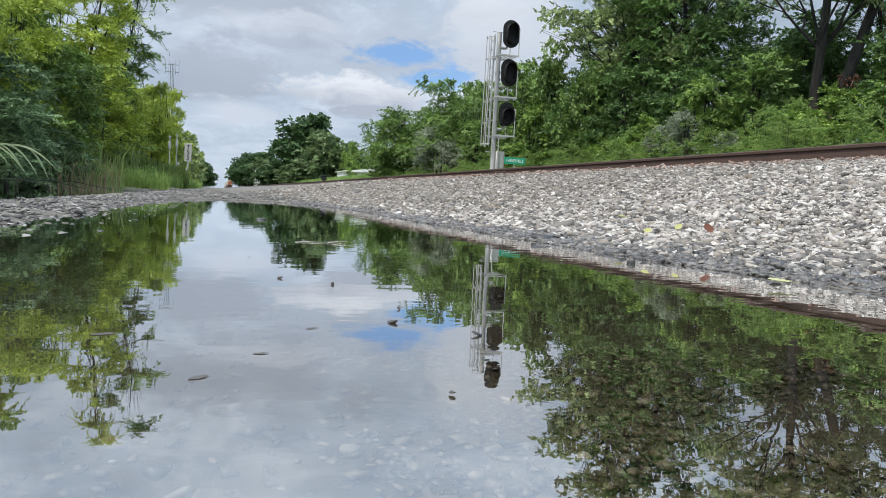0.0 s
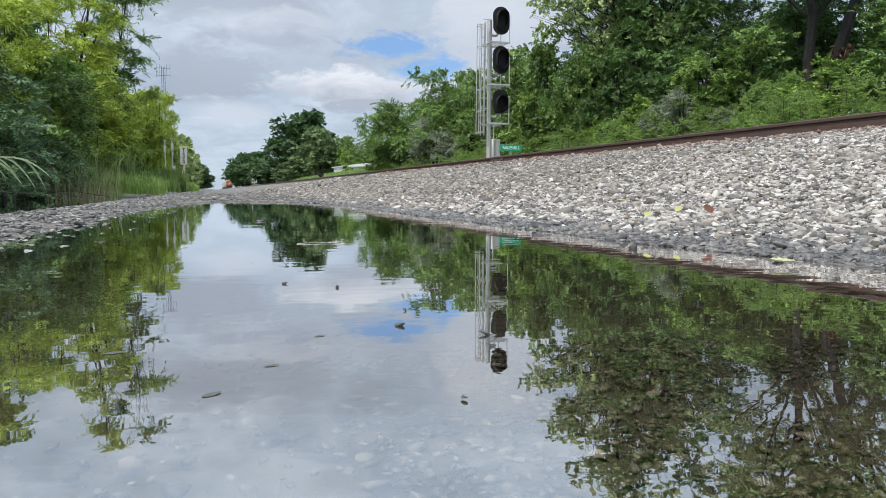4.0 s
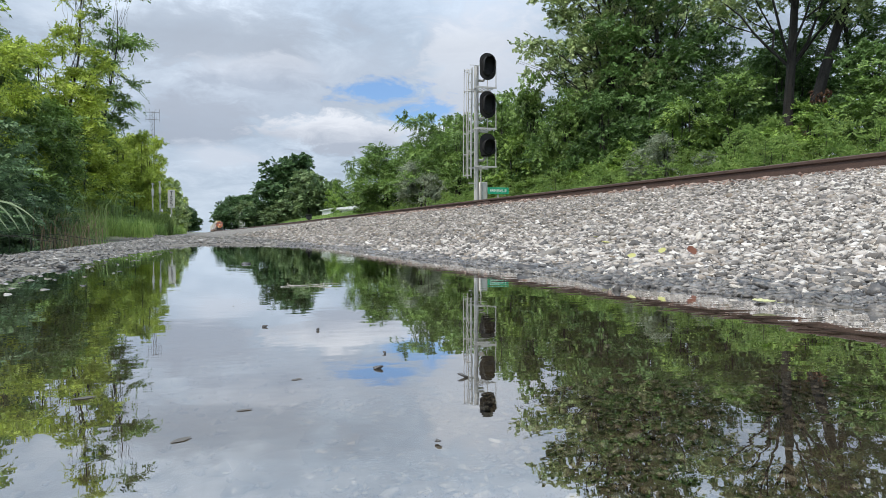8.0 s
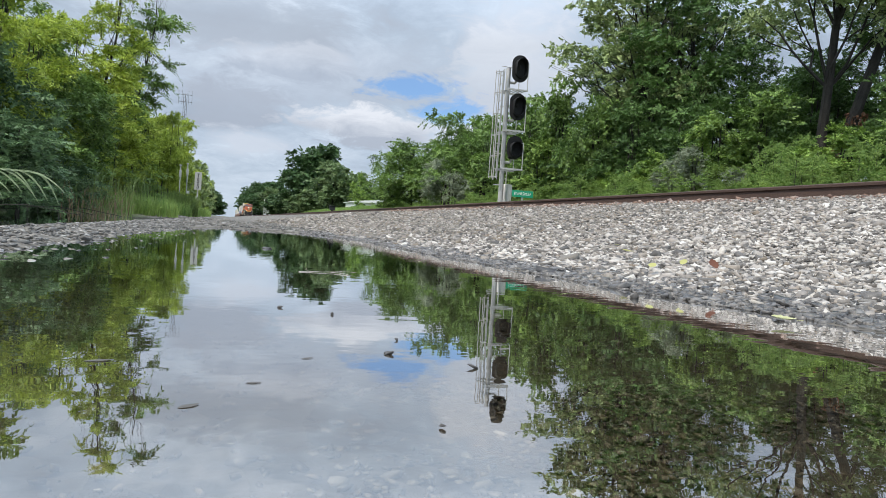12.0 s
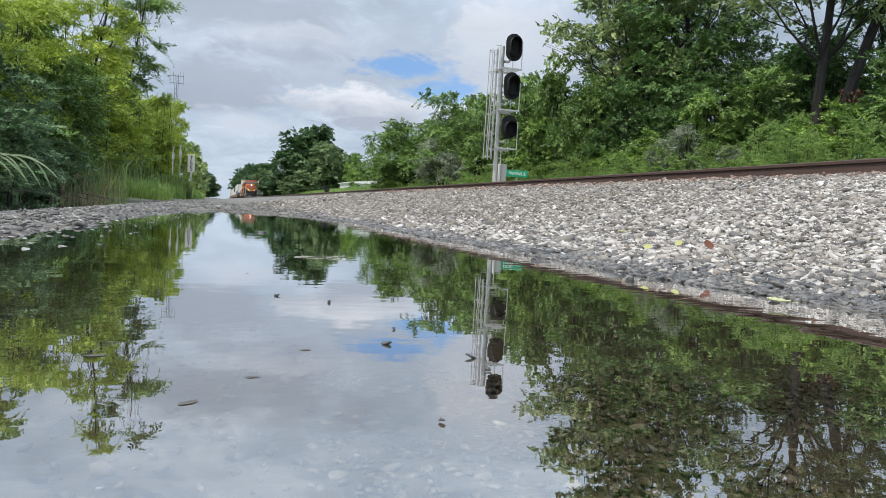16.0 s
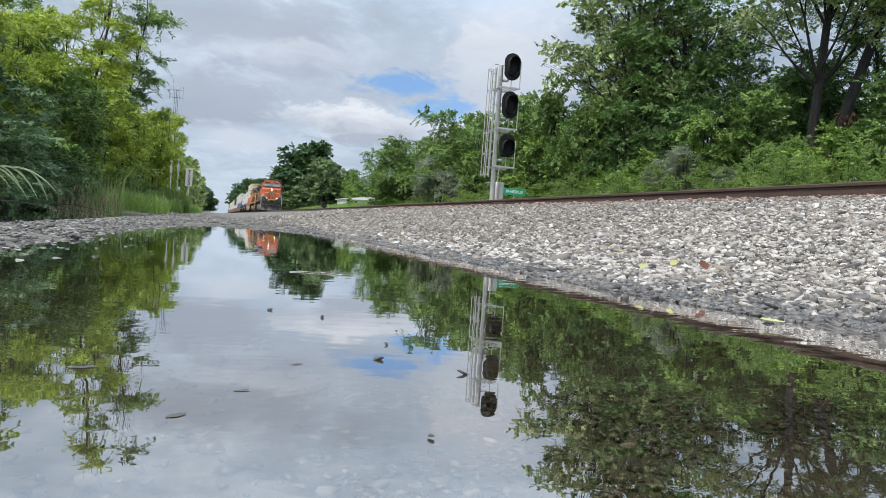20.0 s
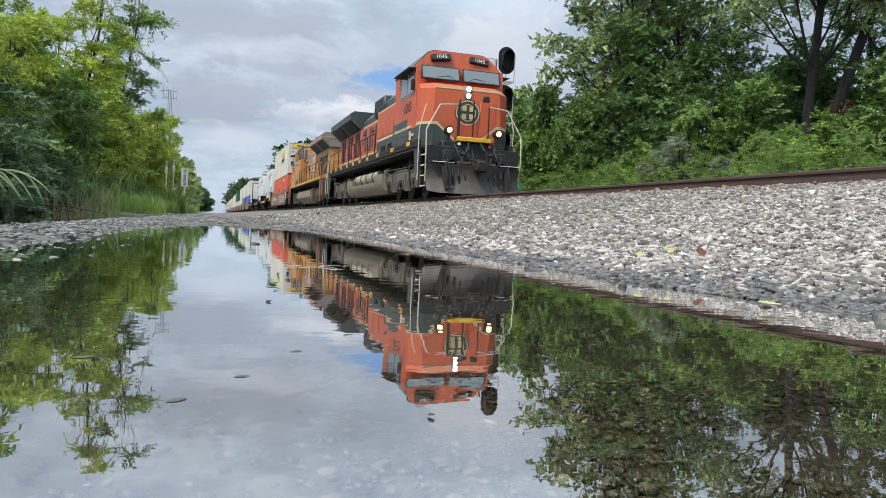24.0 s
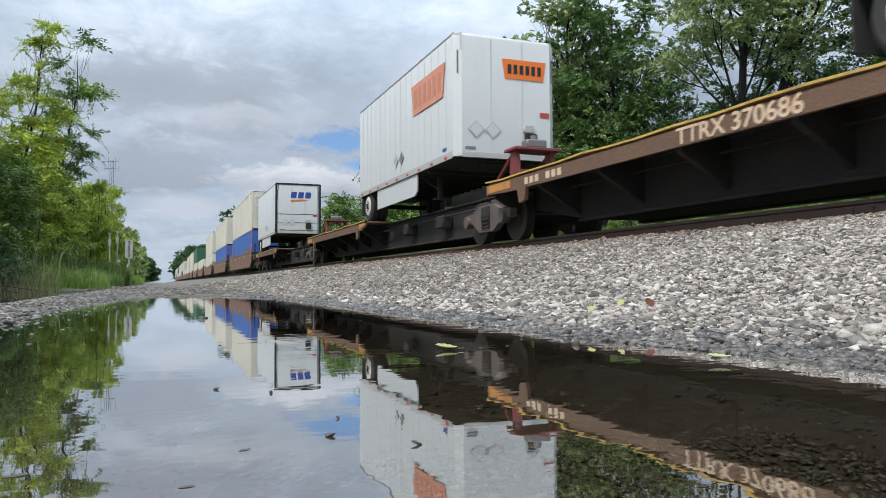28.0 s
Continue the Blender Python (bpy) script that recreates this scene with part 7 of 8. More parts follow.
            part("fuel_stain", Geo().prism([(11.78, 0.63), (11.93, 0.62), (11.97, 1.0), (11.84, 1.03)], 0, s * 1.4445 - 0.003, s * 1.4445 + 0.001), brown_dirt, t)
        part("fuel_gauge", Geo().box(1.438, 1.455, 10.2, 10.28, 0.70, 1.0), black, t)

        # a faded waving flag on the flank
        def wave(y, z):
            return y, z + 0.12 * math.sin((y - 10.7) * 2.4 + 0.6) + 0.10 * (y - 10.7) * 0.4
        for i in range(9):
            z0 = 2.36 + 0.135 * i
            y0 = 11.75 if i > 3 else 10.75
            ys = [y0 + (13.75 - 0.15 * (i % 3) - y0) * k / 10 for k in range(11)]
            part("flag_stripe", Geo().prism([wave(y, z0) for y in ys] + [wave(y, z0 + 0.12) for y in ys[::-1]], 0, 1.018, 1.025), faded_red if i % 2 == 0 else faded_white, t)
        ys = [10.75 + 0.1 * k for k in range(11)]
        part("flag_field", Geo().prism([wave(y, 2.90) for y in ys] + [wave(y, 3.56) for y in ys[::-1]], 0, 1.019, 1.027), faded_blue, t)
        part("shield_mark", Geo().prism([(3.7, 2.95), (4.2, 2.95), (4.2, 3.20), (3.7, 3.20)], 0, 1.478, 1.487), faded_blue, t)
        for i in range(5):
            part("shield_bar", Geo().box(1.478, 1.486, 3.72 + 0.10 * i, 3.77 + 0.10 * i, 2.45, 2.94), faded_red if i % 2 == 0 else faded_white, t)
        for i in range(14):
            part("slogan_bar", Geo().box(1.462, 1.470 + 0.012, 4.85 + 0.15 * i, 4.95 + 0.15 * i, 3.20, 3.32), grey_roof, t)
        part("door_vent", Geo().box(1.474, 1.484, 2.3, 2.6, 1.9, 2.3, 0.004), black, t)
        part("panel_edge", Geo().box(1.466, 1.474, 4.9, 7.7, 2.16, 2.175), brown_dirt, t)
        for k in range(26):
            y = 8.1 + 0.46 * k
            if y < 19.8:
                part("panel_seam", Geo().box(1.008, 1.016, y, y + 0.018, 1.62, 3.34), brown_dirt, t)
    for s in (-1, 1):
        for i in range(6):
            y = 8.6 + 1.9 * i
            part("grab_iron", Geo().pipe([(s * 1.02, y, 3.10), (s * 1.07, y, 3.10), (s * 1.07, y + 0.45, 3.10), (s * 1.02, y + 0.45, 3.10)], 0.014, 5), black if bn else yellow, t)
    for yc in (4.35, 16.95):
        loco_truck(t, yc, tan_truck if bn else brown_truck)
    return t


def freight_truck(parent, yc):
    t = thing("truck", "", "")
    t.parent = parent
    for s in (-1, 1):
        x = s * 1.05
        o = [(-1.15, 0.62), (-0.6, 0.66), (-0.3, 0.78), (0.3, 0.78), (0.6, 0.66), (1.15, 0.62), (1.15, 0.45), (0.7, 0.42), (0.35, 0.22), (-0.35, 0.22), (-0.7, 0.42), (-1.15, 0.45)]
        part("side_frame", Geo().prism([(yc + a, b) for a, b in o], 0, x - 0.07, x + 0.07), brown_dirt, t)
        for k in (-0.14, 0.0, 0.14):
            g = Geo().cyl((x + s * 0.05, yc + k, 0.29), (x + s * 0.05, yc + k, 0.60), 0.05, 6)
            for i in range(4):
                g.cyl((x + s * 0.05, yc + k, 0.30 + 0.075 * i), (x + s * 0.05, yc + k, 0.34 + 0.075 * i), 0.07, 8)
            part("spring", g, shade_grime, t)
        for k in (-0.88, 0.88):
            part("bearing_cap", Geo().cyl((x, yc + k, 0.46), (x + s * 0.16, yc + k, 0.46), 0.12, 12), brown_dirt, t)
    part("bolster", Geo().box(-1.15, 1.15, yc - 0.2, yc + 0.2, 0.45, 0.75, 0.02), shade_grime, t)
    for k in (-0.88, 0.88):
        wheelset(t, yc + k, 0.46)
    return t


def well_car(label, graffiti):
    """A stack car: a deep well between two end platforms, on two trucks."""
    t = thing("well_car", label, "freight car", "stack cars of the train")
    L0, L1 = 2.5, 20.8
    for s in (-1, 1):
        o = [(L0, 1.42), (L1, 1.42), (L1, 0.75), (L1 - 0.9, 0.32), (L0 + 0.9, 0.32), (L0, 0.75)]
        part("side_wall", Geo().prism(o, 0, s * 1.44 - 0.03, s * 1.44 + 0.03), wellbrown, t)
        part("top_chord", Geo().box(s * 1.44 - 0.05, s * 1.44 + 0.05, L0, L1, 1.39, 1.46, 0.012), wellbrown, t)
        part("bottom_chord", Geo().box(s * 1.42 - 0.09, s * 1.42 + 0.09, L0 + 0.9, L1 - 0.9, 0.27, 0.37, 0.015), deckrust, t)
        for y, w in ((L0 + 0.5, 3.5), (L1 - 4.0, 3.5)):
            part("raised_end", Geo().prism([(y, 1.46), (y + w, 1.46), (y + w - 0.25, 1.72), (y + 0.25, 1.72)], 0, s * 1.44 - 0.03, s * 1.44 + 0.03), wellbrown, t)
        for y in (L0 + 0.5, L0 + 4.4, L0 + 8.2, L0 + 12.1, L1 - 1.3):
            part("yellow_mark", Geo().box(s * 1.475 - 0.003, s * 1.475 + 0.003, y, y + 0.55, 1.10, 1.22), safety, t)
    part("well_floor", Geo().box(-1.40, 1.40, L0 + 0.9, L1 - 0.9, 0.28, 0.34), shade_grime, t)
    for y0, y1, e in ((0.35, L0 + 0.1, 0.0), (L1 - 0.1, 23.15, 23.5)):
        g = Geo().box(-0.35, 0.35, y0, y1, 0.75, 1.10, 0.02).box(-1.40, 1.40, (y0 + y1) / 2 - 0.25, (y0 + y1) / 2 + 0.25, 0.82, 1.05, 0.02)
        part("end_sill", g, wellbrown, t)
        part("end_platform", Geo().box(-1.42, 1.42, y0 + 0.1, y1, 1.10, 1.16), wellbrown, t)
        yy = y0 if e == 0 else y1
        part("coupler", Geo().box(-0.14, 0.14, yy - 0.5, yy + 0.5, 0.80, 1.02, 0.04), shade_grime, t)
        for s in (-1, 1):
            part("ladder", Geo().pipe([(s * 1.42, yy, 0.45), (s * 1.42, yy, 1.9)], 0.018, 6).pipe([(s * 1.42, yy + (0.45 if e == 0 else -0.45), 0.45), (s * 1.42, yy + (0.45 if e == 0 else -0.45), 1.9)], 0.018, 6)
                 .pipe([(s * 1.42, yy, 0.5), (s * 1.42, yy + (0.45 if e == 0 else -0.45), 0.5)], 0.015, 5).pipe([(s * 1.42, yy, 0.85), (s * 1.42, yy + (0.45 if e == 0 else -0.45), 0.85)], 0.015, 5)
                 .pipe([(s * 1.42, yy, 1.9), (s * 1.42, yy + (0.45 if e == 0 else -0.45), 1.9)], 0.015, 5), shade_grime, t)
    for y in (L0 + 0.95, L1 - 0.95):
        part("end_bulkhead", Geo().box(-1.40, 1.40, y - 0.05, y + 0.05, 0.34, 1.40), shade_grime, t)
        part("bulkhead_rib", Geo().box(-0.5, -0.42, y - 0.09, y + 0.09, 0.34, 1.38).box(0.42, 0.5, y - 0.09, y + 0.09, 0.34, 1.38), shade_grime, t)
    part("brake_wheel", Geo().cyl((0.5, 0.55, 1.75), (0.5, 0.60, 1.75), 0.28, 18), shade_grime, t)
    freight_truck(t, 1.75)
    freight_truck(t, 21.75)
    if graffiti:
        part("sheet_mark", Geo().box(-1.482, -1.474, L0 + 0.02, L0 + 0.62, 0.82, 1.50), faded_white, t, "bare pale sheet")
        # large faded sprayed letters with pale outlines, patches of colour and scrawls
        forms = [(5.2 + 0.88 * i, 0.86 + 0.03 * math.sin(3 * i), 0.46, 0.36, 0, True) for i in range(6)]
        forms += [(16.75 + 0.21 * i, 0.84 + 0.22 * math.sin(2.4 * i), 0.20 + 0.10 * (i * 0.37 % 1), 0.18 + 0.20 * (i * 0.61 % 1), (1, 3, 4, 2, 1, 4, 0)[i % 7], False) for i in range(19)]
        for i, (y, z, w, h, k, lined) in enumerate(forms):
            ring2 = []
            for j in range(30):
                a2 = 2 * math.pi * j / 30
                # a squarish form with a notch, as fat letters have
                c2, s2 = math.cos(a2), math.sin(a2)
                q = 0.95 / max(abs(c2), abs(s2)) ** 0.7 * (1 - 0.55 * math.exp(-((a2 - 1.2 - 1.7 * (i % 3)) / 0.28) ** 2)) * (1 + 0.12 * math.sin(4 * a2 + i) + 0.06 * math.sin(9 * a2 + 2 * i))
                ring2.append((y + w * q * c2, max(0.42, min(1.33, z + h * q * s2))))
            part("graffiti_fill", Geo().prism(ring2, 0, -1.4765 - 0.0003 * i, -1.4705), sprays[k], t)
            if lined or i % 5 == 0:
                part("graffiti_outline", Geo().pipe([(-1.4775 - 0.0003 * i, a, c) for a, c in ring2 + ring2[:1]], 0.009, 4), pale_outline, t)
        # long pale sprayed curves
        for yc, w, a0, a1 in ((13.3, 0.55, -0.4, 4.0), (10.4, 0.75, 0.2, 5.6), (16.3, 0.40, 1.0, 4.4), (17.9, 0.5, -0.8, 2.0), (12.3, 0.3, 2.2, 4.6)):
            pts = [(-1.478, yc + w * math.cos(a0 + (a1 - a0) * j / 16), 0.86 + 0.44 * math.sin(a0 + (a1 - a0) * j / 16)) for j in range(17)]
            part("graffiti_curve", Geo().pipe(pts, 0.007, 4), pale_outline, t)
        for y0, n in ((3.3, 14), (11.1, 26), (14.3, 16), (17.6, 14)):
            pts = [(-1.478, y0 + 0.032 * j + 0.05 * math.sin(2.9 * j), 0.86 + 0.13 * math.sin(2.2 * j + y0) * (0.6 + 0.4 * math.sin(j * 0.7))) for j in range(n)]
            part("graffiti_scrawl", Geo().pipe(pts, 0.009, 4), pale_outline, t)
        text("car_number", "DTTX 646052", 0.36, on_side(-1.487, 15.5, 0.97), railwhite, t, 1.02, bold=0.005)
    return t


def container(label, length, z0, height, mat, half=1.29, rib=0.28):
    t = thing("shipping_container", label, "container", "containers of the train")
    z1 = z0 + height
    n = int(length / rib)
    for s in (-1, 1):
        # corrugated side
        vs, fs = [], []
        for i in range(n + 1):
            y = 0.12 + (length - 0.24) * i / n
            for k, (dy, d) in enumerate(((0, 0), (0.35, 0), (0.5, 0.03), (0.85, 0.03))):
                yy = min(y + dy * (length - 0.24) / n, length - 0.12)
                vs += [(s * (half - 0.01 - d), yy, z0 + 0.14), (s * (half - 0.01 - d), yy, z1 - 0.10)]
        for i in range(len(vs) // 2 - 1):
            fs.append((2 * i, 2 * i + 2, 2 * i + 3, 2 * i + 1))
        part("side_panel", Geo().add(vs, fs), mat, t)
        part("bottom_rail", Geo().box(s * (half - 0.04) - 0.04, s * (half - 0.04) + 0.04, 0, length, z0, z0 + 0.16, 0.01), mat, t)
        part("top_rail", Geo().box(s * (half - 0.04) - 0.04, s * (half - 0.04) + 0.04, 0, length, z1 - 0.11, z1, 0.01), mat, t)
        for y in (0.0, 1.95, length - 2.1, length - 0.15):
            part("corner_post", Geo().box(s * (half - 0.045) - 0.055, s * (half - 0.045) + 0.055, y, y + 0.15, z0, z1, 0.015), mat, t)
    part("roof", Geo().box(-half + 0.02, half - 0.02, 0.02, length - 0.02, z1 - 0.05, z1 - 0.005), mat, t)
    part("floor", Geo().box(-half + 0.02, half - 0.02, 0.02, length - 0.02, z0 + 0.03, z0 + 0.14), shade_grime, t)
    for y, d in ((0.03, 1), (length - 0.03, -1)):
        end = part("end_wall", Geo().box(-half + 0.1, half - 0.1, y - 0.02, y + 0.02, z0 + 0.1, z1 - 0.08), mat, t)
        for i in range(7):
            zz = z0 + 0.55 + (height - 1.0) * i / 6
            part("rib", Geo().box(-half + 0.25, half - 0.25, y - 0.045 * d, y - 0.021 * d, zz - 0.05, zz + 0.05) if d > 0 else Geo().box(-half + 0.25, half - 0.25, y + 0.021, y + 0.045, zz - 0.05, zz + 0.05), mat, end)
    return t


def trailer(label, z0, z1, mark, length=8.55, half=1.29, doors=False):
    """A short highway trailer on its own wheels, nose towards the camera."""
    t = thing("highway_trailer", label, "trailer", "trailers of the train")
    c = 0.16
    def ring(z, k):
        return [(-half + k, length, z), (-half + k, c, z), (-half + c, k, z), (half - c, k, z), (half - k, c, z), (half - k, length, z)]
    levels = [(z0, 0.0), (z1 - 0.10, 0.0), (z1 - 0.04, 0.025), (z1, 0.09)]
    vs = [p for z, k in levels for p in ring(z, k)]
    fs = [(6 * i + j, 6 * i + (j + 1) % 6, 6 * i + 6 + (j + 1) % 6, 6 * i + 6 + j) for i in range(3) for j in range(6)]
    part("body", Geo().add(vs, fs + [tuple(range(5, -1, -1)), tuple(range(18, 24))]), trailer_white, t)
    for s in (-1, 1):
        for i in range(16):
            y = 0.55 + i * 0.5
            if y < length - 0.1:
                part("side_post", Geo().box(s * half - 0.005, s * half + 0.005, y, y + 0.05, z0 + 0.12, z1 - 0.08), trailer_white, t)
        part("bottom_rail", Geo().box(s * half - 0.012, s * half + 0.012, c, length, z0 - 0.04, z0 + 0.12, 0.004), galv, t)
        part("top_rail", Geo().box(s * (half - 0.03) - 0.012, s * (half - 0.03) + 0.012, c, length, z1 - 0.05, z1 + 0.012, 0.004), dull_trim, t)
        part("corner_cap", Geo().prism([(s * (half + 0.006), c + 0.03), (s * (half - c), -0.006), (s * (half - c), 0.02), (s * (half - 0.02), c + 0.03)], 2, z1 - 0.42, z1 - 0.02), galv, t)
        part("corner_strip", Geo().box(s * (half - 0.08) - 0.012, s * (half - 0.08) + 0.012, 0.045, 0.075, z1 - 0.95, z1 - 0.42), grime_steel, t)
        for y in (2.3, 4.4, 6.5):
            part("marker_lamp", Geo().box(s * (half + 0.018) - 0.006, s * (half + 0.018) + 0.006, y, y + 0.07, z1 - 0.05, z1 - 0.01), logo_orange, t)
        for i in range(9):
            part("reflector", Geo().box(s * (half + 0.014) - 0.003, s * (half + 0.014) + 0.003, 0.5 + 0.95 * i, 0.68 + 0.95 * i, z0 - 0.01, z0 + 0.05), red_line, t)
        part("skirt", Geo().prism([(2.75, z0 - 0.04), (6.5, z0 - 0.04), (6.5, z0 - 0.62), (2.95, z0 - 0.60), (2.78, z0 - 0.50)], 0, s * 1.24 - 0.02, s * 1.24 + 0.02), trailer_white, t)
        part("landing_leg", Geo().box(s * 0.75 - 0.06, s * 0.75 + 0.06, 2.35, 2.47, z0 - 0.72, z0, 0.01).box(s * 0.75 - 0.16, s * 0.75 + 0.16, 2.29, 2.53, z0 - 0.74, z0 - 0.71), shade_grime, t)
        part("leg_brace", Geo().pipe([(s * 0.75, 2.45, z0 - 0.5), (s * 1.1, 2.95, z0 - 0.05)], 0.03, 5), shade_grime, t)
        w = thing("wheel", "", "")
        w.parent = t
        zc = 1.12 + 0.50
        ya = length - 0.92
        for u0 in (0.70, 0.98):
            g = Geo()
            for q0, q1, r0, r1 in ((0.0, 0.04, 0.44, 0.49), (0.04, 0.22, 0.50, 0.50), (0.22, 0.26, 0.49, 0.44)):
                g.cyl((s * (u0 + q0), ya, zc), (s * (u0 + q1), ya, zc), r0, 28, r1)
            part("tyre", g, tire, w)
        part("rim", Geo().cyl((s * 1.225, ya, zc), (s * 1.25, ya, zc), 0.30, 22).cyl((s * 1.25, ya, zc), (s * 1.262, ya, zc), 0.30, 22, 0.27), railwhite, w, "grey-white steel rim")
        part("rim_dish", Geo().cyl((s * 1.255, ya, zc), (s * 1.268, ya, zc), 0.20, 18), galv, w)
        part("hub", Geo().cyl((s * 1.262, ya, zc), (s * 1.30, ya, zc), 0.085, 12), shade_grime, w)
        # black discs on the rim, the shade in its hand holes as colour
        for i in range(5):
            aa = 2 * math.pi * i / 5
            part("hand_hole", Geo().cyl((s * 1.267, ya + 0.145 * math.cos(aa), zc + 0.145 * math.sin(aa)), (s * 1.272, ya + 0.145 * math.cos(aa), zc + 0.145 * math.sin(aa)), 0.032, 8), black, w)
        part("mudflap", Geo().box(s * 1.0 - 0.28, s * 1.0 + 0.28, length - 0.30, length - 0.28, 1.35, z0), tire, t)
    part("axle", Geo().cyl((-0.8, length - 0.92, 1.62), (0.8, length - 0.92, 1.62), 0.07, 10).box(-0.55, 0.55, length - 1.8, length - 0.3, z0 - 0.2, z0, 0.02), shade_grime, t)
    part("underfloor", Geo().box(-half + 0.03, half - 0.03, 0.2, length - 0.05, z0 - 0.05, z0 - 0.004), shade_grime, t)
    for i in range(12):
        part("cross_member", Geo().box(-half + 0.05, half - 0.05, 1.9 + 0.45 * i, 1.98 + 0.45 * i, z0 - 0.14, z0 - 0.052), shade_grime, t)
    part("kingpin_plate", Geo().box(-0.6, 0.6, 0.3, 1.5, z0 - 0.12, z0 - 0.052), shade_grime, t)
    part("nose_box", Geo().box(0.45, 0.75, -0.08, 0.02, z0 + 0.25, z0 + 0.6, 0.02), shade_grime, t)
    part("nose_rail", Geo().box(-half + c, half - c, -0.014, 0.01, z0 - 0.03, z0 + 0.10, 0.004), galv, t)
    part("nose_seam", Geo().box(-0.42, -0.38, -0.004, 0.004, z0 + 0.1, z1 - 0.1).box(0.38, 0.42, -0.004, 0.004, z0 + 0.1, z1 - 0.1), trailer_white, t)
    for k in (-0.78, -0.36):
        part("placard_holder", Geo().box(-0.15, 0.15, -0.012, -0.004, -0.15, 0.15).moved(pose(k, 0, z0 + 0.62, 0, 45, 0)), galv, t)
        part("placard", Geo().box(-0.12, 0.12, -0.016, -0.0125, -0.12, 0.12).moved(pose(k, 0, z0 + 0.62, 0, 45, 0)), trailer_white, t)
    part("nose_label", Geo().box(0.86, 1.10, -0.012, -0.004, z0 + 1.0, z0 + 1.12), red_line, t)
    part("nose_label", Geo().box(-1.05, -0.80, -0.012, -0.004, z0 + 0.16, z0 + 0.22), dull_trim, t)
    part("gladhand_box", Geo().box(0.42, 0.68, -0.05, 0.0, z0 + 0.62, z0 + 0.80, 0.01), galv, t)
    for y in (3.95, 4.45):
        part("flank_placard", Geo().box(-0.005, 0.004, -0.14, 0.14, -0.14, 0.14).moved(pose(-half - 0.016, y, z0 + 0.55, 45, 0, 0)), dull_trim if y < 4 else galv, t)
    part("flank_label", Geo().box(-half - 0.018, -half - 0.012, 0.55, 0.78, z0 + 0.2, z0 + 0.26), logo_blue, t)
    if mark == "orange":
        s = thing("maker_sign", "", "")
        s.parent = t
        part("plate", Geo().prism([(-0.05, z1 - 0.98), (0.95, z1 - 0.98), (1.02, z1 - 0.52), (-0.12, z1 - 0.52)], 1, -0.014, -0.004), logo_orange, s)
        for i in range(6):
            part("letter_bar", Geo().box(0.02 + i * 0.155, 0.115 + i * 0.155, -0.019, -0.0145, z1 - 0.86, z1 - 0.64), black, s)
        p = thing("flank_sign", "", "")
        p.parent = t
        part("plate", Geo().prism([(0.75, z1 - 1.35), (2.9, z1 - 1.35), (3.05, z1 - 0.55), (0.6, z1 - 0.55)], 0, -half - 0.024, -half - 0.012), faded_orange, p)
        for i in range(6):
            part("letter_bar", Geo().box(-half - 0.029, -half - 0.0245, 0.85 + i * 0.35, 1.06 + i * 0.35, z1 - 1.2, z1 - 0.7), faded_red, p)
    if mark == "blue":
        s = thing("maker_sign", "", "")
        s.parent = t
        for i in range(3):
            part("letter_bar", Geo().prism([(-0.45 + 0.42 * i, z1 - 0.85), (-0.13 + 0.42 * i, z1 - 0.85), (-0.08 + 0.42 * i, z1 - 0.5), (-0.40 + 0.42 * i, z1 - 0.5)], 1, -0.014, -0.004), logo_blue, s)
        part("swoosh", Geo().prism([(-0.45, z1 - 1.08), (0.6, z1 - 0.98), (0.2, z1 - 0.93), (-0.45, z1 - 0.98)], 1, -0.014, -0.004), logo_orange, s)
        for x in (-half, half):
            part("end_post", Geo().box(x - 0.05, x + 0.05, -0.02, 0.06, z0, z1, 0.01), black, t)
        part("end_header", Geo().box(-half, half, -0.022, 0.06, z1 - 0.08, z1 + 0.01), black, t)
        for zz in (z0 + 0.15, z0 + 0.6, z0 + 1.1):
            part("seam", Geo().box(-half + 0.05, half - 0.05, -0.012, 0.0, zz, zz + 0.02), shade_grime, t)
    return t


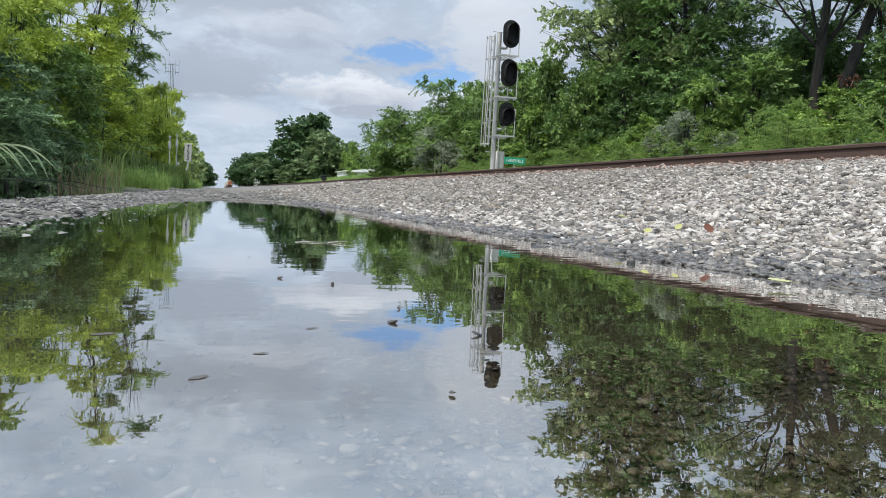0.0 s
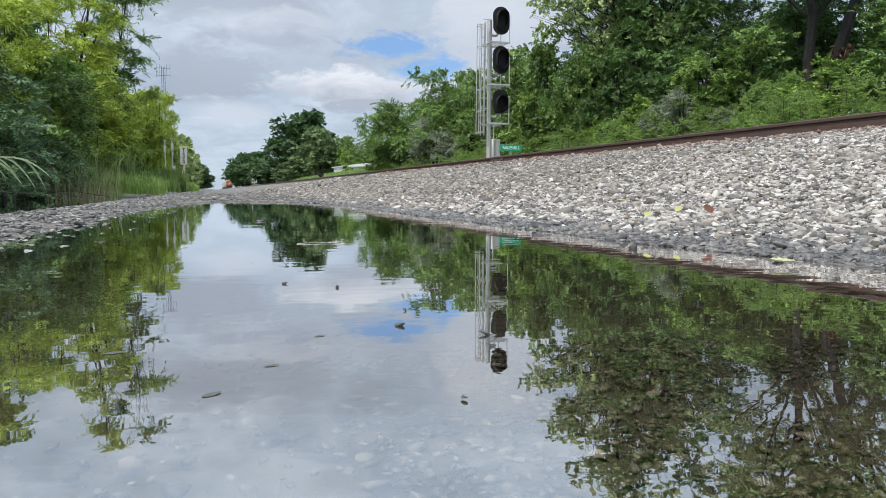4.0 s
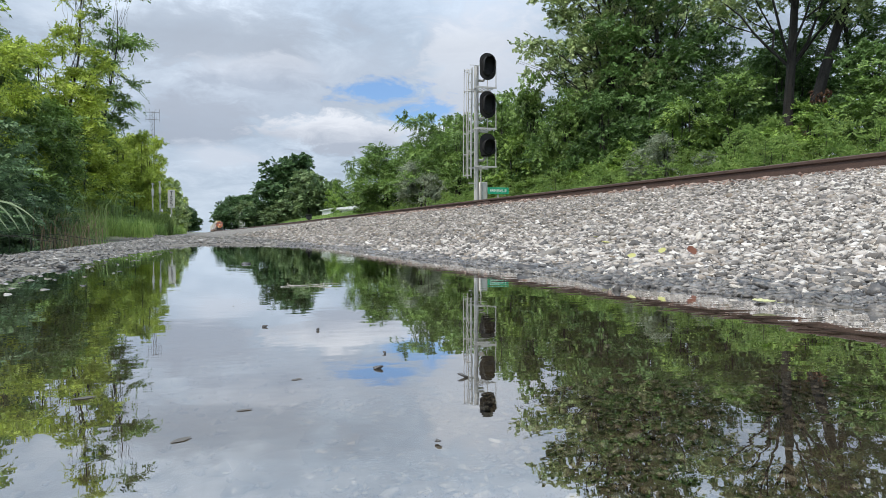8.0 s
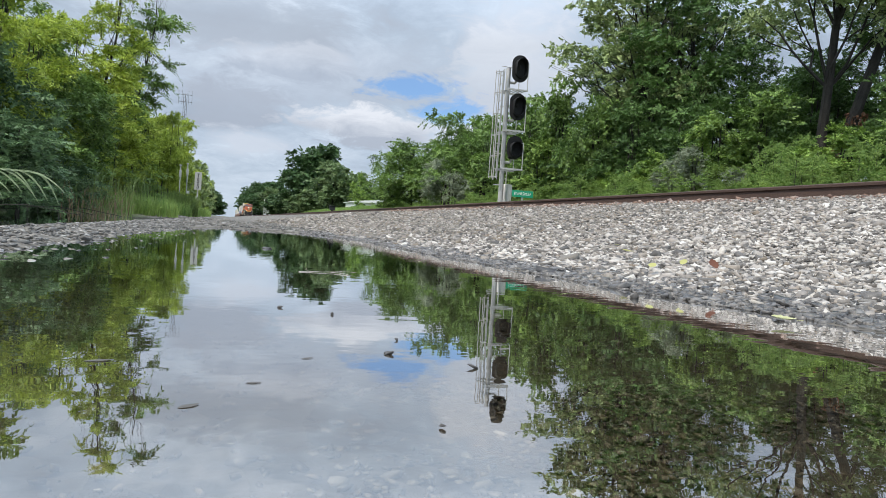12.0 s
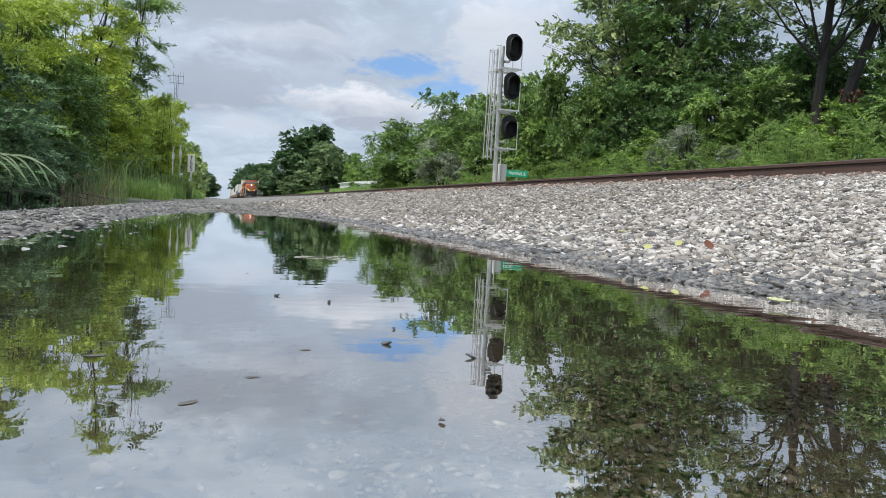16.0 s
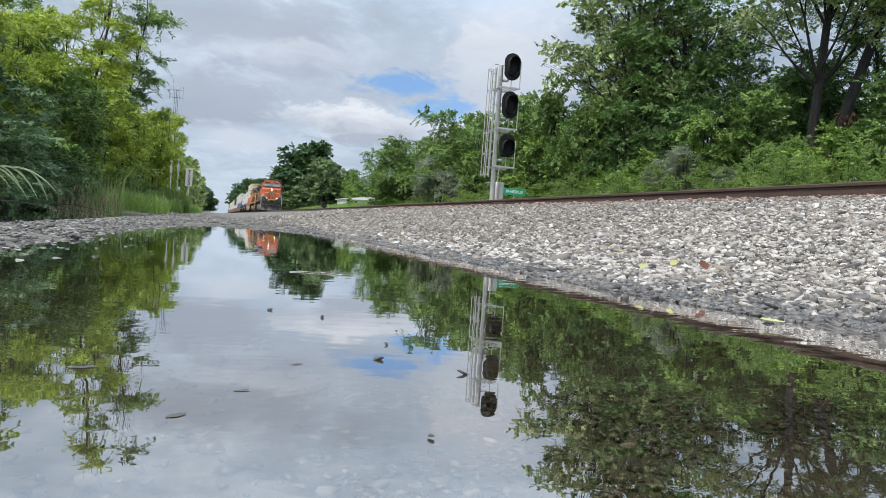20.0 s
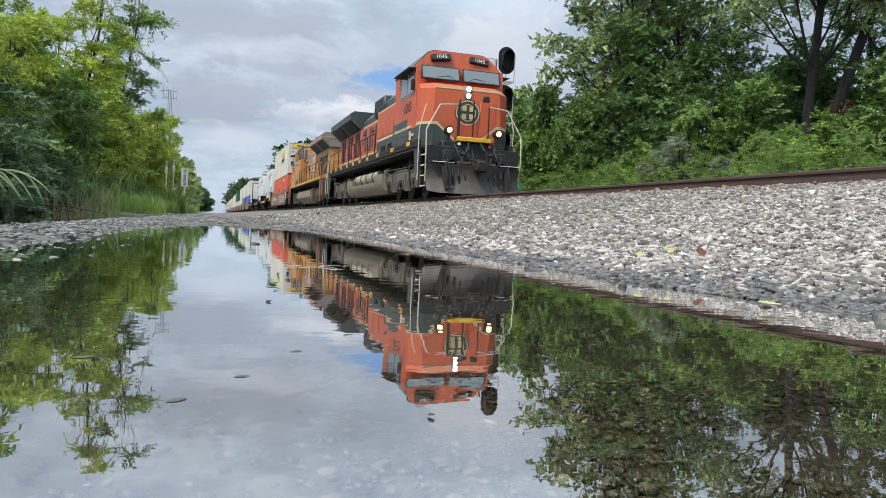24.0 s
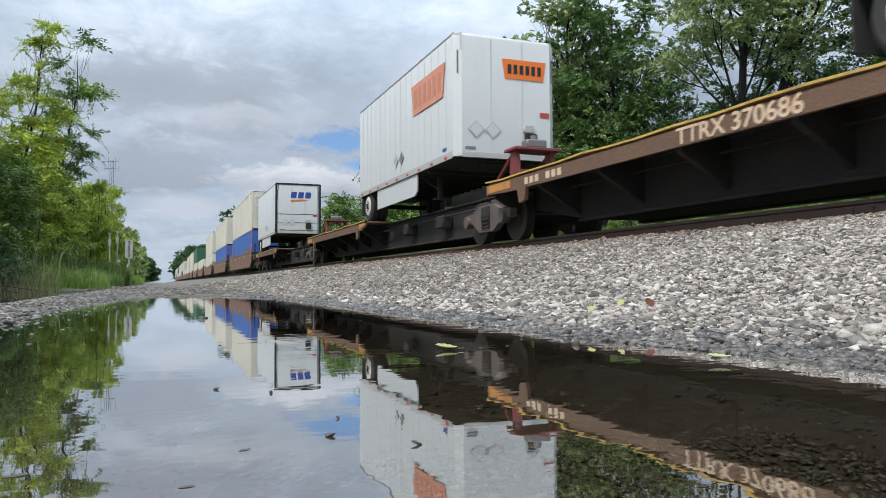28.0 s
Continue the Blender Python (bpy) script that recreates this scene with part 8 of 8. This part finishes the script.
def flat_car(label, length, number, trucks, first):
    """A spine car: a deep centre beam with a wheel platform along its rear half."""
    t = thing("flat_car", label, "freight car", "flat cars of the train")
    p0 = length - 9.9
    beam = [(0.1, 1.02), (length - 0.1, 1.02), (length - 0.2, 0.62), (length - 2.4, 0.24), (2.6, 0.24), (0.9, 0.62)]
    part("spine", Geo().prism(beam, 0, -0.62, 0.62), spine_shade, t, "grimy centre beam, near-black with the shade below the deck")
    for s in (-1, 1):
        part("spine_flange", Geo().box(s * 0.62 - 0.10, s * 0.62 + 0.10, 2.4, length - 2.2, 0.21, 0.26, 0.01).box(s * 0.62 - 0.08, s * 0.62 + 0.10, 0.4, length - 0.3, 1.0, 1.04, 0.01), shade_grime, t)
    part("deck", Geo().box(-1.42, 1.42, p0, length - 0.05, 1.045, 1.10, 0.01), deckrust, t)
    sill = [(p0, 1.06), (length - 0.05, 1.06), (length - 0.05, 0.88), (length - 1.0, 0.84), (p0 + 0.5, 0.84), (p0, 0.95)]
    for s in (-1, 1):
        part("side_sill", Geo().prism(sill, 0, s * 1.44 - 0.03, s * 1.44 + 0.03), deckrust, t)
        n = 14
        vs, fs = [], []
        for i in range(n + 1):
            # a bent and worn edge strip
            y = p0 + (length - 0.05 - p0) * i / n
            dz = 0.012 * math.sin(i * 2.3) + 0.008 * math.sin(i * 5.1)
            vs += [(s * 1.38, y, 1.095 + dz), (s * 1.49, y, 1.095 + dz), (s * 1.49, y, 1.125 + dz), (s * 1.38, y, 1.125 + dz)]
        for i in range(n):
            for k in range(4):
                fs.append((4 * i + k, 4 * i + (k + 1) % 4, 4 * i + 4 + (k + 1) % 4, 4 * i + 4 + k))
        part("edge_strip", Geo().add(vs, fs), worn_yellow, t, "worn yellow edge")
        part("corner_plate", Geo().prism([(p0 + 0.02, 0.99), (p0 + 0.75, 0.90), (p0 + 0.75, 1.05), (p0 + 0.02, 1.05)], 0, s * 1.472 - 0.003, s * 1.472 + 0.003), worn_orange, t)
        part("corner_plate", Geo().box(s * 1.472 - 0.003, s * 1.472 + 0.003, length - 1.1, length - 0.12, 0.90, 1.04), worn_orange, t)
        for i in range(6):
            y = p0 + 0.6 + (9.0) * i / 5
            part("cross_bearer", Geo().prism([(s * 0.60, 0.34), (s * 1.40, 0.80), (s * 1.40, 1.04), (s * 0.60, 1.04)], 1, y - 0.05, y + 0.05), shade_grime, t)
        for y in (p0 + 0.85, length - 1.7):
            part("stake_bracket", Geo().prism([(y, 0.62), (y + 0.20, 0.58), (y + 0.30, 0.86), (y - 0.06, 0.86)], 0, s * 1.44 - 0.05, s * 1.44 + 0.02), deckrust, t)
        part("air_pipe", Geo().pipe([(s * 0.80, 1.0, 0.82), (s * 0.82, length * 0.4, 0.78), (s * 0.80, length - 1.0, 0.82)], 0.022, 5), shade_grime, t)
        for k, y in enumerate((p0 - 5.4, p0 - 2.6)):
            part("valve_box", Geo().box(s * 0.78 - 0.14, s * 0.78 + 0.14, y, y + 0.55 - 0.15 * k, 0.52, 0.84, 0.03), shade_grime, t)
    # trailer hitch
    h = thing("hitch", "", "")
    h.parent = t
    y = 2.4 if first else 0.55
    for s in (-1, 1):
        part("hitch_leg", Geo().prism([(y, 1.04), (y + 0.42, 1.04), (y + 0.34, 1.96), (y + 0.10, 1.96)], 0, s * 0.42 - 0.05, s * 0.42 + 0.05), hitch_red, h)
        part("hitch_brace", Geo().pipe([(s * 0.42, y + 0.4, 1.85), (s * 0.42, y + 1.7, 1.06)], 0.05, 6), hitch_red, h)
    part("hitch_plate", Geo().box(-0.55, 0.55, y - 0.08, y + 0.5, 1.95, 2.02, 0.015), hitch_red, h)
    part("hitch_cross", Geo().box(-0.37, 0.37, y + 0.06, y + 0.14, 1.42, 1.56, 0.01), hitch_red, h)
    part("hitch_jaw", Geo().box(-0.24, 0.24, y, y + 0.3, 2.02, 2.20, 0.03).cyl((0, y + 0.15, 2.18), (0, y + 0.15, 2.30), 0.08, 10), grime_steel, h)
    if first:
        part("end_sill", Geo().box(-1.42, 1.42, 0.35, 0.62, 0.86, 1.08, 0.02).box(-1.42, -0.6, 0.62, 2.5, 0.92, 1.03, 0.01).box(0.6, 1.42, 0.62, 2.5, 0.92, 1.03, 0.01), deckrust, t)
        part("end_beam", Geo().box(-1.46, -1.38, 0.65, 2.6, 0.94, 1.10, 0.01), worn_orange, t)
        part("coupler", Geo().box(-0.14, 0.14, -0.2, 0.5, 0.76, 0.98, 0.04), shade_grime, t)
        br = thing("hand_brake", "", "")
        br.parent = t
        n = 18
        part("wheel_rim", Geo().pipe([(-0.75 + 0.26 * math.cos(2 * math.pi * i / n), 0.42, 1.95 + 0.26 * math.sin(2 * math.pi * i / n)) for i in range(n + 1)], 0.018, 6), shade_grime, br)
        part("spokes", Geo().cyl((-1.0, 0.42, 1.95), (-0.5, 0.42, 1.95), 0.012, 5).cyl((-0.75, 0.42, 1.70), (-0.75, 0.42, 2.20), 0.012, 5), shade_grime, br)
        part("brake_box", Geo().box(-0.95, -0.55, 0.46, 0.75, 1.45, 1.85, 0.03), deckrust, br)
        part("brake_post", Geo().box(-0.80, -0.70, 0.5, 0.62, 1.08, 1.46), deckrust, br)
        for k in (-1.36, -0.2):
            part("end_post", Geo().box(k - 0.05, k + 0.05, 0.36, 0.46, 0.3, 2.6, 0.01), deckrust, t)
        for y in (0.95, 1.9):
            part("end_railing", Geo().pipe([(-1.40, y, 1.0), (-1.40, y, 1.9), (-1.40, y + 0.55, 1.9), (-1.40, y + 0.55, 1.0)], 0.02, 5).cyl((-1.40, y, 1.45), (-1.40, y + 0.55, 1.45), 0.016, 5), railwhite if y < 1 else worn_orange, t)
        part("side_step", Geo().pipe([(-1.42, 0.45, 0.86), (-1.42, 0.45, 0.34), (-1.42, 0.95, 0.34), (-1.42, 0.95, 0.92)], 0.018, 5), shade_grime, t)
    else:
        part("joint_cheek", Geo().prism([(-0.5, 0.5), (0.9, 0.45), (1.3, 0.95), (-0.4, 0.95)], 0, -0.75, -0.62).prism([(-0.5, 0.5), (0.9, 0.45), (1.3, 0.95), (-0.4, 0.95)], 0, 0.62, 0.75), brown_dirt, t)
    if number:
        text("car_number", number, 0.29, on_side(-1.4755, length - 6.72, 0.95), faded_white, t, 1.15, bold=0.004)
        for i in range(7):
            if i != 3:
                part("mark_bar", Geo().box(-1.478, -1.472, length - 2.95 + 0.19 * i, length - 2.83 + 0.19 * i, 0.89, 1.01), faded_white, t)
    for y in trucks:
        freight_truck(t, y)
    return t


def ribbed(y0, y1, z0, z1, off, length=16.15, half=1.29, rib=0.28):
    """A strip that follows the folds of a container's side."""
    n = int(length / rib)
    step = (length - 0.24) / n
    fold = [(0.12 + step * i + step * dy, d) for i in range(n) for dy, d in ((0, 0.0), (0.35, 0.0), (0.5, 0.03), (0.85, 0.03))]
    ys = [f[0] for f in fold]
    cut = [y0] + [y for y in ys if y0 < y < y1] + [y1]
    vs = []
    for y in cut:
        x = -(half - 0.01 - float(np.interp(y, ys, [f[1] for f in fold]))) - off
        vs += [(x, y, z0), (x, y, z1), (x + 0.003, y, z0), (x + 0.003, y, z1)]
    fs = []
    for i in range(len(cut) - 1):
        a, b = 4 * i, 4 * i + 4
        fs += [(a, b, b + 1, a + 1), (a + 2, a + 3, b + 3, b + 2), (a + 1, b + 1, b + 3, a + 3), (a, a + 2, b + 2, b)]
    return Geo().add(vs, fs)


def stack_marks(c, kind, z0, height):
    half = 1.29
    if kind == "red":
        s = thing("end_sign", "", "")
        s.parent = c
        part("plate", Geo().box(-0.2, 0.95, -0.030, -0.022, z0 + 1.55, z0 + 2.35), logo_yellow, s)
        for k in (-0.1, 0.22, 0.6):
            part("letter_bar", Geo().box(k, k + 0.24, -0.036, -0.031, z0 + 1.66, z0 + 2.22), black if k < 0 else logo_blue, s)
        part("code_plate", Geo().box(-0.78, -0.62, -0.030, -0.022, z0 + 1.5, z0 + 2.4), railwhite, s)
        for y in (7.65,):
            p = thing("flank_sign", "", "")
            p.parent = c
            part("plate", ribbed(y, y + 1.10, z0 + 1.12, z0 + 1.88, 0.007), logo_yellow, p)
            for k in (0.1, 0.44, 0.78):
                part("letter_bar", ribbed(y + k, y + k + 0.24, z0 + 1.22, z0 + 1.78, 0.012), black if k > 0.7 else logo_blue, p)
        for y0, y1 in ((6.35, 7.60), (8.82, 10.3)):
            part("bright_panel", ribbed(y0, y1, z0 + 0.95, z0 + 2.02, 0.005), bright_red, c, "fresh red patch")
        for i in range(8):
            part("code_bar", Geo().box(-half - 0.016, -half - 0.006, 3.0 + 0.16 * i, 3.12 + 0.16 * i, z0 + 2.22, z0 + 2.40), railwhite, c)
        for i in range(9):
            part("code_bar", Geo().box(-half - 0.016, -half - 0.006, 7.8 + 0.11 * i, 7.87 + 0.11 * i, z0 + 2.36, z0 + 2.44), railwhite, c)
    if kind == "white":
        part("end_plate", Geo().box(-0.95, 0.98, -0.030, -0.022, z0 + height - 0.42, z0 + height - 0.12), logo_yellow, c)
        for i in range(7):
            part("letter_bar", Geo().box(-0.5 + 0.17 * i, -0.4 + 0.17 * i, -0.036, -0.031, z0 + height - 0.34, z0 + height - 0.20), black, c)
        for i in range(13):
            part("word_bar", Geo().box(-half - 0.016, -half - 0.006, 3.9 + 0.24 * i, 4.03 + 0.24 * i + 0.03 * (i % 3), z0 + height - 0.95, z0 + height - 0.45 - 0.04 * (i % 2)), logo_yellow, c)
        for i in range(15):
            part("word_bar", Geo().box(-half - 0.016, -half - 0.006, 3.9 + 0.21 * i, 4.00 + 0.21 * i + 0.03 * (i % 3), z0 + height - 1.50, z0 + height - 1.06 - 0.10 * (i % 4 > 0)), dkgreen, c)


def make_train():
    lead = locomotive("weathered orange and dark green diesel locomotive, headlights lit", "orange")
    rolling(lead, 0.0, side=0.06)
    turning(lead, 1)
    trail = locomotive("dusty yellow diesel locomotive with grey roof, running backwards", "yellow")
    rolling(trail, 43.3, 180)
    turning(trail, -1)
    w = well_car("brown stack car with faded spray paint", True)
    rolling(w, 43.9)
    turning(w, 1)
    red = container("red corrugated container in the well of a stack car", 16.15, 0.36, 2.74, cont_red)
    stack_marks(red, "red", 0.36, 2.74)
    rolling(red, 47.75)
    wh = container("off-white corrugated container stacked on a red one", 16.15, 3.115, 2.89, cont_white)
    stack_marks(wh, "white", 3.115, 2.89)
    rolling(wh, 47.75)
    f0 = flat_car("rusty brown spine car with a wheel platform", 19.0, "TTRX 370686", (1.9, 19.75), True)
    rolling(f0, 67.3)
    turning(f0, 1)
    f1 = flat_car("rusty spine car with a worn yellow platform edge", 19.1, "", (19.8,), False)
    rolling(f1, 86.3)
    turning(f1, 1)
    f2 = flat_car("rusty spine car with a worn yellow platform edge", 19.3, "", (17.4,), False)
    rolling(f2, 105.4)
    t0 = trailer("white trailer with orange nose sign, riding a spine car", 2.03, 4.87, "orange")
    rolling(t0, 69.95)
    t1 = copy_thing(t0, pose(0, 0, 0))
    rolling(t1, 88.3)
    t2 = trailer("white trailer with blue sign and dark end frame", 2.08, 5.0, "blue")
    rolling(t2, 116.3)
    pw = well_car("plain brown stack car", False)
    low = {k: container(f"{n} container in the well of a stack car", 16.15, 0.36, 2.74, m, rib=0.45) for k, n, m in (("b", "blue", cont_blue), ("w", "off-white", cont_white))}
    top = {k: container(f"{n} container stacked on another one", 16.15, 3.115, 2.89, m, rib=0.45) for k, n, m in (("w", "off-white", cont_white), ("g", "dark green", cont_green))}
    for y in (0.0, 15.99):
        part("end_post", Geo().box(-1.31, -1.285, y - 0.02, y + 0.18, 0.36, 3.1), cont_red, low["b"])
    used = set()

    def take(ob, back):
        if ob.name in used:
            ob = copy_thing(ob, pose(0, 0, 0))
        used.add(ob.name)
        rolling(ob, back)

    order = ["bw", "bw", "ww", "w-", "wg", "ww", "ww", "w-", "ww", "bw", "ww", "ww", "wg", "ww", "bw", "ww"]
    for i, k in enumerate(order):
        back = 125.0 + 23.6 * i
        take(pw, back)
        take(low[k[0]], back + 3.7)
        if k[1] != "-":
            take(top[k[1]], back + 3.7)


make_train()


def shore_stones():
    """The stones nearest to the eye, each a piece of its own."""
    meshes = []
    for v, f in stone_shapes(12, 1):
        me = bpy.data.meshes.new("stone")
        me.from_pydata((v * [0.9, 0.9, 0.75]).tolist(), [], f.tolist())
        me.materials.append(single_mat)
        meshes.append(me)
    for i in range(290):
        if i < 215:
            y = 1.15 + 2.1 * rng.random() ** 1.2
            x = float(shore_right(y)) - 0.02 + 0.75 * rng.random() ** 1.5
        else:
            y = 2.3 + 2.6 * rng.random()
            x = float(shore_left(y)) - 0.45 * rng.random()
        r = 0.0125 * math.exp(rng.normal(0, 0.25))
        ob = new("stone", meshes[i % 12])
        ob.parent = GROUND
        ob.matrix_basis = pose(x, y, float(ground_z(x, y)) + 0.45 * r, rng.normal(0, 9), rng.normal(0, 9), rng.uniform(0, 360)) @ Matrix.Diagonal((r, r, r, 1))


shore_stones()


def motions():
    """The train rolls past at one steady speed."""
    for ob, back, up, side, turn in CONSIST:
        walk(ob, [(t, pose(TRACK_X + side, FRONT_24 + back + SPEED * (24 - t), RAIL_Z + up, 0, 0, turn)) for t in (0, 4, 8, 12, 16, 20, 24, 28)])
    # wheels turn as they roll
    for w, y, r, way in WHEELS:
        rate = math.degrees(SPEED / r)
        n = math.ceil(28 * rate / 86)
        walk(w, [(28 * i / n, pose(0, y, r, way * (28 * rate * i / n % 360), 0, 0)) for i in range(n + 1)])
    # two leaves lie on the stones until the train's wind lifts them
    a, b = BLOWN
    walk(a, [(0, pose(1.9, 3.2, 0.115, 5, 0, 10)), (25.4, pose(1.9, 3.2, 0.115, 5, 0, 10)), (25.8, pose(1.62, 2.85, 0.30, 50, 20, 60)), (26.0, pose(1.31, 2.46, 0.236, 70, 10, -15)), (26.2, pose(0.90, 2.035, 0.056, 60, 10, 20)), (26.4, pose(0.797, 1.92, 0.007, 6, -6, 55)), (27, pose(0.792, 1.92, 0.007, 6, -6, 58)), (28, pose(0.724, 1.834, 0.007, 6, -6, 62))])
    walk(b, [(0, pose(2.3, 4.0, 0.14, 5, 0, 60)), (25.4, pose(2.3, 4.0, 0.14, 5, 0, 60)), (25.8, pose(1.75, 3.6, 0.27, 40, 30, 10)), (26.0, pose(1.33, 3.365, 0.251, 70, 10, -40)), (26.2, pose(0.95, 3.38, 0.302, 60, 0, 0)), (26.4, pose(0.81, 3.44, 0.195, 50, 0, 40)), (26.8, pose(0.70, 3.5, 0.003, 3, 0, 120)), (28, pose(0.66, 3.48, 0.003, 3, 0, 125))])


motions()
